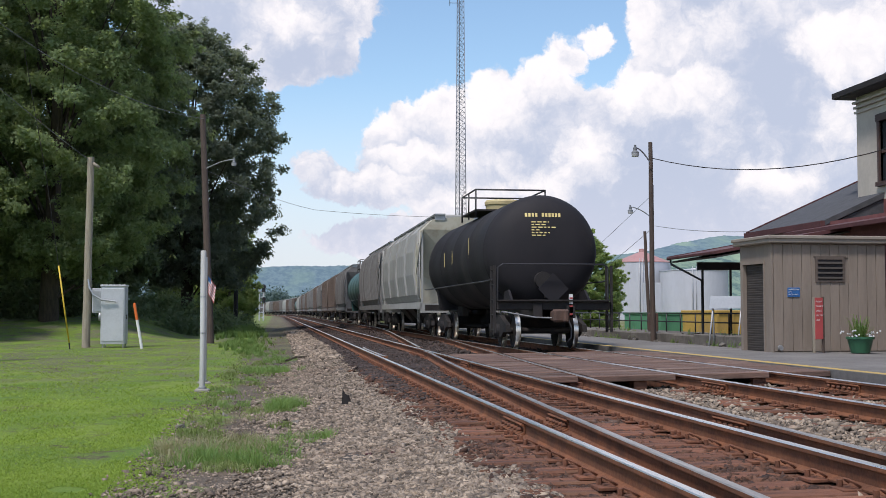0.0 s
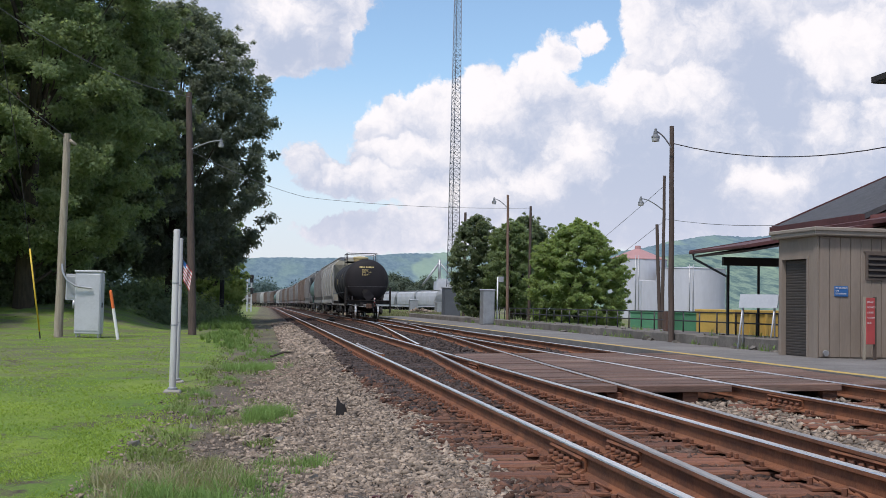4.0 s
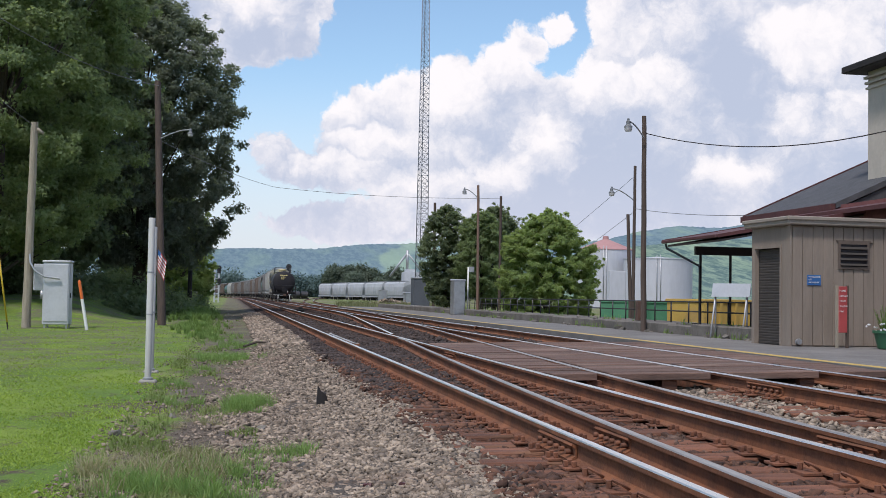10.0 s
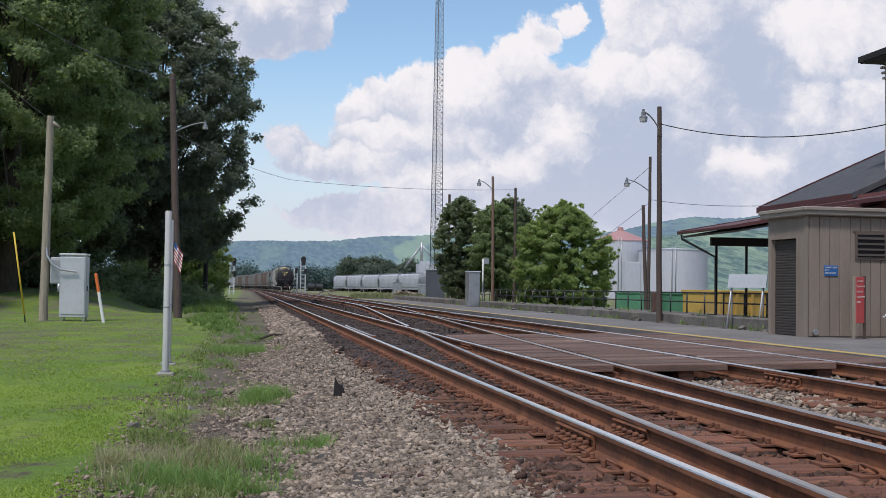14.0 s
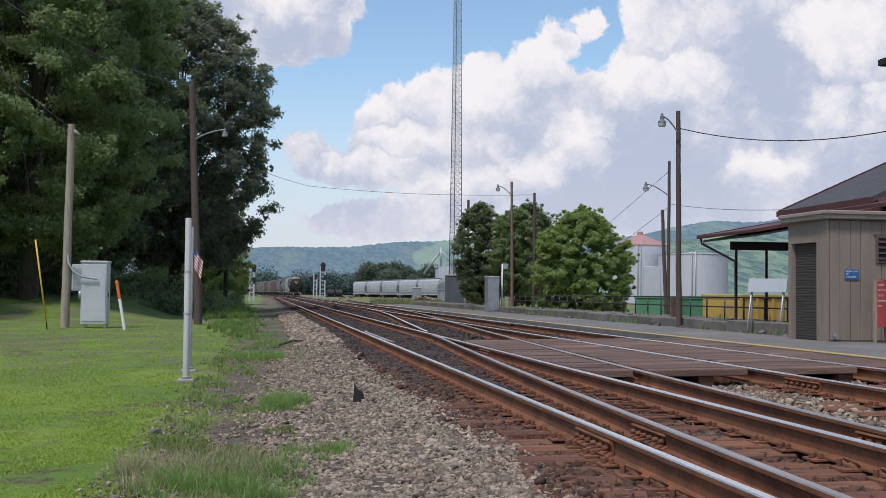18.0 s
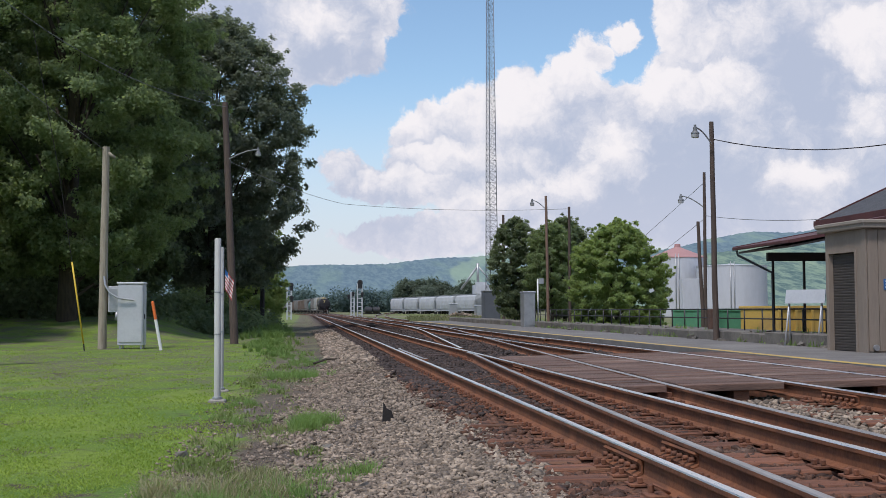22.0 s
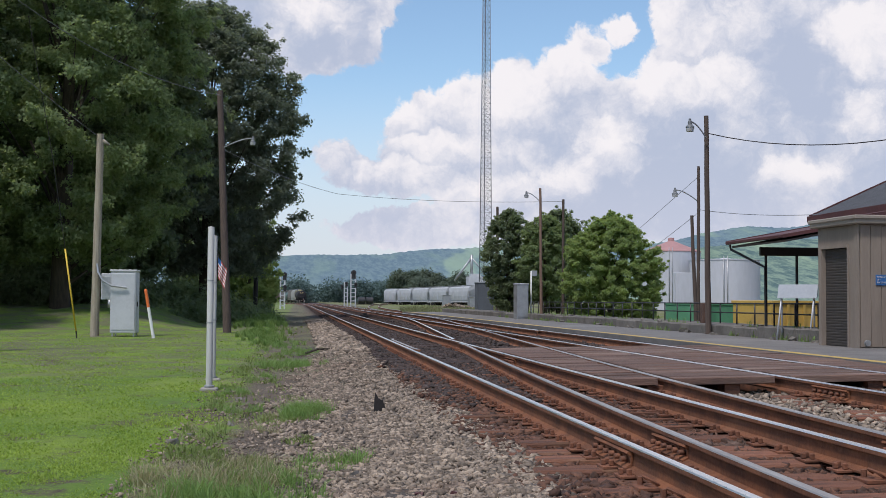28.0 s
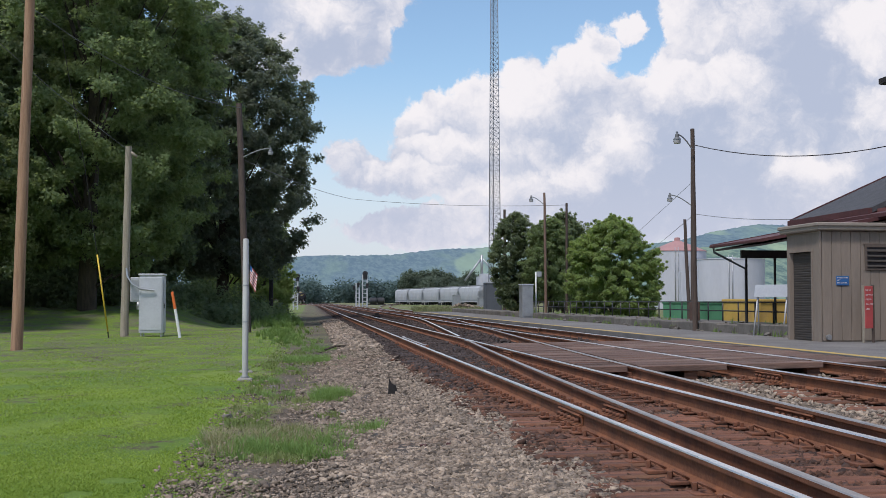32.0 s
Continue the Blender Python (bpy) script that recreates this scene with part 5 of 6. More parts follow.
    # dome platform with railing
    ym = (L0 + L1) / 2 + L0 / 2 - 0.9
    bm = BM()
    box(bm, -1.05, 1.05, ym - 1.3, ym + 1.3, 3.93, 3.98)
    part("walkway", bm, M["dark"], c)
    bm = BM()
    for x in (-1.05, 1.05):
        for y in (ym - 1.3, ym, ym + 1.3):
            tube(bm, (x, y, 3.75), (x, y, 4.56), 0.025, 0.025, 6)
        pipe(bm, [(x, ym - 1.3, 4.56), (x, ym + 1.3, 4.56)], 0.025)
    for y in (ym - 1.3, ym + 1.3):
        pipe(bm, [(-1.05, y, 4.56), (1.05, y, 4.56)], 0.025)
    part("dome_rail", bm, M["black"], c, "black safety railing")
    bm = BM()
    spun(bm, [(0.5, 3.85), (0.52, 4.2), (0.55, 4.22), (0.55, 4.3), (0.5, 4.36), (0.1, 4.4)], 20, at=(0, ym, 0))
    part("dome", bm, M["domecream"] if full else body, c, "pale manway dome")
    if full:
        bars = BM()
        for i in range(11):
            if i != 4:
                box(bars, -0.52 + i * 0.088, -0.462 + i * 0.088, L0 + 0.02, L0 + 0.1, 3.4, 3.5)
        for i, (a, b) in enumerate(((-0.36, 0.1), (-0.36, 0.05), (-0.36, 0.3), (-0.36, -0.15), (-0.36, 0.12), (-0.36, 0.0))):
            x = a
            rng = random.Random(i)
            while x < b:
                l = rng.uniform(0.05, 0.13)
                box(bars, x, min(x + l, b), L0 + 0.02, L0 + 0.06, 3.25 - i * 0.07, 3.28 - i * 0.07)
                x += l + 0.04
        for v in bars.verts:
            r = math.hypot(v.co.x, v.co.z - Z)
            depth = np.interp(r, [0, 0.6, 1.0, 1.25, 1.4], [0, 0.03, 0.1, 0.2, 0.33])
            v.co.y += depth - 0.03
        part("lettering", bars, M["lettering"], tank)
        for y0, z0, l in ((4.2, 2.75, 0.55), (7.3, 2.6, 0.4), (9.0, 2.6, 0.45)):
            x = -math.sqrt(max(R * R - (z0 - Z) ** 2, 0)) - 0.012
            bm = BM()
            box(bm, x - 0.004, x + 0.006, y0, y0 + 0.03, z0 - l / 2, z0 + l / 2)
            part("stripe", bm, M["lettering"], tank)
        m2 = BM()
        box(m2, 0.38, 0.47, 0.0, 0.04, 0.8, 1.38)
        eot = part("end_marker", m2, M["signwhite"], c, "red and white end marker")
        for k in range(3):
            m2 = BM()
            box(m2, 0.385, 0.465, -0.006, 0.0, 0.86 + k * 0.2, 0.9 + k * 0.2)
            part("band", m2, M["red"], eot)
        m2 = BM()
        box(m2, -0.28, 0.28, 0.02, 0.04, -0.28, 0.28)
        m2.transform(Matrix.Translation((0.05, 0.3, 1.52)) @ Matrix.Rotation(radians(45), 4, "Y"))
        part("placard", m2, M["tankblack"], c)
    return c, 14.55


def hopper_car(label, side, end, ribbed, L=16.6, top=4.55, curved=True):
    c = thing("hopper_car", label, "hopper car", group="train of freight cars")
    y0, y1 = 0.9, L - 0.1
    if curved:
        sec = [(-1.3, 1.25), (-1.5, 1.6), (-1.6, 2.4), (-1.58, 3.3), (-1.42, 4.05), (-1.05, top - 0.12), (0, top), (1.05, top - 0.12), (1.42, 4.05), (1.58, 3.3), (1.6, 2.4), (1.5, 1.6), (1.3, 1.25)]
    else:
        sec = [(-1.45, 1.3), (-1.5, 1.4), (-1.5, 4.1), (-1.3, 4.35), (0, top), (1.3, 4.35), (1.5, 4.1), (1.5, 1.4), (1.45, 1.3)]
    bm = BM()
    prism(bm, sec, y0 + 0.9, y1 - 0.9)
    part("body", bm, side, c)
    for ya, yb in ((y0, y0 + 0.9), (y1, y1 - 0.9)):
        bm = BM()
        lo = [bm.verts.new((x * 0.98, ya + (yb - ya) * (0.0 if z > 3.0 else 0.9), z)) for x, z in sec]
        hi = [bm.verts.new((x, yb, z)) for x, z in sec]
        n = len(sec)
        for i in range(n):
            bm.faces.new((lo[i], lo[(i + 1) % n], hi[(i + 1) % n], hi[i]))
        bm.faces.new(lo)
        part("end_wall", bm, end, c)
        s = 1 if yb > ya else -1
        for x in (-1.45, 1.4):
            bm = BM()
            box(bm, x, x + 0.07, min(ya + s * 0.05, ya + s * 0.12), max(ya + s * 0.05, ya + s * 0.12), 0.9, 4.0)
            part("end_post", bm, side, c)
        bm = BM()
        box(bm, -1.5, 1.5, min(ya, ya + s * 0.2), max(ya, ya + s * 0.2), 0.9, 1.25)
        part("end_sill", bm, side, c)
        bm = BM()
        for k in range(8):
            pipe(bm, [(-1.52, ya + s * 0.1, 0.6 + k * 0.42), (-1.52, ya + s * 0.55, 0.6 + k * 0.42)], 0.016, 4)
        for q in (0.1, 0.55):
            pipe(bm, [(-1.52, ya + s * q, 0.5), (-1.52, ya + s * q, 4.0)], 0.025, 4)
        part("ladder", bm, side, c)
    bm = BM()
    for s in (-1, 1):
        box(bm, s * 1.5 - 0.06, s * 1.5 + 0.06, y0, y1, 1.05, 1.3)
    part("side_sill", bm, side, c)
    n = 14 if ribbed else 4
    for i in range(n + 1):
        y = y0 + 0.95 + (y1 - y0 - 1.9) * i / n
        for s in (-1, 1):
            bm = BM()
            for (xa, za), (xb, zb) in zip(sec[1:5] if curved else sec[1:3], sec[2:6] if curved else sec[2:4]):
                a, b = Vector((s * -xa, 0, za)), Vector((s * -xb, 0, zb))
                vs = [bm.verts.new((p.x + s * o, y + q, p.z)) for p in (a, b) for o in (-0.02, 0.07) for q in (-0.05, 0.05)]
                for f in ((0, 1, 3, 2), (4, 6, 7, 5), (0, 4, 5, 1), (2, 3, 7, 6), (0, 2, 6, 4), (1, 5, 7, 3)):
                    bm.faces.new([vs[k] for k in f])
            part("rib", bm, side, c)
    for i in range(3):
        a = y0 + 2.9 + i * (y1 - y0 - 5.8) / 3
        b = a + (y1 - y0 - 5.8) / 3 - 0.15
        bm = BM()
        m = (a + b) / 2
        lo = [bm.verts.new(p) for p in ((-0.5, m - 0.5, 0.45), (0.5, m - 0.5, 0.45), (0.5, m + 0.5, 0.45), (-0.5, m + 0.5, 0.45))]
        hi = [bm.verts.new(p) for p in ((-1.3, a, 1.4), (1.3, a, 1.4), (1.3, b, 1.4), (-1.3, b, 1.4))]
        for k in range(4):
            bm.faces.new((lo[k], lo[(k + 1) % 4], hi[(k + 1) % 4], hi[k]))
        bm.faces.new(lo[::-1])
        bm.faces.new(hi)
        # dark colour puts the shade under the car onto the chute
        part("chute", bm, M["dark"], c)
    bm = BM()
    for s in (-1, 1):
        box(bm, s * 0.75 - 0.2, s * 0.75 + 0.2, y0 - 0.1, y1 + 0.1, top + 0.05, top + 0.1)
        for i in range(12):
            y = y0 + (y1 - y0) * i / 11
            box(bm, s * 0.75 - 0.2, s * 0.75 + 0.2, y - 0.03, y + 0.03, top - 0.15, top + 0.05)
    part("roof_walk", bm, M["galv"], c, "galvanised roof walkway")
    bm = BM()
    for i in range(5):
        y = y0 + 2 + i * (y1 - y0 - 4) / 4
        box(bm, -0.45, 0.45, y - 1.2, y + 1.2, top - 0.05, top + 0.14, 0.04)
    part("hatch", bm, side, c)
    truck(c, 2.2)
    truck(c, L - 1.4)
    bm = BM()
    box(bm, -0.25, 0.25, 0.0, L + 0.8, 0.75, 1.05)
    part("centre_sill", bm, M["dark"], c)
    coupler(c, 0.1, -1)
    return c, L + 0.85


PITCH_Z = rail_z(7.0)
SPEED, START = 13.1, 26.05


def place_on_track(y):
    """Pose of a point of track two, y metres down the line."""
    x = 7.01 - bend(y)
    turn = math.degrees(math.atan((y - CURVE_Y) / CURVE_R)) if y > CURVE_Y else 0.0
    return x, y, turn


CARS = []


def train():
    tank, lt = tank_car("black tank car with yellow lettering at the train's rear", M["tankblack"])
    h1, lh = hopper_car("light grey covered hopper car with cream end", M["hopper"], M["hopper_cream"], False)
    h2, l2 = hopper_car("grimy ribbed grey covered hopper car", M["hopper_dark"], M["hopper_dark"], True, 15.2)
    g, lg = tank_car("faded teal tank car", M["teal"], False)
    b, lb = hopper_car("tan box-sided hopper car", M["hopper_tan"], M["hopper_tan"], True, 15.2, 4.5, False)
    off = 0.0
    order = [(tank, lt), (h1, lh), (h2, l2), (g, lg), "d", "b", "b", "d", "b", "d", "d", "b", "d", "b", "d", "h", "t", "b", "d", "b", "h", "d", "b", "b", "d", "h", "b", "d"]
    first = {"t": (g, lg), "h": (h1, lh), "d": (h2, l2), "b": (b, lb)}
    used = {"b": False}
    for o in order:
        if isinstance(o, tuple):
            ob, l = o
        elif o == "b" and not used["b"]:
            ob, l = b, lb
            used["b"] = True
        else:
            src, l = first[o]
            ob = copy_thing(src, pose(0, 0, 0))
        CARS.append((ob, off))
        off += l


train()


def motions():
    """The train draws away along the second track."""
    for ob, off in CARS:
        rows = []
        t = 0.0
        while t <= 32.01:
            x, y, turn = place_on_track(START + off + SPEED * t)
            rows.append((t, pose(x, y, PITCH_Z, 0, 0.0, turn)))
            t += 2.0
        walk(ob, rows)


# ---- beyond the tracks ----
def fence():
    f = thing("fence", "low black pipe-rail fence along the slab", "fence")
    y = 25.0
    while y < 70:
        bm = BM()
        tube(bm, (12.75, y, 0.3), (12.75, y, 0.99), 0.022, 0.022, 6)
        part("post", bm, M["black"], f)
        y += 1.35
    for z in (0.97, 0.7):
        bm = BM()
        tube(bm, (12.75, 25, z), (12.75, 69.6, z), 0.02, 0.02, 6)
        part("rail", bm, M["black"], f)


fence()


def container(label, at, l, h, material, rz):
    c = thing("container", label, "container", at, rz)
    bm = BM()
    box(bm, -l / 2, l / 2, 0, 2.2, 0.1, h, 0.02)
    part("body", bm, material, c)
    bm = BM()
    box(bm, -l / 2 - 0.04, l / 2 + 0.04, -0.05, 2.25, h - 0.02, h + 0.09, 0.015)
    part("rim", bm, material, c)
    n = int(l / 0.6)
    for i in range(n + 1):
        bm = BM()
        x = -l / 2 + i * l / n
        box(bm, x - 0.05, x + 0.05, -0.05, 0.0, 0.12, h - 0.02)
        part("rib", bm, material, c)
    return c


yc = container("yellow steel roll-off container", (18.3, 38.5, -0.12), 5.2, 1.1, M["ocher"], 14)
bm = BM()
for i in range(3):
    box(bm, 1.05 + i * 0.14, 1.14 + i * 0.14, -0.06, -0.05, 0.62, 0.86)
part("lettering", bm, M["black"], yc)
container("green steel roll-off container", (18.2, 44.5, -0.1), 2.4, 1.0, M["green"], 14)
container("green steel roll-off container", (18.6, 49.6, -0.1), 2.8, 1.0, M["green"], 40)


def storage_tank(label, at, r, h, roof):
    t = thing("storage_tank", label, "storage tank", at)
    bm = BM()
    spun(bm, [(r, -0.2), (r, h * 0.5), (r, h)], 48)
    part("shell", bm, M["tankwhite"], t)
    bm = BM()
    spun(bm, [(r + 0.06, h - 0.05), (r + 0.06, h + 0.03), (0.4, h + (1.35 if roof else 0.25)), (0.35, h + (1.75 if roof else 0.3)), (0.02, h + (1.8 if roof else 0.32))], 48)
    part("roof", bm, M["pinkroof"] if roof else M["tankwhite"], t, "faded red cone roof" if roof else "")
    for s in (-0.2, 0.2):
        bm = BM()
        a = -1.9 + s * 0.25
        x, y = (r + 0.12) * math.cos(a), (r + 0.12) * math.sin(a)
        tube(bm, (x, y, 0), (x, y, h + 0.4), 0.05, 0.05, 5)
        part("ladder_rail", bm, M["galv"], t)
    return t


storage_tank("white steel storage tank with a faded red cone roof", (46.3, 143, -0.3), 3.6, 7.55, True)
storage_tank("flat-topped white steel storage tank", (50.6, 136, -0.3), 4.1, 6.3, False)
bm = BM()
box(bm, -0.95, 0.95, -0.6, 0.6, 0, 4.65, 0.05)
sl = thing("silo", "tall narrow grey steel bin beside the tanks", "silo", (43.4, 130, -0.3))
part("body", bm, M["tankwhite"], sl)


def lattice_tower():
    t = thing("radio_tower", "tall slender steel lattice radio mast", "radio tower", (24.0, 150, -0.3))
    H, w0, w1 = 43.6, 0.95, 0.5
    corner = [(0, 1), (-0.87, -0.5), (0.87, -0.5)]
    def at(k, z):
        wd = w0 + (w1 - w0) * z / H
        return Vector((corner[k][0] * wd, corner[k][1] * wd, z))
    for k in range(3):
        bm = BM()
        tube(bm, at(k, 0), at(k, H), 0.055, 0.045, 6)
        part("leg", bm, M["tower"], t)
    n = 62
    bm = BM()
    for i in range(n):
        z0, z1 = H * i / n, H * (i + 1) / n
        for k in range(3):
            tube(bm, at(k, z0), at((k + 1) % 3, z1), 0.02, 0.02, 4, False)
            tube(bm, at((k + 1) % 3, z0), at(k, z1), 0.02, 0.02, 4, False)
            tube(bm, at(k, z1), at((k + 1) % 3, z1), 0.02, 0.02, 4, False)
    tagged(part("bracing", bm, M["tower"], t), "thin crossed bracing", kind="stuff")
    bm = BM()
    pipe(bm, [(0, 0, 42.0), (-1.4, 0, 42.0)], 0.04)
    pipe(bm, [(-1.4, 0, 41.6), (-1.4, 0, 45.5)], 0.04)
    part("antenna", bm, M["tower"], t)


lattice_tower()


def signal_mast(label, at, h, heads, w=0.42):
    """Twin-legged ladder mast with round-backed black heads."""
    s = thing("railway_signal", label, "railway signal", at, group="railway signals")
    for x in (-w, w):
        bm = BM()
        box(bm, x - 0.11, x + 0.11, -0.11, 0.11, 0, h)
        part("leg", bm, M["alum"], s)
    for i in range(int(h / 0.75)):
        bm = BM()
        box(bm, -w, w, 0.12, 0.2, 0.4 + i * 0.75, 0.56 + i * 0.75)
        part("rung", bm, M["alum"], s)
    for x, z, r in heads:
        bm = BM()
        tube(bm, (x, -0.2, z), (x, -0.26, z), r, r, 16)
        head = part("head", bm, M["black"], s)
        bm = BM()
        box(bm, x - r * 0.75, x + r * 0.75, -0.2, 0.1, z - r * 2.2, z, 0.05)
        part("housing", bm, M["black"], head)
        bm = BM()
        tube(bm, (x, -0.26, z), (x, -0.5, z + 0.02), r * 0.4, r * 0.4, 10)
        part("hood", bm, M["dark"], head)


signal_mast("tall pale ladder signal mast with round black heads", (10.35, 217, -0.3), 6.2, ((0.05, 6.35, 0.5), (0.45, 4.3, 0.3)))
signal_mast("lower pale ladder signal mast with a black head", (8.95, 215, -0.3), 4.6, ((0.1, 4.4, 0.28), (-0.7, 3.9, 0.25)), 0.28)
signal_mast("pale ladder signal mast beside the wood", (-1.92, 175, -0.3), 5.3, ((0.3, 5.0, 0.36), (0.35, 3.2, 0.3)), 0.3)


def boxes():
    b = thing("relay_box", "grey metal relay box with a darker side by the wall", "relay box", (11.2, 58.2, PLAT), 8)
    bm = BM()
    box(bm, -0.3, 0.3, -0.28, 0.28, 0, 1.7, 0.02)
    part("body", bm, M["galv"], b)
    bm = BM()
    box(bm, -0.33, 0.33, -0.31, 0.31, 1.7, 1.76, 0.02)
    part("lid", bm, M["alum"], b)
    bm = BM()
    box(bm, -0.26, 0.26, -0.3, -0.28, 0.1, 1.62)
    part("door", bm, M["galv"], b)
    h = thing("relay_hut", "dark grey metal equipment hut near the tower", "hut", (14.7, 92, -0.1))
    bm = BM()
    box(bm, -0.62, 0.62, -0.8, 0.8, 0, 2.5, 0.02)
    part("body", bm, M["hutgrey"], h)
    bm = BM()
    box(bm, -0.67, 0.67, -0.85, 0.85, 2.5, 2.6, 0.02)
    part("roof", bm, M["galv"], h)
    s = thing("sign_post", "thin white post with a small sign", "sign", (11.75, 58.4, PLAT))
    bm = BM()
    tube(bm, (0, 0, 0), (0, 0, 2.4), 0.035, 0.035, 8)
    part("post", bm, M["white"], s)
    bm = BM()
    box(bm, 0.05, 0.3, -0.01, 0.01, 2.15, 2.42)
    part("board", bm, M["galv"], s)
    e = thing("junction_box", "rust-brown steel junction box at the pole foot", "junction box", (12.35, 34.6, 0.37))
    bm = BM()
    box(bm, -0.14, 0.14, -0.12, 0.12, 0, 0.6, 0.015)
    part("body", bm, M["couplerrust"], e)


boxes()


def white_cars():
    p0, p1 = Vector((25.5, 330, -0.3)), Vector((38.0, 230, -0.3))
    d = (p1 - p0).normalized()
    rz = math.degrees(math.atan2(-d.x, d.y))
    base, l = hopper_car("white covered hopper car parked on a siding", M["carwhite"], M["carwhite"], False, 17.2, 4.5)
    base["group"] = "parked white hopper cars"
    base.matrix_basis = pose(*p0, 0, 0, rz)
    for i in range(1, 5):
        copy_thing(base, pose(*(p0 + d * (l * i)), 0, 0, rz))


white_cars()


def far_things():
    e = thing("grain_elevator", "white grain elevator with a slanting conveyor", "grain elevator", (44.2, 300, -0.3))
    bm = BM()
    box(bm, -0.8, 3.6, -3, 3, 0, 7.6)
    part("bin", bm, M["tankwhite"], e)
    bm = BM()
    box(bm, -0.2, 2.2, -2, 2, 7.6, 8.3)
    part("head_house", bm, M["alum"], e)
    bm = BM()
    tube(bm, (0.2, 0, 8), (0.2, 0, 13.2), 0.35, 0.35, 8)
    tube(bm, (0.2, 0, 12.5), (-4.2, 0, 6.4), 0.28, 0.28, 8)
    tube(bm, (0.2, 0, 12.5), (4.5, 0, 7.2), 0.2, 0.2, 8)
    part("conveyor", bm, M["galv"], e)
    rng = np.random.default_rng(31)
    cs, rs = [], []
    for i in range(40):
        x = 34 + 22 * rng.random()
        cs.append((x, 395 + 25 * rng.random(), 3 + (6.5 if x < 47 else 5.0) * rng.random()))
        r = 2.5 + 1.5 * rng.random()
        rs.append((r, r, r * 0.95))
    tagged(new("far_wood", leaf_mesh("far_wood", cs, rs, 70000, 0.42, rng, M["leaf_far"], 0.4, False)), "dark rounded trees behind the parked cars", "wood", kind="stuff")
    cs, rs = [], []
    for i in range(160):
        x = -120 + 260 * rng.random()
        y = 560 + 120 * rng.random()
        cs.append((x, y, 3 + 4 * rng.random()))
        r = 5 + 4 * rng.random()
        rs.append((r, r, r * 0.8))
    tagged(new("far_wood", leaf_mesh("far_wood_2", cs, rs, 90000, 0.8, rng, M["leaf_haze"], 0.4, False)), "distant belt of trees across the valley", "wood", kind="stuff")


far_things()


def hills():
    def hill_mat(name, dark, light, green, field):
        m = bpy.data.materials.new(name)
        m.use_nodes = True
        s = Nodes(m.node_tree)
        at = s.vec("MULTIPLY", s.n("ShaderNodeTexCoord").outputs["Object"], (1.0, 0.03, 1.5))
        a, b = s.noise(at, 0.006, 5.0, 0.6), s.noise(at, 0.11, 5.0, 0.75)
        col = s.mix(s.ramp(b, 0.4, 0.6), rgb(dark), rgb(light))
        col = s.mix(s.math("MULTIPLY", s.ramp(s.noise(at, 0.016, 4.0, 0.6), 0.45, 0.65), 0.45), col, rgb(green))
        col = s.mix(s.math("MULTIPLY", s.ramp(a, 0.57, 0.65), 0.6), col, rgb(field))
        pr = s.n("ShaderNodeBsdfPrincipled", Base_Color=col, Roughness=1.0)
        s.put(pr, "Specular IOR Level", 0.0)
        s.t.links.new(pr.outputs[0], s.n("ShaderNodeOutputMaterial").inputs[0])
        return m
    # blue-grey distance haze is mixed into the hill colours, most on the far ridge
    mats = (hill_mat("hazy_far_wooded_hill", (0.11, 0.165, 0.205), (0.155, 0.22, 0.245), (0.19, 0.27, 0.23), (0.27, 0.36, 0.26)),
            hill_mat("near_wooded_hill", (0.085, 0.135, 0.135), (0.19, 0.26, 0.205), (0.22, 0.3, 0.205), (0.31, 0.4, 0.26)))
    for k, (dist, seed) in enumerate(((2400, 3), (1500, 9))):
        verts, faces = [], []
        n, rows = 1300, 22
        for j in range(rows):
            for i in range(n):
                az = radians(-35 + 90 * i / (n - 1))
                deg = math.degrees(az)
                if k == 0:
                    h = np.interp(deg, [-40, -6, 1, 4, 7, 9.5, 12, 16, 19, 24, 40, 60], [2.0, 2.1, 2.2, 2.25, 2.55, 2.6, 2.2, 2.6, 3.3, 3.7, 3.4, 3.0])
                else:
                    h = np.interp(deg, [-40, 8, 11, 15, 18, 24, 30, 60], [0.1, 0.1, 0.5, 1.9, 2.6, 3.1, 3.0, 2.5])
                h = math.tan(radians(h)) * dist
                f = j / (rows - 1)
                d = dist * (0.72 + 0.28 * f)
                z = h * (f ** 1.15) * (1 + 0.08 * noise.noise((i * 0.024, j * 0.25, seed)))
                z += dist / 1500 * f * (noise.noise((i * 0.45, j * 1.7, seed + 5)) + 0.6 * noise.noise((i * 1.3, j * 1.7, seed + 8)))
                verts.append((d * math.sin(az), d * math.cos(az), z - 1))
        for j in range(rows - 1):
            for i in range(n - 1):
                faces.append((j * n + i, j * n + i + 1, (j + 1) * n + i + 1, (j + 1) * n + i))
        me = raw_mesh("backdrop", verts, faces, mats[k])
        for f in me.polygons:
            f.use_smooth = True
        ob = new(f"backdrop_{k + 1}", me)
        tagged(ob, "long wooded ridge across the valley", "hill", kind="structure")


hills()


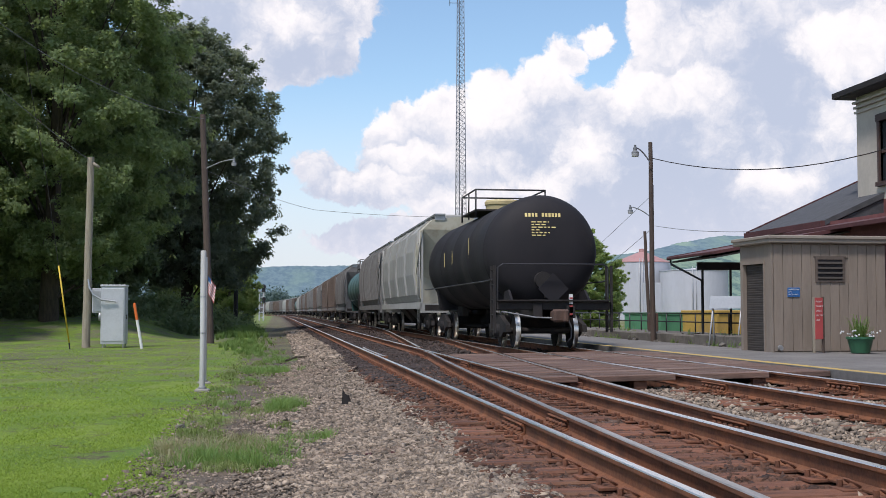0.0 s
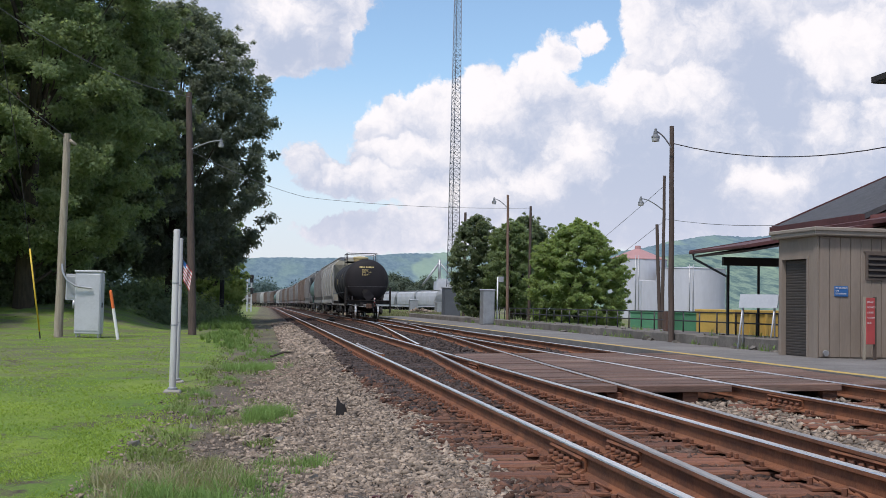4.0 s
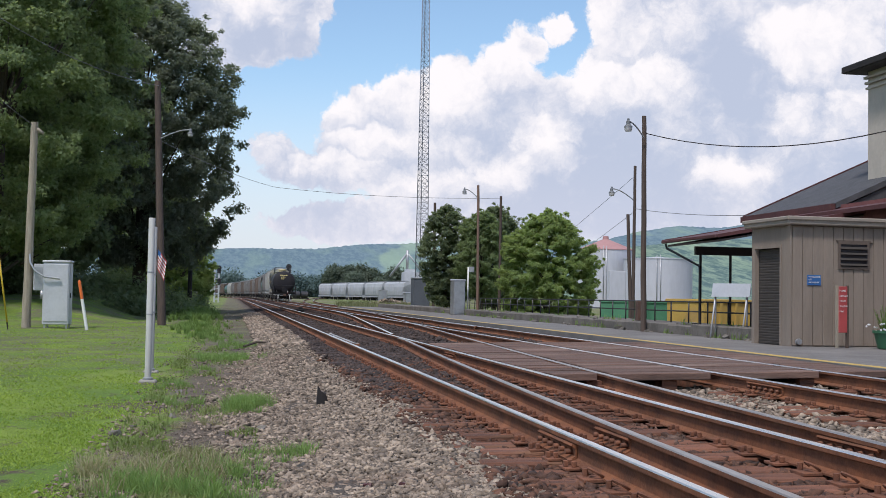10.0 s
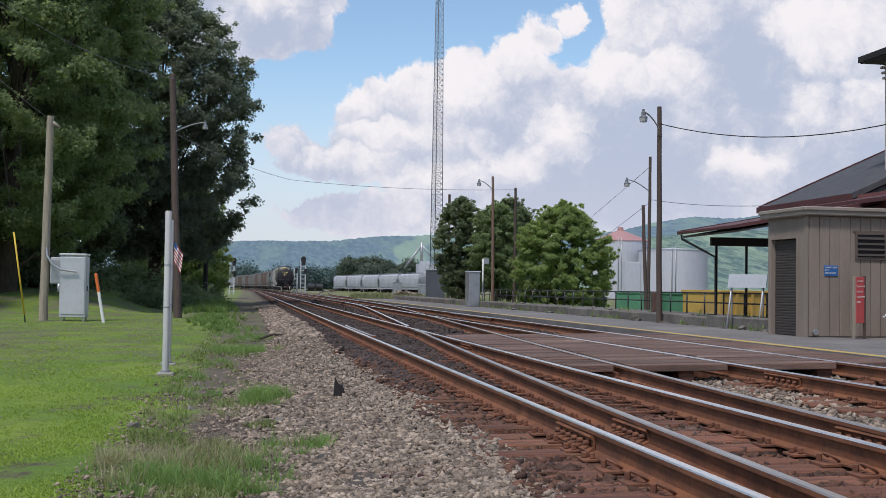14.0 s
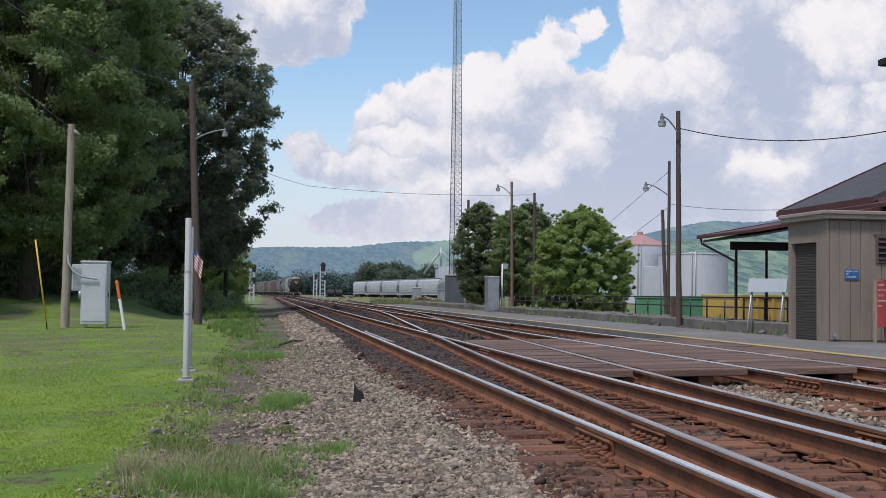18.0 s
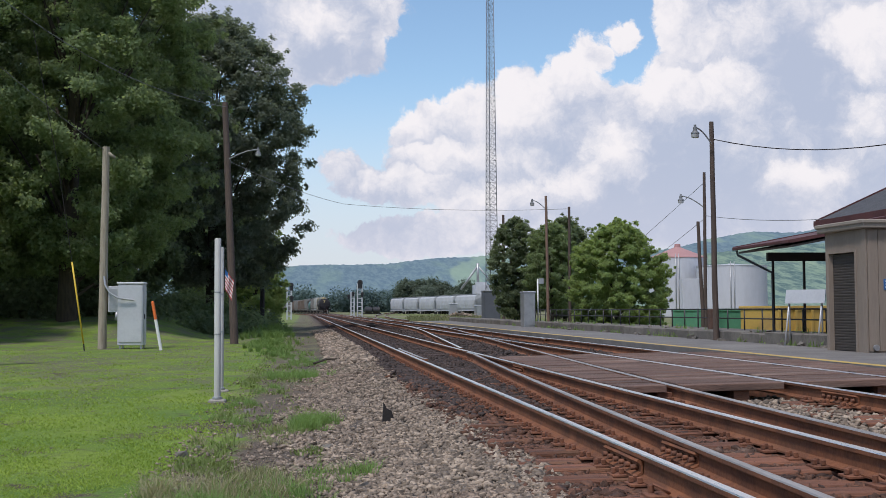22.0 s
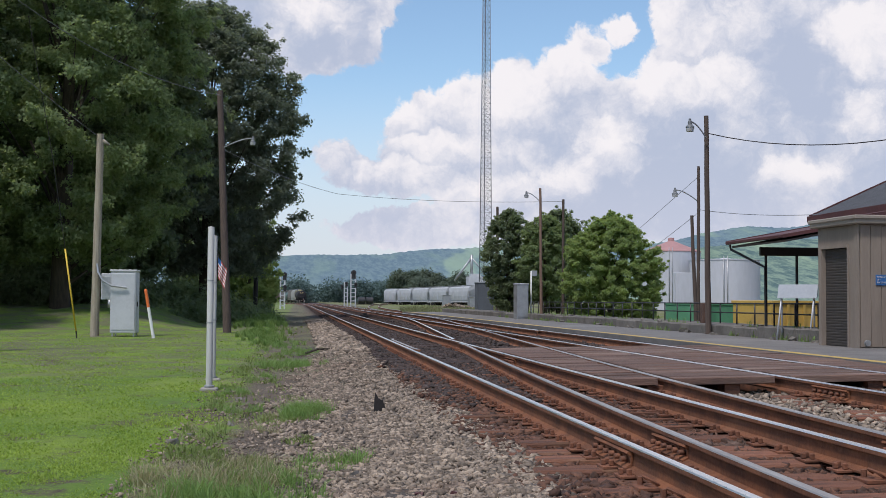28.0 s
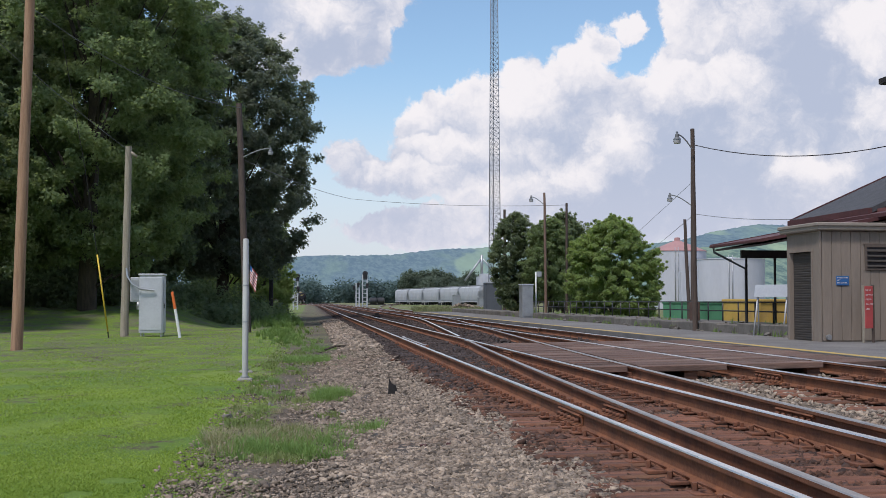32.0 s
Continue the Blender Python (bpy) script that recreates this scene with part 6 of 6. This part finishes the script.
def line_details():
    # siding towards the parked cars
    sd = thing("track", "siding curving away to the parked hopper cars", "railway track", kind="structure")
    for o in (0.0, 1.5):
        pts = []
        for i in range(16):
            k = i / 15
            y = 105 + 225 * k
            pts.append((7.9 + o + 17.5 * k ** 1.6, y))
        rail(pts, M["dullsteel"], sd, "rusty rail")
    # guard rails at the frogs
    rail([(A + 0.16, 24.2), (A + 0.115, 24.7), (A + 0.115, 30.5), (A + 0.16, 31)], M["dullsteel"], track_1, "short guard rail")
    rail([(E - 0.16, 36.6), (E - 0.115, 37.1), (E - 0.115, 43.5), (E - 0.16, 44)], M["dullsteel"], track_2, "short guard rail")
    for x, y, rz in ((5.1, 88.0, 0), (8.9, 92.0, 4)):
        m = thing("switch_machine", "low dark switch machine beside the rails", "switch machine", (x, y, -0.27), rz, group="switch machines")
        bm = BM()
        box(bm, -0.32, 0.32, -0.3, 0.3, 0, 0.22, 0.05)
        box(bm, -0.1, 0.2, -0.2, 0.2, 0.2, 0.36, 0.04)
        part("case", bm, M["dark"], m)
        bm = BM()
        box(bm, -1.3, -0.4, -0.05, 0.05, 0.08, 0.14)
        part("rod", bm, M["rust"], m)
    gd = thing("parked_wagon", "low dark parked tank wagon far off", "rail wagon", (17.3, 300, -0.3), 4)
    for y in (-0.9, 1.1):
        bm = BM()
        spun(bm, [(0.3, y - 0.95), (0.9, y - 0.8), (0.9, y + 0.8), (0.3, y + 0.95)], 14, "x", (0, 0, 1.3))
        part("tank", bm, M["black"], gd)
    bm = BM()
    box(bm, -2.2, 2.3, -0.6, 0.6, 0.3, 0.6)
    part("frame", bm, M["dark"], gd)
    for i, (x, y, wd, h) in enumerate(((15.0, 118.0, 0.8, 1.7), (17.4, 116.0, 0.9, 1.5))):
        m = thing("relay_box", "small grey equipment box in the weeds", "relay box", (x, y, -0.15), 10 * i)
        bm = BM()
        box(bm, -wd / 2, wd / 2, -0.4, 0.4, 0, h, 0.03)
        part("body", bm, M["galv"], m)
        bm = BM()
        box(bm, -wd / 2 - 0.04, wd / 2 + 0.04, -0.44, 0.44, h, h + 0.07, 0.02)
        part("lid", bm, M["alum"], m)


line_details()


# ---- ballast, grass and track hardware ----
def many(name, protos, p, scale, turn, material):
    """Joined copies of small shapes: protos of (verts, faces) picked in turn."""
    vs, fs, n0 = [], [], 0
    k = len(protos)
    for i, (pv, pf) in enumerate(protos):
        q, sc, tn = p[i::k], scale[i::k], turn[i::k]
        c, s = np.cos(tn), np.sin(tn)
        x = pv[None, :, 0] * c[:, None] - pv[None, :, 1] * s[:, None]
        y = pv[None, :, 0] * s[:, None] + pv[None, :, 1] * c[:, None]
        z = np.repeat(pv[None, :, 2], len(q), 0)
        v = np.stack([x, y, z], -1) * sc[:, None, None] + q[:, None, :]
        f = pf[None] + (np.arange(len(q)) * len(pv))[:, None, None] + n0
        vs.append(v.reshape(-1, 3))
        fs.append(f.reshape(-1, 3))
        n0 += len(q) * len(pv)
    pts, faces = np.concatenate(vs), np.concatenate(fs)
    me = bpy.data.meshes.new(name)
    me.vertices.add(len(pts))
    me.vertices.foreach_set("co", pts.ravel())
    me.loops.add(faces.size)
    me.loops.foreach_set("vertex_index", faces.ravel().astype(np.int32))
    me.polygons.add(len(faces))
    me.polygons.foreach_set("loop_start", np.arange(0, faces.size, 3, dtype=np.int32))
    me.update()
    me.validate()
    me.materials.append(material)
    return me


def stone_shapes(n, seed):
    rng = np.random.default_rng(seed)
    out = []
    for i in range(n):
        if i % 2:
            v = np.array([(1, 0, 0), (-1, 0, 0), (0, 1, 0), (0, -1, 0), (0, 0, 1), (0, 0, -1)], float) * 1.15
            f = np.array([(0, 2, 4), (2, 1, 4), (1, 3, 4), (3, 0, 4), (2, 0, 5), (1, 2, 5), (3, 1, 5), (0, 3, 5)])
            v += 0.42 * rng.normal(size=(6, 3))
        else:
            v = np.array([(x, y, z) for x in (-1, 1) for y in (-1, 1) for z in (-1, 1)], float) * 0.75
            f = np.array([(0, 1, 3), (0, 3, 2), (4, 6, 7), (4, 7, 5), (0, 4, 5), (0, 5, 1), (2, 3, 7), (2, 7, 6), (0, 2, 6), (0, 6, 4), (1, 5, 7), (1, 7, 3)])
            v *= 0.6 + 0.65 * rng.random(size=(8, 1))
            v += 0.2 * rng.normal(size=(8, 3))
        v *= np.array([1.3, 0.95, 0.65]) * (0.8 + 0.4 * rng.random(3))
        a, b = rng.uniform(-0.9, 0.9, 2)
        rx = np.array([[1, 0, 0], [0, np.cos(a), -np.sin(a)], [0, np.sin(a), np.cos(a)]])
        out.append((v @ rx.T, f))
    return out


def ballast():
    rng = np.random.default_rng(17)
    shapes = stone_shapes(24, 5)

    def lay(name, label, n, x0, x1, y0, y1, z_of, size, material, keep=None, near=1.6):
        u = rng.random(n)
        k = 1 - near
        y = (y0 ** k + u * (y1 ** k - y0 ** k)) ** (1 / k)
        x = x0 + (x1 - x0) * rng.random(n)
        if keep is not None:
            ok = rng.random(n) < keep(x, y)
            x, y = x[ok], y[ok]
        z = z_of(x, y)
        sc = size * (0.55 + 0.8 * rng.random(len(x)) ** 2)
        p = np.stack([x, y, z + sc * (0.1 + 0.7 * rng.random(len(x)))], 1)
        ob = new(name, many(name, shapes, p, sc, rng.random(len(x)) * 6.28, material))
        tagged(ob, label, "ballast", kind="stuff")

    def shoulder(x, y):
        k = np.clip((1.75 - x) / 1.55, 0, 1)
        return -0.235 + (LAWN + 0.235) * k * k * (3 - 2 * k)

    def left_edge(x, y):
        line = np.interp(y, [6, 8.5, 11.5, 14, 19, 25, 30], [0.3, 0.3, 0.1, -0.1, 0.0, 0.3, 0.6]) + 0.12 * np.sin(y * 2.3) + 0.1 * np.sin(y * 5.1)
        sparse = 0.03 * np.clip((x + 1.15) / 0.2, 0.1, 1)
        return np.clip((x - line + 0.25) / 0.4, 0.0, 1) ** 1.5 + sparse

    lay("ballast", "loose grey crushed stone on the track's shoulder", 112000, -1.3, 2.0, 4.2, 30, shoulder, 0.021, M["stone"], left_edge, 2.0)
    lay("ballast", "loose grey crushed stone on the track's shoulder", 7000, 0.75, 1.9, 28, 75, shoulder, 0.05, M["stone"], None, 1.5)

    lay("ballast", "fine pale grit scattered over bare soil", 9000, -1.2, 0.4, 5.0, 30, shoulder, 0.011, M["stone"], None, 2.0)

    def bed(x, y):
        return -0.24 + 0.018 * np.clip((y - 11) / 7, 0, 1) + 0.0166 * (np.maximum(x, 2.46) - 2.46) + 0.012 * np.sin(y * 1.7 + x)

    def off_rail(x, y):
        return np.where((np.abs(x - A) < 0.1) | (np.abs(x - C) < 0.1) | (np.abs(x - D) < 0.1) | (np.abs(x - E) < 0.1), 0.0, 1.0)

    def rusty_keep(x, y):
        return off_rail(x, y) * np.where(x < 2.36, 0.95 * np.clip((x - 1.6) / 0.35, 0, 1), 1.0)

    def oily_keep(x, y):
        return off_rail(x, y) * np.clip((y - 13) / 9, 0, 1) * np.clip((x - 1.75) / 0.35, 0.1, 1)

    lay("ballast", "rust-stained crushed stone, darkened for shade between the ties", 46000, 1.6, 5.0, 4.0, 22, bed, 0.029, M["stone_rust_shade"], rusty_keep, 1.8)
    lay("ballast", "dark oily crushed stone between the far ties", 34000, 1.75, 4.7, 13.5, 70, bed, 0.034, M["stone_oily"], oily_keep, 1.6)
    lay("ballast", "grey crushed stone between the tracks", 14000, 4.75, 8.5, 6.2, 14.9, bed, 0.03, M["stone"], off_rail, 1.6)
    lay("ballast", "grey crushed stone beside the track", 9000, 0.0, 5.6, -9.0, 4.3, lambda x, y: np.where(x < 1.75, shoulder(x, y), bed(x, y)), 0.035, M["stone"], off_rail, 0.0)
    lay("ballast", "grey crushed stone between the tracks", 11000, 4.3, 8.5, 24.4, 70, bed, 0.05, M["stone_oily"], off_rail, 1.6)


ballast()


def blades(name, label, p, h, width, lean, material, seed, out=None):
    rng = np.random.default_rng(seed)
    n = len(p)
    a = rng.random(n) * 6.28
    u = np.stack([np.cos(a), np.sin(a), 0 * a], 1)
    b = rng.random(n) * 6.28 if out is None else np.arctan2(out[:, 1], out[:, 0]) + rng.normal(size=n) * 0.8
    d = np.stack([np.cos(b), np.sin(b), 0 * b], 1) * (lean * rng.random(n) * h)[:, None]
    w_ = (width * (0.6 + 0.8 * rng.random(n)))[:, None]
    up = np.array([0, 0, 1.0])
    mid = p + d * 0.35 + up * (h * 0.6)[:, None]
    tip = p + d + up * (h * (1 - 0.3 * lean * rng.random(n)))[:, None]
    pts = np.stack([p - u * w_, p + u * w_, mid + u * w_ * 0.7, mid - u * w_ * 0.7, tip], 1).reshape(-1, 3)
    base = np.arange(n)[:, None] * 5
    faces = np.concatenate([base + [0, 1, 2], base + [0, 2, 3], base + [3, 2, 4]], 1).reshape(-1, 3)
    me = bpy.data.meshes.new(name)
    me.vertices.add(len(pts))
    me.vertices.foreach_set("co", pts.ravel())
    me.loops.add(faces.size)
    me.loops.foreach_set("vertex_index", faces.ravel().astype(np.int32))
    me.polygons.add(len(faces))
    me.polygons.foreach_set("loop_start", np.arange(0, faces.size, 3, dtype=np.int32))
    me.update()
    me.validate()
    me.materials.append(material)
    tagged(new(name, me), label, "grass", kind="stuff")


def grass():
    rng = np.random.default_rng(23)
    n = 85000
    k = -0.9
    u = rng.random(n)
    y = (5.0 ** k + u * (56.0 ** k - 5.0 ** k)) ** (1 / k)
    x = -0.5 - (0.55 + y * 0.27) * rng.random(n)
    bare = np.array([noise.noise((px * 0.9, py * 0.9, 3.0)) + 0.5 * noise.noise((px * 2.4, py * 2.4, 7.0)) for px, py in zip(x, y)])
    edge = np.clip((np.interp(y, [5, 10, 11.3, 14, 22, 28, 56], [-0.85, -0.85, -0.8, -0.65, -0.5, -0.5, -0.8]) - x + 0.17 * np.sin(y * 1.9) + 0.13 * np.sin(y * 4.7)) / 0.45, 0, 1)
    ok = (bare < 0.45) & (rng.random(n) < 0.03 + edge)
    x, y = x[ok], y[ok]
    h = 0.012 + 0.022 * rng.random(len(x)) + 0.0003 * y
    blades("lawn_grass", "short mown bright green grass of the lawn", np.stack([x, y, np.array([ground_z(a, b) - 0.005 for a, b in zip(x, y)])], 1), h, 0.0032 + 0.00032 * y, 2.6, M["grass"], 1)
    # thin dull grass straggling over the bare verge
    n = 26000
    y = (7.5 ** k + rng.random(n) * (60.0 ** k - 7.5 ** k)) ** (1 / k)
    x = -1.0 + (1.3 + np.clip(y - 22, 0, 30) * 0.02) * rng.random(n)
    patch = np.array([noise.noise((px * 1.5, py * 0.7, 11.0)) + 0.6 * noise.noise((px * 4.0, py * 2.0, 5.0)) for px, py in zip(x, y)])
    ok = patch - 0.3 * (x + 0.4) + rng.normal(size=n) * 0.12 > 0.26
    x, y = x[ok], y[ok]
    blades("weeds", "thin dull grass straggling over the bare verge", np.stack([x, y, np.array([ground_z(a, b) - 0.005 for a, b in zip(x, y)])], 1), 0.03 + 0.06 * rng.random(len(x)) + 0.0008 * y, 0.003 + 0.0003 * y, 1.5, M["vergegrass"], 9)
    # taller weeds in the gravel: x, y, half widths, count, height, straightness
    def tufts(label, material, seed, clumps, width, lean):
        pts, hs, outs = [], [], []
        for cx, cy, rx, ry, m_, hh in clumps:
            heads = rng.normal(size=(max(6, m_ // 60), 2)) * 0.5 * (rx, ry) + (cx, cy)
            c = heads[rng.integers(len(heads), size=m_)]
            q = rng.normal(size=(m_, 2)) * 0.035
            pts.append(np.concatenate([c + q, np.zeros((m_, 1))], 1))
            hs.append(hh * (0.25 + 0.9 * rng.random(m_) ** 1.4))
            outs.append(q)
        p = np.concatenate(pts)
        p[:, 2] = [ground_z(a, b) - 0.01 for a, b in p[:, :2]]
        blades("weeds", label, p, np.concatenate(hs), width, lean, material, seed, np.concatenate(outs))

    tufts("bright green tufts of grass growing in the gravel", M["tuft"], 2,
          ((0.24, 14.3, 0.3, 0.55, 2600, 0.22), (-0.15, 25.0, 0.6, 1.3, 2400, 0.18), (0.35, 24.8, 0.4, 0.9, 1400, 0.16), (-0.62, 8.4, 0.35, 0.45, 900, 0.19), (0.1, 9.2, 0.45, 0.35, 700, 0.15), (0.45, 10.0, 0.35, 0.3, 700, 0.15), (-0.15, 8.1, 0.45, 0.4, 1300, 0.2), (-1.1, 9.4, 0.3, 0.8, 300, 0.1),
           (-0.55, 15.2, 0.35, 0.8, 700, 0.1), (-0.75, 18.0, 0.3, 0.9, 800, 0.11), (-0.45, 21.0, 0.3, 1.0, 600, 0.12), (0.2, 30.5, 0.8, 2.0, 1400, 0.2), (-0.4, 36.0, 0.7, 3.5, 1600, 0.22)), 0.0032, 1.2)
    tufts("dry straw-coloured grass in the gravel", M["straw"], 5,
          ((-0.55, 8.8, 0.5, 0.6, 1200, 0.22), (-0.05, 9.9, 0.7, 0.5, 700, 0.17), (-0.95, 9.3, 0.3, 0.5, 500, 0.2), (-0.3, 12.6, 0.4, 0.7, 350, 0.1), (-0.85, 12.5, 0.25, 0.9, 300, 0.09), (0.05, 14.2, 0.25, 0.4, 250, 0.12)), 0.0026, 1.5)
    tufts("rank grass along the edge of the wood", M["weed"], 6,
          ((-1.2, 48.0, 0.9, 7.0, 3000, 0.3), (-1.6, 64.0, 1.2, 9.0, 3500, 0.45), (-2.1, 78.0, 1.0, 8.0, 3500, 0.6), (-0.7, 42.0, 0.4, 5.0, 1200, 0.25)), 0.012, 0.9)
    far = 9000
    q = rng.random((far, 2))
    fp = np.stack([10.5 + 0 * q[:, 0], 0 * q[:, 0], 0 * q[:, 0]], 1)
    fp[:, 1] = 96 + 34 * q[:, 1]
    fp[:, 0] = 10.2 + 9 * q[:, 0] + 0.03 * (fp[:, 1] - 96)
    fp[:, 2] = -0.12
    blades("weeds", "rank weeds on the waste ground beyond the platform", fp, 0.2 + 0.6 * rng.random(far) ** 2, 0.03, 0.7, M["dullweed"], 3)
    m_ = 2600
    wp_ = np.stack([np.where(rng.random(m_) < 0.6, 11.44, 11.95) + rng.normal(size=m_) * 0.03, 25 + 42 * rng.random(m_), np.zeros(m_)], 1)
    wp_ = wp_[np.array([noise.noise((0.5, q * 0.9, 2.0)) > 0.05 for q in wp_[:, 1]])]
    wp_[:, 2] = np.where(wp_[:, 0] < 11.6, PLAT, 0.36)
    blades("weeds", "thin weeds growing along the low wall", wp_, 0.05 + 0.2 * rng.random(len(wp_)) ** 2, 0.008, 0.9, M["weed"], 4)


grass()


def hardware():
    # tie plates with spikes
    bm = BM()
    box(bm, -0.17, 0.17, -0.09, 0.09, -0.012, 0.008, 0.004)
    for x, y in ((-0.1, -0.05), (-0.1, 0.055), (0.1, 0.05), (0.1, -0.055), (-0.145, 0.0)):
        box(bm, x - 0.016, x + 0.016, y - 0.016, y + 0.016, 0.008, 0.05, 0.005)
    spiked = mesh_of("tie_plate", bm, M["plate"])
    bm = BM()
    box(bm, -0.2, 0.2, -0.1, 0.1, -0.012, 0.012, 0.004)
    for s in (-1, 1):
        tube(bm, (s * 0.15, 0.05, 0.01), (s * 0.15, 0.05, 0.06), 0.02, 0.02, 6)
        pts = [(s * (0.1 + 0.05 * math.sin(a)), -0.03 + 0.045 * math.cos(a), 0.045 + 0.03 * math.sin(a)) for a in np.linspace(0, 5.0, 10)]
        pipe(bm, pts, 0.011, 5)
    clipped = mesh_of("clip_plate", bm, M["plate"])
    rng = random.Random(6)
    for parent, xs, y1 in ((track_1, lambda y: (A, C), 30), (crossover, lambda y: (left_crossover(y), left_crossover(y) + 1.505), 26), (track_2, lambda y: (D, E), 14.2)):
        y = 4.0
        while y < y1:
            for x in xs(y):
                if parent is crossover and (x - A < 0.42 or (abs(x - C) < 0.4)):
                    continue
                clip = parent is track_1 and y < 7.7
                p = part("clip_plate" if clip else "tie_plate", clipped if clip else spiked, None, parent)
                p.matrix_basis = pose(x, y + rng.uniform(-.02, .02), rail_z(x) - 0.178, 0, -0.95, rng.uniform(-2, 2))
            y += 0.49
    # joint bars
    for parent, x, y, ln in ((track_1, A, 8.55, 0.92), (crossover, left_crossover(8.75), 8.75, 0.8), (crossover, left_crossover(7.9) + 1.505, 7.9, 0.85), (track_2, D, 13.1, 0.9), (track_1, C, 21.0, 0.9), (track_2, E, 12.3, 0.9)):
        for s in (-1, 1):
            bm = BM()
            prism(bm, [(s * 0.012, -0.05), (s * 0.05, -0.04), (s * 0.06, -0.055), (s * 0.032, -0.075), (s * 0.03, -0.125), (s * 0.075, -0.15), (s * 0.07, -0.165), (s * 0.02, -0.14)], -ln / 2, ln / 2)
            j = part("joint_bar", bm, M["rust"], parent)
            j.matrix_basis = pose(x, y, rail_z(x))
            for k in range(6):
                bm = BM()
                q = -ln / 2 + ln * (k + 0.5) / 6
                tube(bm, (s * 0.03, q, -0.1), (s * 0.085, q, -0.1), 0.021, 0.021, 6)
                part("bolt", bm, M["plate"], j)
    bm = BM()
    box(bm, 1.8, 2.28, 8.22, 8.44, -0.34, -0.185, 0.02)
    part("long_tie", bm, M["tie"], track_1, "dark tie end sticking out of the ballast")


hardware()


def scraps():
    rng = random.Random(9)
    for i, (x, y, r) in enumerate(((-1.02, 11.6, 0.07), (-0.9, 12.2, 0.05), (-0.55, 13.1, 0.06), (0.35, 11.9, 0.06), (-0.62, 16.4, 0.06), (0.6, 9.2, 0.05))):
        v, f = stone_shapes(1, 60 + i)[0]
        st = new("stone", raw_mesh("stone", v * r * 0.8, f, M["concrete"]))
        st.matrix_basis = pose(x, y, ground_z(x, y) + r * 0.3, 0, 0, i * 50)
        tagged(st, "pale broken stone lying in the gravel", "stone", group="pale stones")
    for i, (x, y) in enumerate(((1.15, 7.75), (0.95, 7.9))):
        b = thing("plastic_scrap", "crumpled red plastic scrap in the gravel", "litter", (x, y, ground_z(x, y) + 0.02), i * 70)
        bm = BM()
        for k in range(4):
            prism(bm, [(-0.025 + 0.01 * k, 0), (0.02, 0.005 * k), (0.025, 0.02), (-0.01, 0.03 - 0.005 * k)], -0.025 + 0.015 * k, -0.012 + 0.015 * k)
        part("scrap", bm, M["redroof"], b)
    t = thing("stick", "dry grey twig lying on the ballast", "twig", (0.78, 30.0, -0.3))
    bm = BM()
    pipe(bm, [(-0.4, -0.6, 0.0), (-0.1, -0.1, 0.08), (0.3, 0.5, 0.04)], 0.03, 5)
    pipe(bm, [(-0.1, -0.1, 0.08), (0.25, -0.2, 0.1)], 0.015, 5)
    part("twig", bm, M["bark"], t)


scraps()


def mound():
    rng = np.random.default_rng(77)
    md = new("mound", many("mound", stone_shapes(8, 90), np.array([(x + rng.normal() * 0.5, y, (1.0 - abs(x) / 1.8) * 0.75 * rng.random()) for x, y in rng.uniform((-1.6, -0.8), (1.6, 0.8), (900, 2))]), 0.1 + 0.08 * rng.random(900), rng.random(900) * 6, M["stone"]))
    md.matrix_basis = pose(15.0, 112.0, -0.1)
    tagged(md, "low heap of grey gravel on the waste ground", "gravel heap", kind="stuff")


mound()
wall_rubble()
motions()
